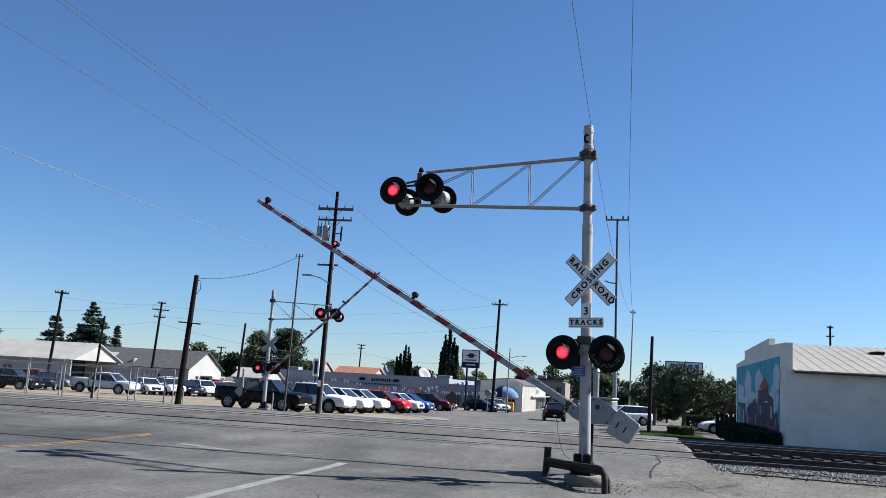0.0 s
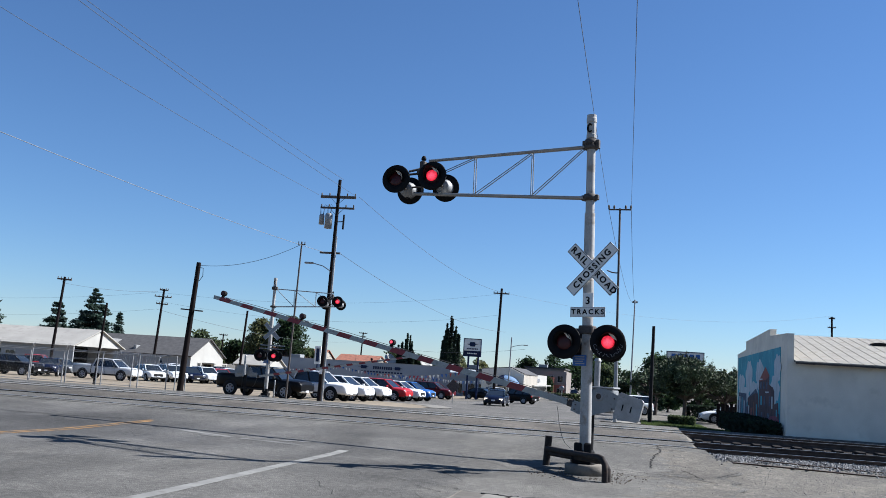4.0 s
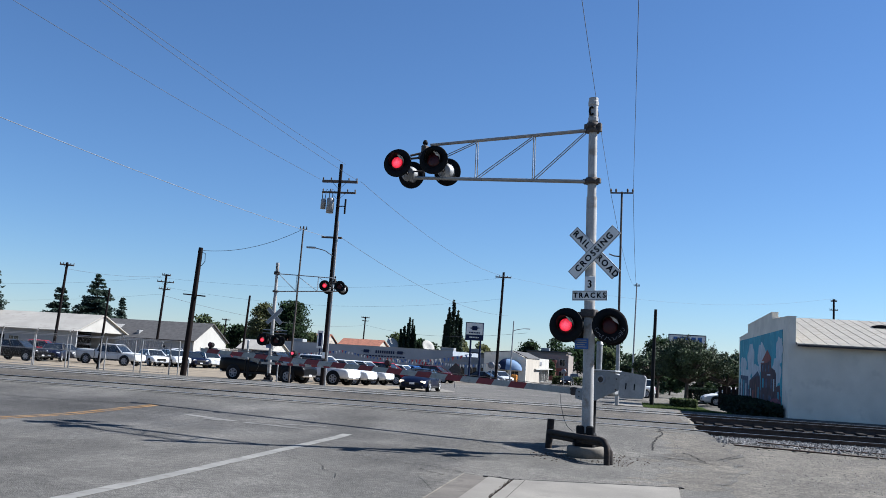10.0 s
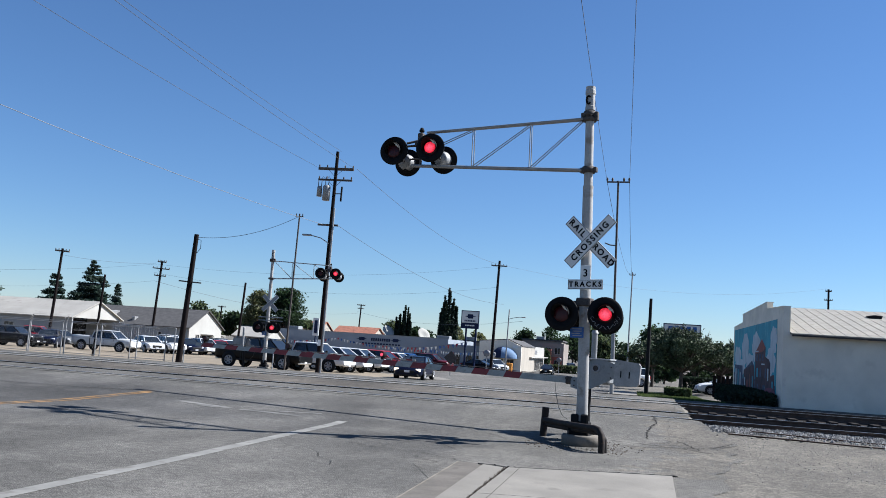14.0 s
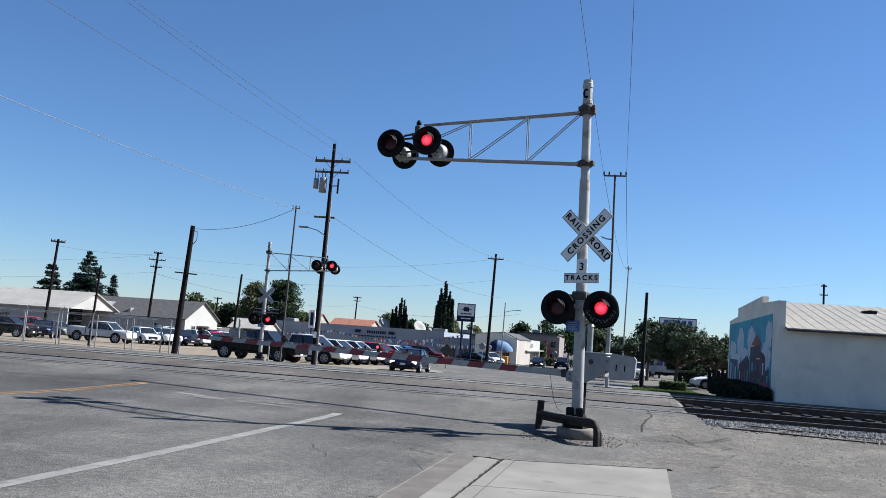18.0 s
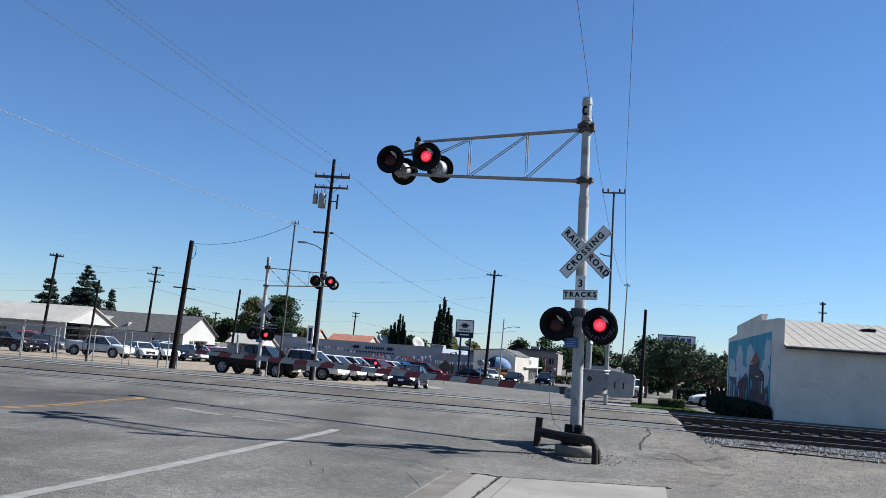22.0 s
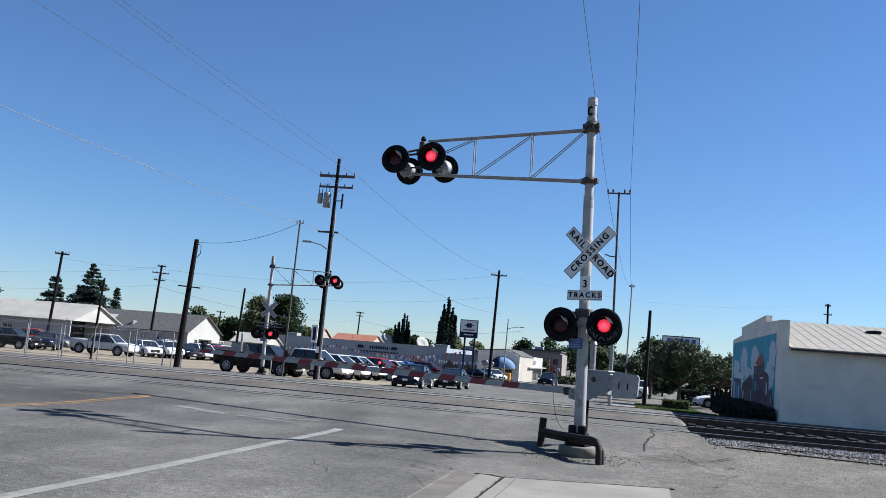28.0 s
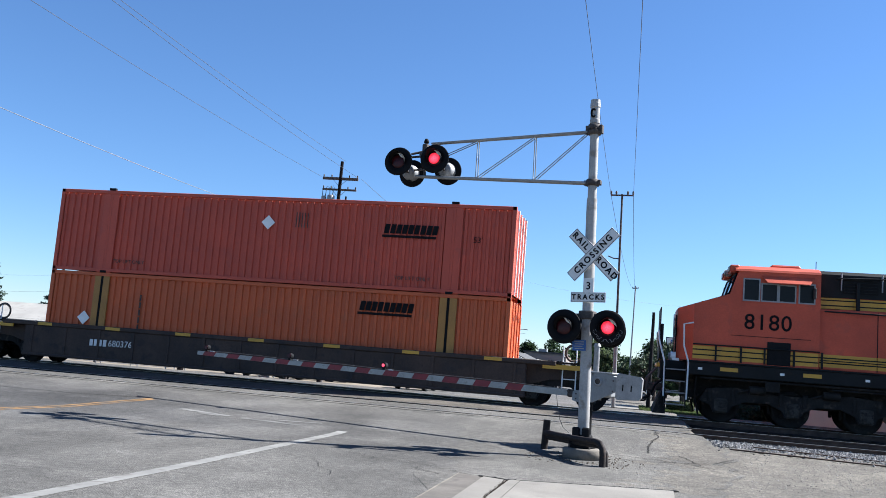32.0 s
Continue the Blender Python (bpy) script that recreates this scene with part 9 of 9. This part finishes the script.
def container(parent, z, mat, post_mat, upper):
    """A corrugated 16.15 m box, parted lengthwise by two posts."""
    H, Lc, hw = 2.88, 16.15, 1.3
    name = "upper_container" if upper else "lower_container"
    box = part(name, Shape().box(-Lc / 2 + .1, Lc / 2 - .1, -hw + .06, hw - .06, z + .1, z + H - .05), mat, parent, "corrugated orange freight container")
    for sg in (-1, 1):
        s = Shape()
        n = 64
        pitch = (Lc - .3) / n
        prof2 = []
        for k in range(n):
            x = -Lc / 2 + .15 + pitch * k
            prof2 += [(x, 0.0), (x + pitch * .35, 0.0), (x + pitch * .45, -.05), (x + pitch * .9, -.05)]
        prof2.append((Lc / 2 - .15, 0.0))
        vs = [(x, sg * (hw + d), zz) for x, d in prof2 for zz in (z + .15, z + H - .1)]
        fs = [(2 * i, 2 * i + 2, 2 * i + 3, 2 * i + 1) if sg < 0 else (2 * i, 2 * i + 1, 2 * i + 3, 2 * i + 2) for i in range(len(prof2) - 1)]
        s.add(vs, fs)
        part("side_wall", s, mat, box, "corrugated side")
        part("bottom_rail", Shape().box(-Lc / 2, Lc / 2, sg * hw - .05, sg * hw + .012, z + .03, z + .15, .01), mat, box)
        part("top_rail", Shape().box(-Lc / 2, Lc / 2, sg * hw - .05, sg * hw + .02, z + H - .12, z + H, .01), mat, box)
        for x in (-6.1, 6.1):
            part("post", Shape().box(x - .28, x - .04, sg * hw - .03, sg * hw + .035, z, z + H, .01).box(x + .04, x + .28, sg * hw - .03, sg * hw + .035, z, z + H, .01), post_mat, box, "yellowish corner post" if not upper else "")
            part("post_gap", Shape().box(x - .04, x + .04, sg * hw - .03, sg * hw + .01, z + .05, z + H), BLACK if not upper else mat, box)
            part("casting", Shape().box(x - .12, x + .12, sg * hw - .06, sg * hw + .05, z + H, z + H + .08, .01), BLACK, box)
        for x in (-Lc / 2 + .06, Lc / 2 - .06):
            part("end_post", Shape().box(x - .07, x + .07, sg * hw - .05, sg * hw + .03, z, z + H, .01), mat, box)
        if upper:
            for k in range(14):
                x = -7.6 + 1.13 * k
                part("reflector", Shape().box(x, x + .5, sg * hw + (.0125 if sg > 0 else -.018), sg * hw + (.018 if sg > 0 else -.0125), z + .05, z + .13), REFLECT_WHITE, box, "white reflector strip")
            part("letters", text_mesh("TOP LIFT ONLY", .17, RUST), BLACK, box, "", pose(4.85, sg * (hw + .012), z + .42, 0, 0, 0 if sg < 0 else 180))
            part("letters", text_mesh("TOP LIFT ONLY", .17, RUST), BLACK, box, "", pose(-5.2, sg * (hw + .012), z + .42, 0, 0, 0 if sg < 0 else 180))
            part("letters", text_mesh("53'", .26, BLACK), BLACK, box, "", pose(6.9, sg * (hw + .012), z + 1.75, 0, 0, 0 if sg < 0 else 180))
        lx, lz = (4.75, z + 1.85) if upper else (4.15, z + 2.2)
        for k in range(9):
            part("name_bar", Shape().prism([(lx - .95 + .2 * k, lz), (lx - .79 + .2 * k, lz), (lx - .74 + .2 * k, lz + .3), (lx - .9 + .2 * k, lz + .3)], sg * (hw + .006), sg * (hw + .014)), BLACK, box, "dark block of the owner's mark")
        part("name_bar", Shape().box(lx - 1.0, lx + .8, sg * (hw + .01) - .004, sg * (hw + .01) + .004, lz - .13, lz - .05), BLACK, box)
        part("placard", Shape().box(-.17, .17, -.006, .006, -.17, .17), REFLECT_WHITE, box, "pale diamond placard", pose(-.22 if upper else -6.65, sg * (hw + .012), z + (2.02 if upper else 1.3), 0, 45, 0))
        for k in range(5):
            part("text_bar", Shape().box(.75 + .1 * k if upper else -4.6, .78 + .1 * k if upper else -4.54, sg * (hw + .008) - .004, sg * (hw + .008) + .004, z + 1.9 if upper else z + 1.0 + .25 * k, z + 2.4 if upper else z + 1.2 + .25 * k), RUST, box)
    # end with doors
    for ex, sgx in ((Lc / 2, 1), (-Lc / 2, -1)):
        part("end_wall", Shape().box(ex - .02 if sgx > 0 else ex, ex if sgx > 0 else ex + .02, -hw + .06, hw - .06, z + .12, z + H - .08), mat, box)
        for k in range(4):
            y = -.95 + .63 * k
            part("lock_rod", Shape().rod((ex + sgx * .04, y, z + .1), (ex + sgx * .04, y, z + H - .08), .025, n=8), HAND_WHITE if upper else mat, box)
            part("door_rib", Shape().box(min(ex, ex + sgx * .03), max(ex, ex + sgx * .03), y + .12, y + .34, z + .2, z + H - .2, .01), mat, box)
            if k in (1, 2):
                zz = .9 if k == 1 else 1.55
                part("door_label", Shape().box(min(ex + sgx * .031, ex + sgx * .035), max(ex + sgx * .031, ex + sgx * .035), y + .15, y + .29, z + zz, z + zz + .2), REFLECT_WHITE, box, "small pale door label")
            for j in range(2):
                part("name_bar", Shape().box(min(ex + sgx * .031, ex + sgx * .036), max(ex + sgx * .031, ex + sgx * .036), y + .13 + .11 * j, y + .21 + .11 * j, z + 2.2, z + 2.42), BLACK, box)
    return box


def well_car(m, boxes, label):
    """A low car for stacked boxes. Local x runs forward, z from the rail top."""
    car = thing("well_car", m, label, "freight car", "train")
    for sg in (-1, 1):
        part("side_girder", Shape().box(-8.7, 8.7, sg * 1.42 - .1, sg * 1.42 + .1, .32, 1.28, .02), WELL_BROWN, car, "rusty brown side girder")
        part("top_chord", Shape().box(-9.6, 9.6, sg * 1.42 - .14, sg * 1.42 + .14, 1.28, 1.42, .02), WELL_BROWN, car)
        part("bottom_chord", Shape().box(-8.7, 8.7, sg * 1.42 - .15, sg * 1.42 + .13, .25, .34, .02), WELL_BROWN, car)
        for k in range(14):
            x = -8.4 + 1.29 * k
            part("girder_rib", Shape().box(x - .05, x + .05, sg * 1.52 - .03, sg * 1.52 + .05, .34, 1.28, .01), WELL_BROWN, car)
        for k in range(7):
            x = -8.2 + 2.6 * k
            part("side_reflector", Shape().box(x, x + .55, sg * 1.565 - .004, sg * 1.565 + .004, 1.3, 1.4), LOCO_YELLOW, car, "yellow reflector")
        part("number", text_mesh("680376", .3, HAND_WHITE), HAND_WHITE, car, "white painted car number", pose(-5.0, sg * 1.53, .85, 0, 0, 0 if sg < 0 else 180))
        for k in range(4):
            part("text_bar", Shape().box(-6.15 + .17 * k, -6.03 + .17 * k, sg * 1.526 - .004, sg * 1.526 + .004, .74, .96), HAND_WHITE, car)
    part("floor", Shape().box(-8.6, 8.6, -1.3, 1.3, .3, .36), WELL_BROWN, car)
    for sgx in (-1, 1):
        part("end_deck", Shape().prism([(sgx * 8.6, .6), (sgx * 8.6, 1.3), (sgx * 9.6, 1.35), (sgx * 10.6, 1.25), (sgx * 10.6, .95), (sgx * 9.4, .85)], -1.2, 1.2), WELL_BROWN, car)
        part("end_platform", Shape().box(min(sgx * 9.0, sgx * 10.7), max(sgx * 9.0, sgx * 10.7), -1.45, 1.45, 1.35, 1.41), LOCO_UNDER, car)
        part("edge_bar", Shape().box(min(sgx * 9.2, sgx * 10.5), max(sgx * 9.2, sgx * 10.5), -1.53, -1.47, 1.18, 1.32), LOCO_YELLOW, car)
        part("brake_wheel", Shape().lathe([(.26, 0), (.3, .02), (.26, .04), (.22, .02), (.26, 0)], 20), RUST, car, "", pose(sgx * 10.1, -.9, 1.7, 90, 0, 0))
        part("ladder", Shape().rod((sgx * 10.2, -1.4, .5), (sgx * 10.2, -1.4, 1.9), .02).rod((sgx * 9.8, -1.4, .5), (sgx * 9.8, -1.4, 1.9), .02).rod((sgx * 9.8, -1.4, .9), (sgx * 10.2, -1.4, .9), .015).rod((sgx * 9.8, -1.4, 1.4), (sgx * 10.2, -1.4, 1.4), .015), HAND_WHITE, car)
        wheelset_truck(car, sgx * 9.75, 1.78, .45, 2, 1.02, LOCO_UNDER)
        coupler(car, sgx * 10.6, sgx)
    if boxes:
        container(car, .37, BOX_ORANGE, BOX_POST, False)
        container(car, 3.25, BOX_RED, BOX_RED, True)
    return car


well_a = well_car(pose(-870, TRAIN_Y, RAIL_Z), True, "brown well car with two stacked orange containers")
well_b = well_car(pose(-893, TRAIN_Y, RAIL_Z), False, "empty brown well car behind the stacked containers")


# ---- what moves ----
NEAR_GATE = [(0, 28.5), (0.5, 25.7), (1, 23.0), (1.5, 20.6), (2, 18.4), (2.5, 16.4), (3, 14.5), (3.5, 13.0), (5.5, 7.8), (6, 6.5), (7, 4.6), (8, 3.4), (9, 2.6), (10, 1.9), (11, 1.4), (12, 1.1), (13, 0.9), (32, 0.8)]
FAR_GATE = [(0, 44.7), (1, 38.5), (2, 30.5), (3, 21.3), (3.5, 16.0), (4.4, 6.5), (5.2, 1.0), (5.5, 0.0), (32, 0.0)]
BLUE = [(0, -20.73, 94.76, -22), (1, -17.33, 93.41, -30), (2, -14.55, 90.84, -50), (2.5, -13.36, 87.99, -66), (3, -12.42, 85.10, -76), (3.5, -11.9, 82.16, -86), (5.5, -12.27, 75.00, -92), (6, -12.41, 72.44, -92), (6.5, -12.59, 69.37, -93), (7, -12.93, 66.76, -93), (8, -13.23, 62.11, -92), (9, -13.30, 57.48, -91), (10, -13.24, 55.24, -90), (11, -13.07, 54.15, -89), (12, -12.95, 53.66, -88), (13, -12.90, 53.46, -88), (32, -12.90, 53.46, -88)]
DARK = [(0, -8.6, 189.68, -88), (5.5, -9.3, 164.70, -89), (9, -10.39, 149.64, -92), (11, -11.04, 141.57, -94), (13, -11.70, 133.48, -92), (14, -11.73, 130.47, -89), (16.5, -11.29, 123.48, -88), (19, -11.22, 113.45, -91), (21, -11.64, 104.35, -93), (22, -12.01, 99.28, -94), (23, -12.34, 93.19, -94), (24, -12.92, 87.05, -93), (25, -13.10, 78.92, -91), (25.5, -12.96, 75.39, -90), (27.5, -12.16, 63.85, -90), (28, -12.08, 61.83, -90), (28.6, -12.05, 60.82, -90), (32, -12.05, 60.82, -90)]
TRUCK = [(0, -14.0, 229.5, -87), (13, -10.35, 159.67, -87), (16.5, -9.02, 139.71, -88), (17, -8.98, 136.71, -89), (18, -8.88, 129.70, -90), (19, -9.04, 123.67, -92), (20, -9.30, 116.63, -92), (21, -9.39, 112.11, -92), (22, -9.51, 111.09, -93), (23, -9.61, 110.58, -94), (32, -9.61, 110.58, -94)]
LEAVING = [(0, -6.70, 79.72, 97), (1, -7.06, 82.70, 97), (2, -7.65, 87.67, 100), (2.5, -8.41, 91.11, 106), (3, -9.25, 94.55, 118), (3.5, -10.78, 97.41, 138), (4.2, -13.11, 99.14, 160), (5.5, -18.21, 100.36, 174), (6.5, -22.46, 100.52, 180), (8, -28.05, 100.15, 183), (11, -40.38, 99.56, 183), (16, -70.0, 98.30, 182), (32, -140.0, 96.0, 182)]
VAN = [(0, 60, 106.0, 180), (13, 33, 106.0, 180), (14.5, 15.39, 106.0, 180), (16.5, 5.62, 106.0, 180), (17.5, 5.23, 106.0, 180), (18.5, 4.52, 106.0, 180), (19.5, 3.38, 106.0, 180), (20, 2.14, 106.0, 180), (20.5, 0.79, 106.0, 180), (21, -1.2, 106.0, 178), (21.5, -2.3, 107.0, 160), (22, -2.8, 111.0, 125), (22.5, -2.9, 117.0, 100), (23.5, -2.4, 128.0, 88), (26, 0.0, 165.0, 86), (32, 5.0, 250.0, 86)]
# where the lead coupler of the train stands
TRAIN = [(0, -797.95), (20, -257.95), (27, -68.95), (28, -41.95), (29, -14.95), (29.5, -1.44), (30, 12.4), (30.5, 26.2), (31, 40.85), (31.5, 54.7), (32, 68.55)]
PERIOD, LATE_PERIOD, FIRST, SHARE = 1.4195, 1.4025, 1.278, 0.5


def drive(car, rows):
    walk(car, [(t, pose(x, y, gz(y) + 0.014, 0, 0, h)) for t, x, y, h in rows])


def flash(disc, m, which, delay, out=0.018, back=-0.1, lag=0.0):
    """The lamp disc shines at the lens while lit and sits back in the housing between."""
    on, off = m @ pose(0, 0, out), m @ pose(0, 0, back)
    rows = []
    k = -1
    while True:
        period, share = (PERIOD, SHARE + 0.035) if k < 16 else (LATE_PERIOD, SHARE)
        a = FIRST + PERIOD * min(k, 16) + LATE_PERIOD * max(0, k - 16) + (delay if k > 15 else delay / 2 if k > 11 else lag if k > 4 and k < 11 else 0) + (0 if which == 0 else period * share)
        b = a + period * (share if which == 0 else 1 - share)
        if a > SECONDS:
            break
        ka, kb = round(a * 30), round(b * 30)
        for n, p in ((ka, off), (ka + 1, on), (kb - 1, on), (kb, off)):
            if 0 < n < SECONDS * 30:
                rows.append((n / 30, p))
        k += 1
    start = [(0.0, rows[0][1])]
    walk(disc, start + rows + [(SECONDS, rows[-1][1])])


def motions():
    walk(near_arm, [(t, pose(0.33, 0, 1.525, -4.35, 0, 3.8) @ pose(0, 0, 0, 0, a, 0)) for t, a in NEAR_GATE])
    walk(far_arm, [(t, pose(0.03, 0, 1.48, 0, a, 0)) for t, a in FAR_GATE])
    for which, disc, m in near_lamps + far_lamps:
        flash(disc, m, which, 0.0, 0.016, -0.03)
    for car, rows in ((blue_car, BLUE), (dark_car, DARK), (blue_truck, TRUCK), (leaving_car, LEAVING), (van, VAN)):
        drive(car, rows)
    for glows in (near_glows, far_glows):
        for k, (which, disc, m) in enumerate(glows):
            flash(disc, m, which, 0.135 if k < 2 else 0.0, lag=0.1 if k < 2 and glows is far_glows else 0.0)
    for car, back, turn in ((loco_a, 11.15, 0), (loco_b, 34.25, 180), (loco_c, 57.0, 180), (well_a, 80.4, 0), (well_b, 102.4, 0)):
        walk(car, [(t, pose(x - back, TRAIN_Y, RAIL_Z, 0, 0, turn)) for t, x in TRAIN])


motions()
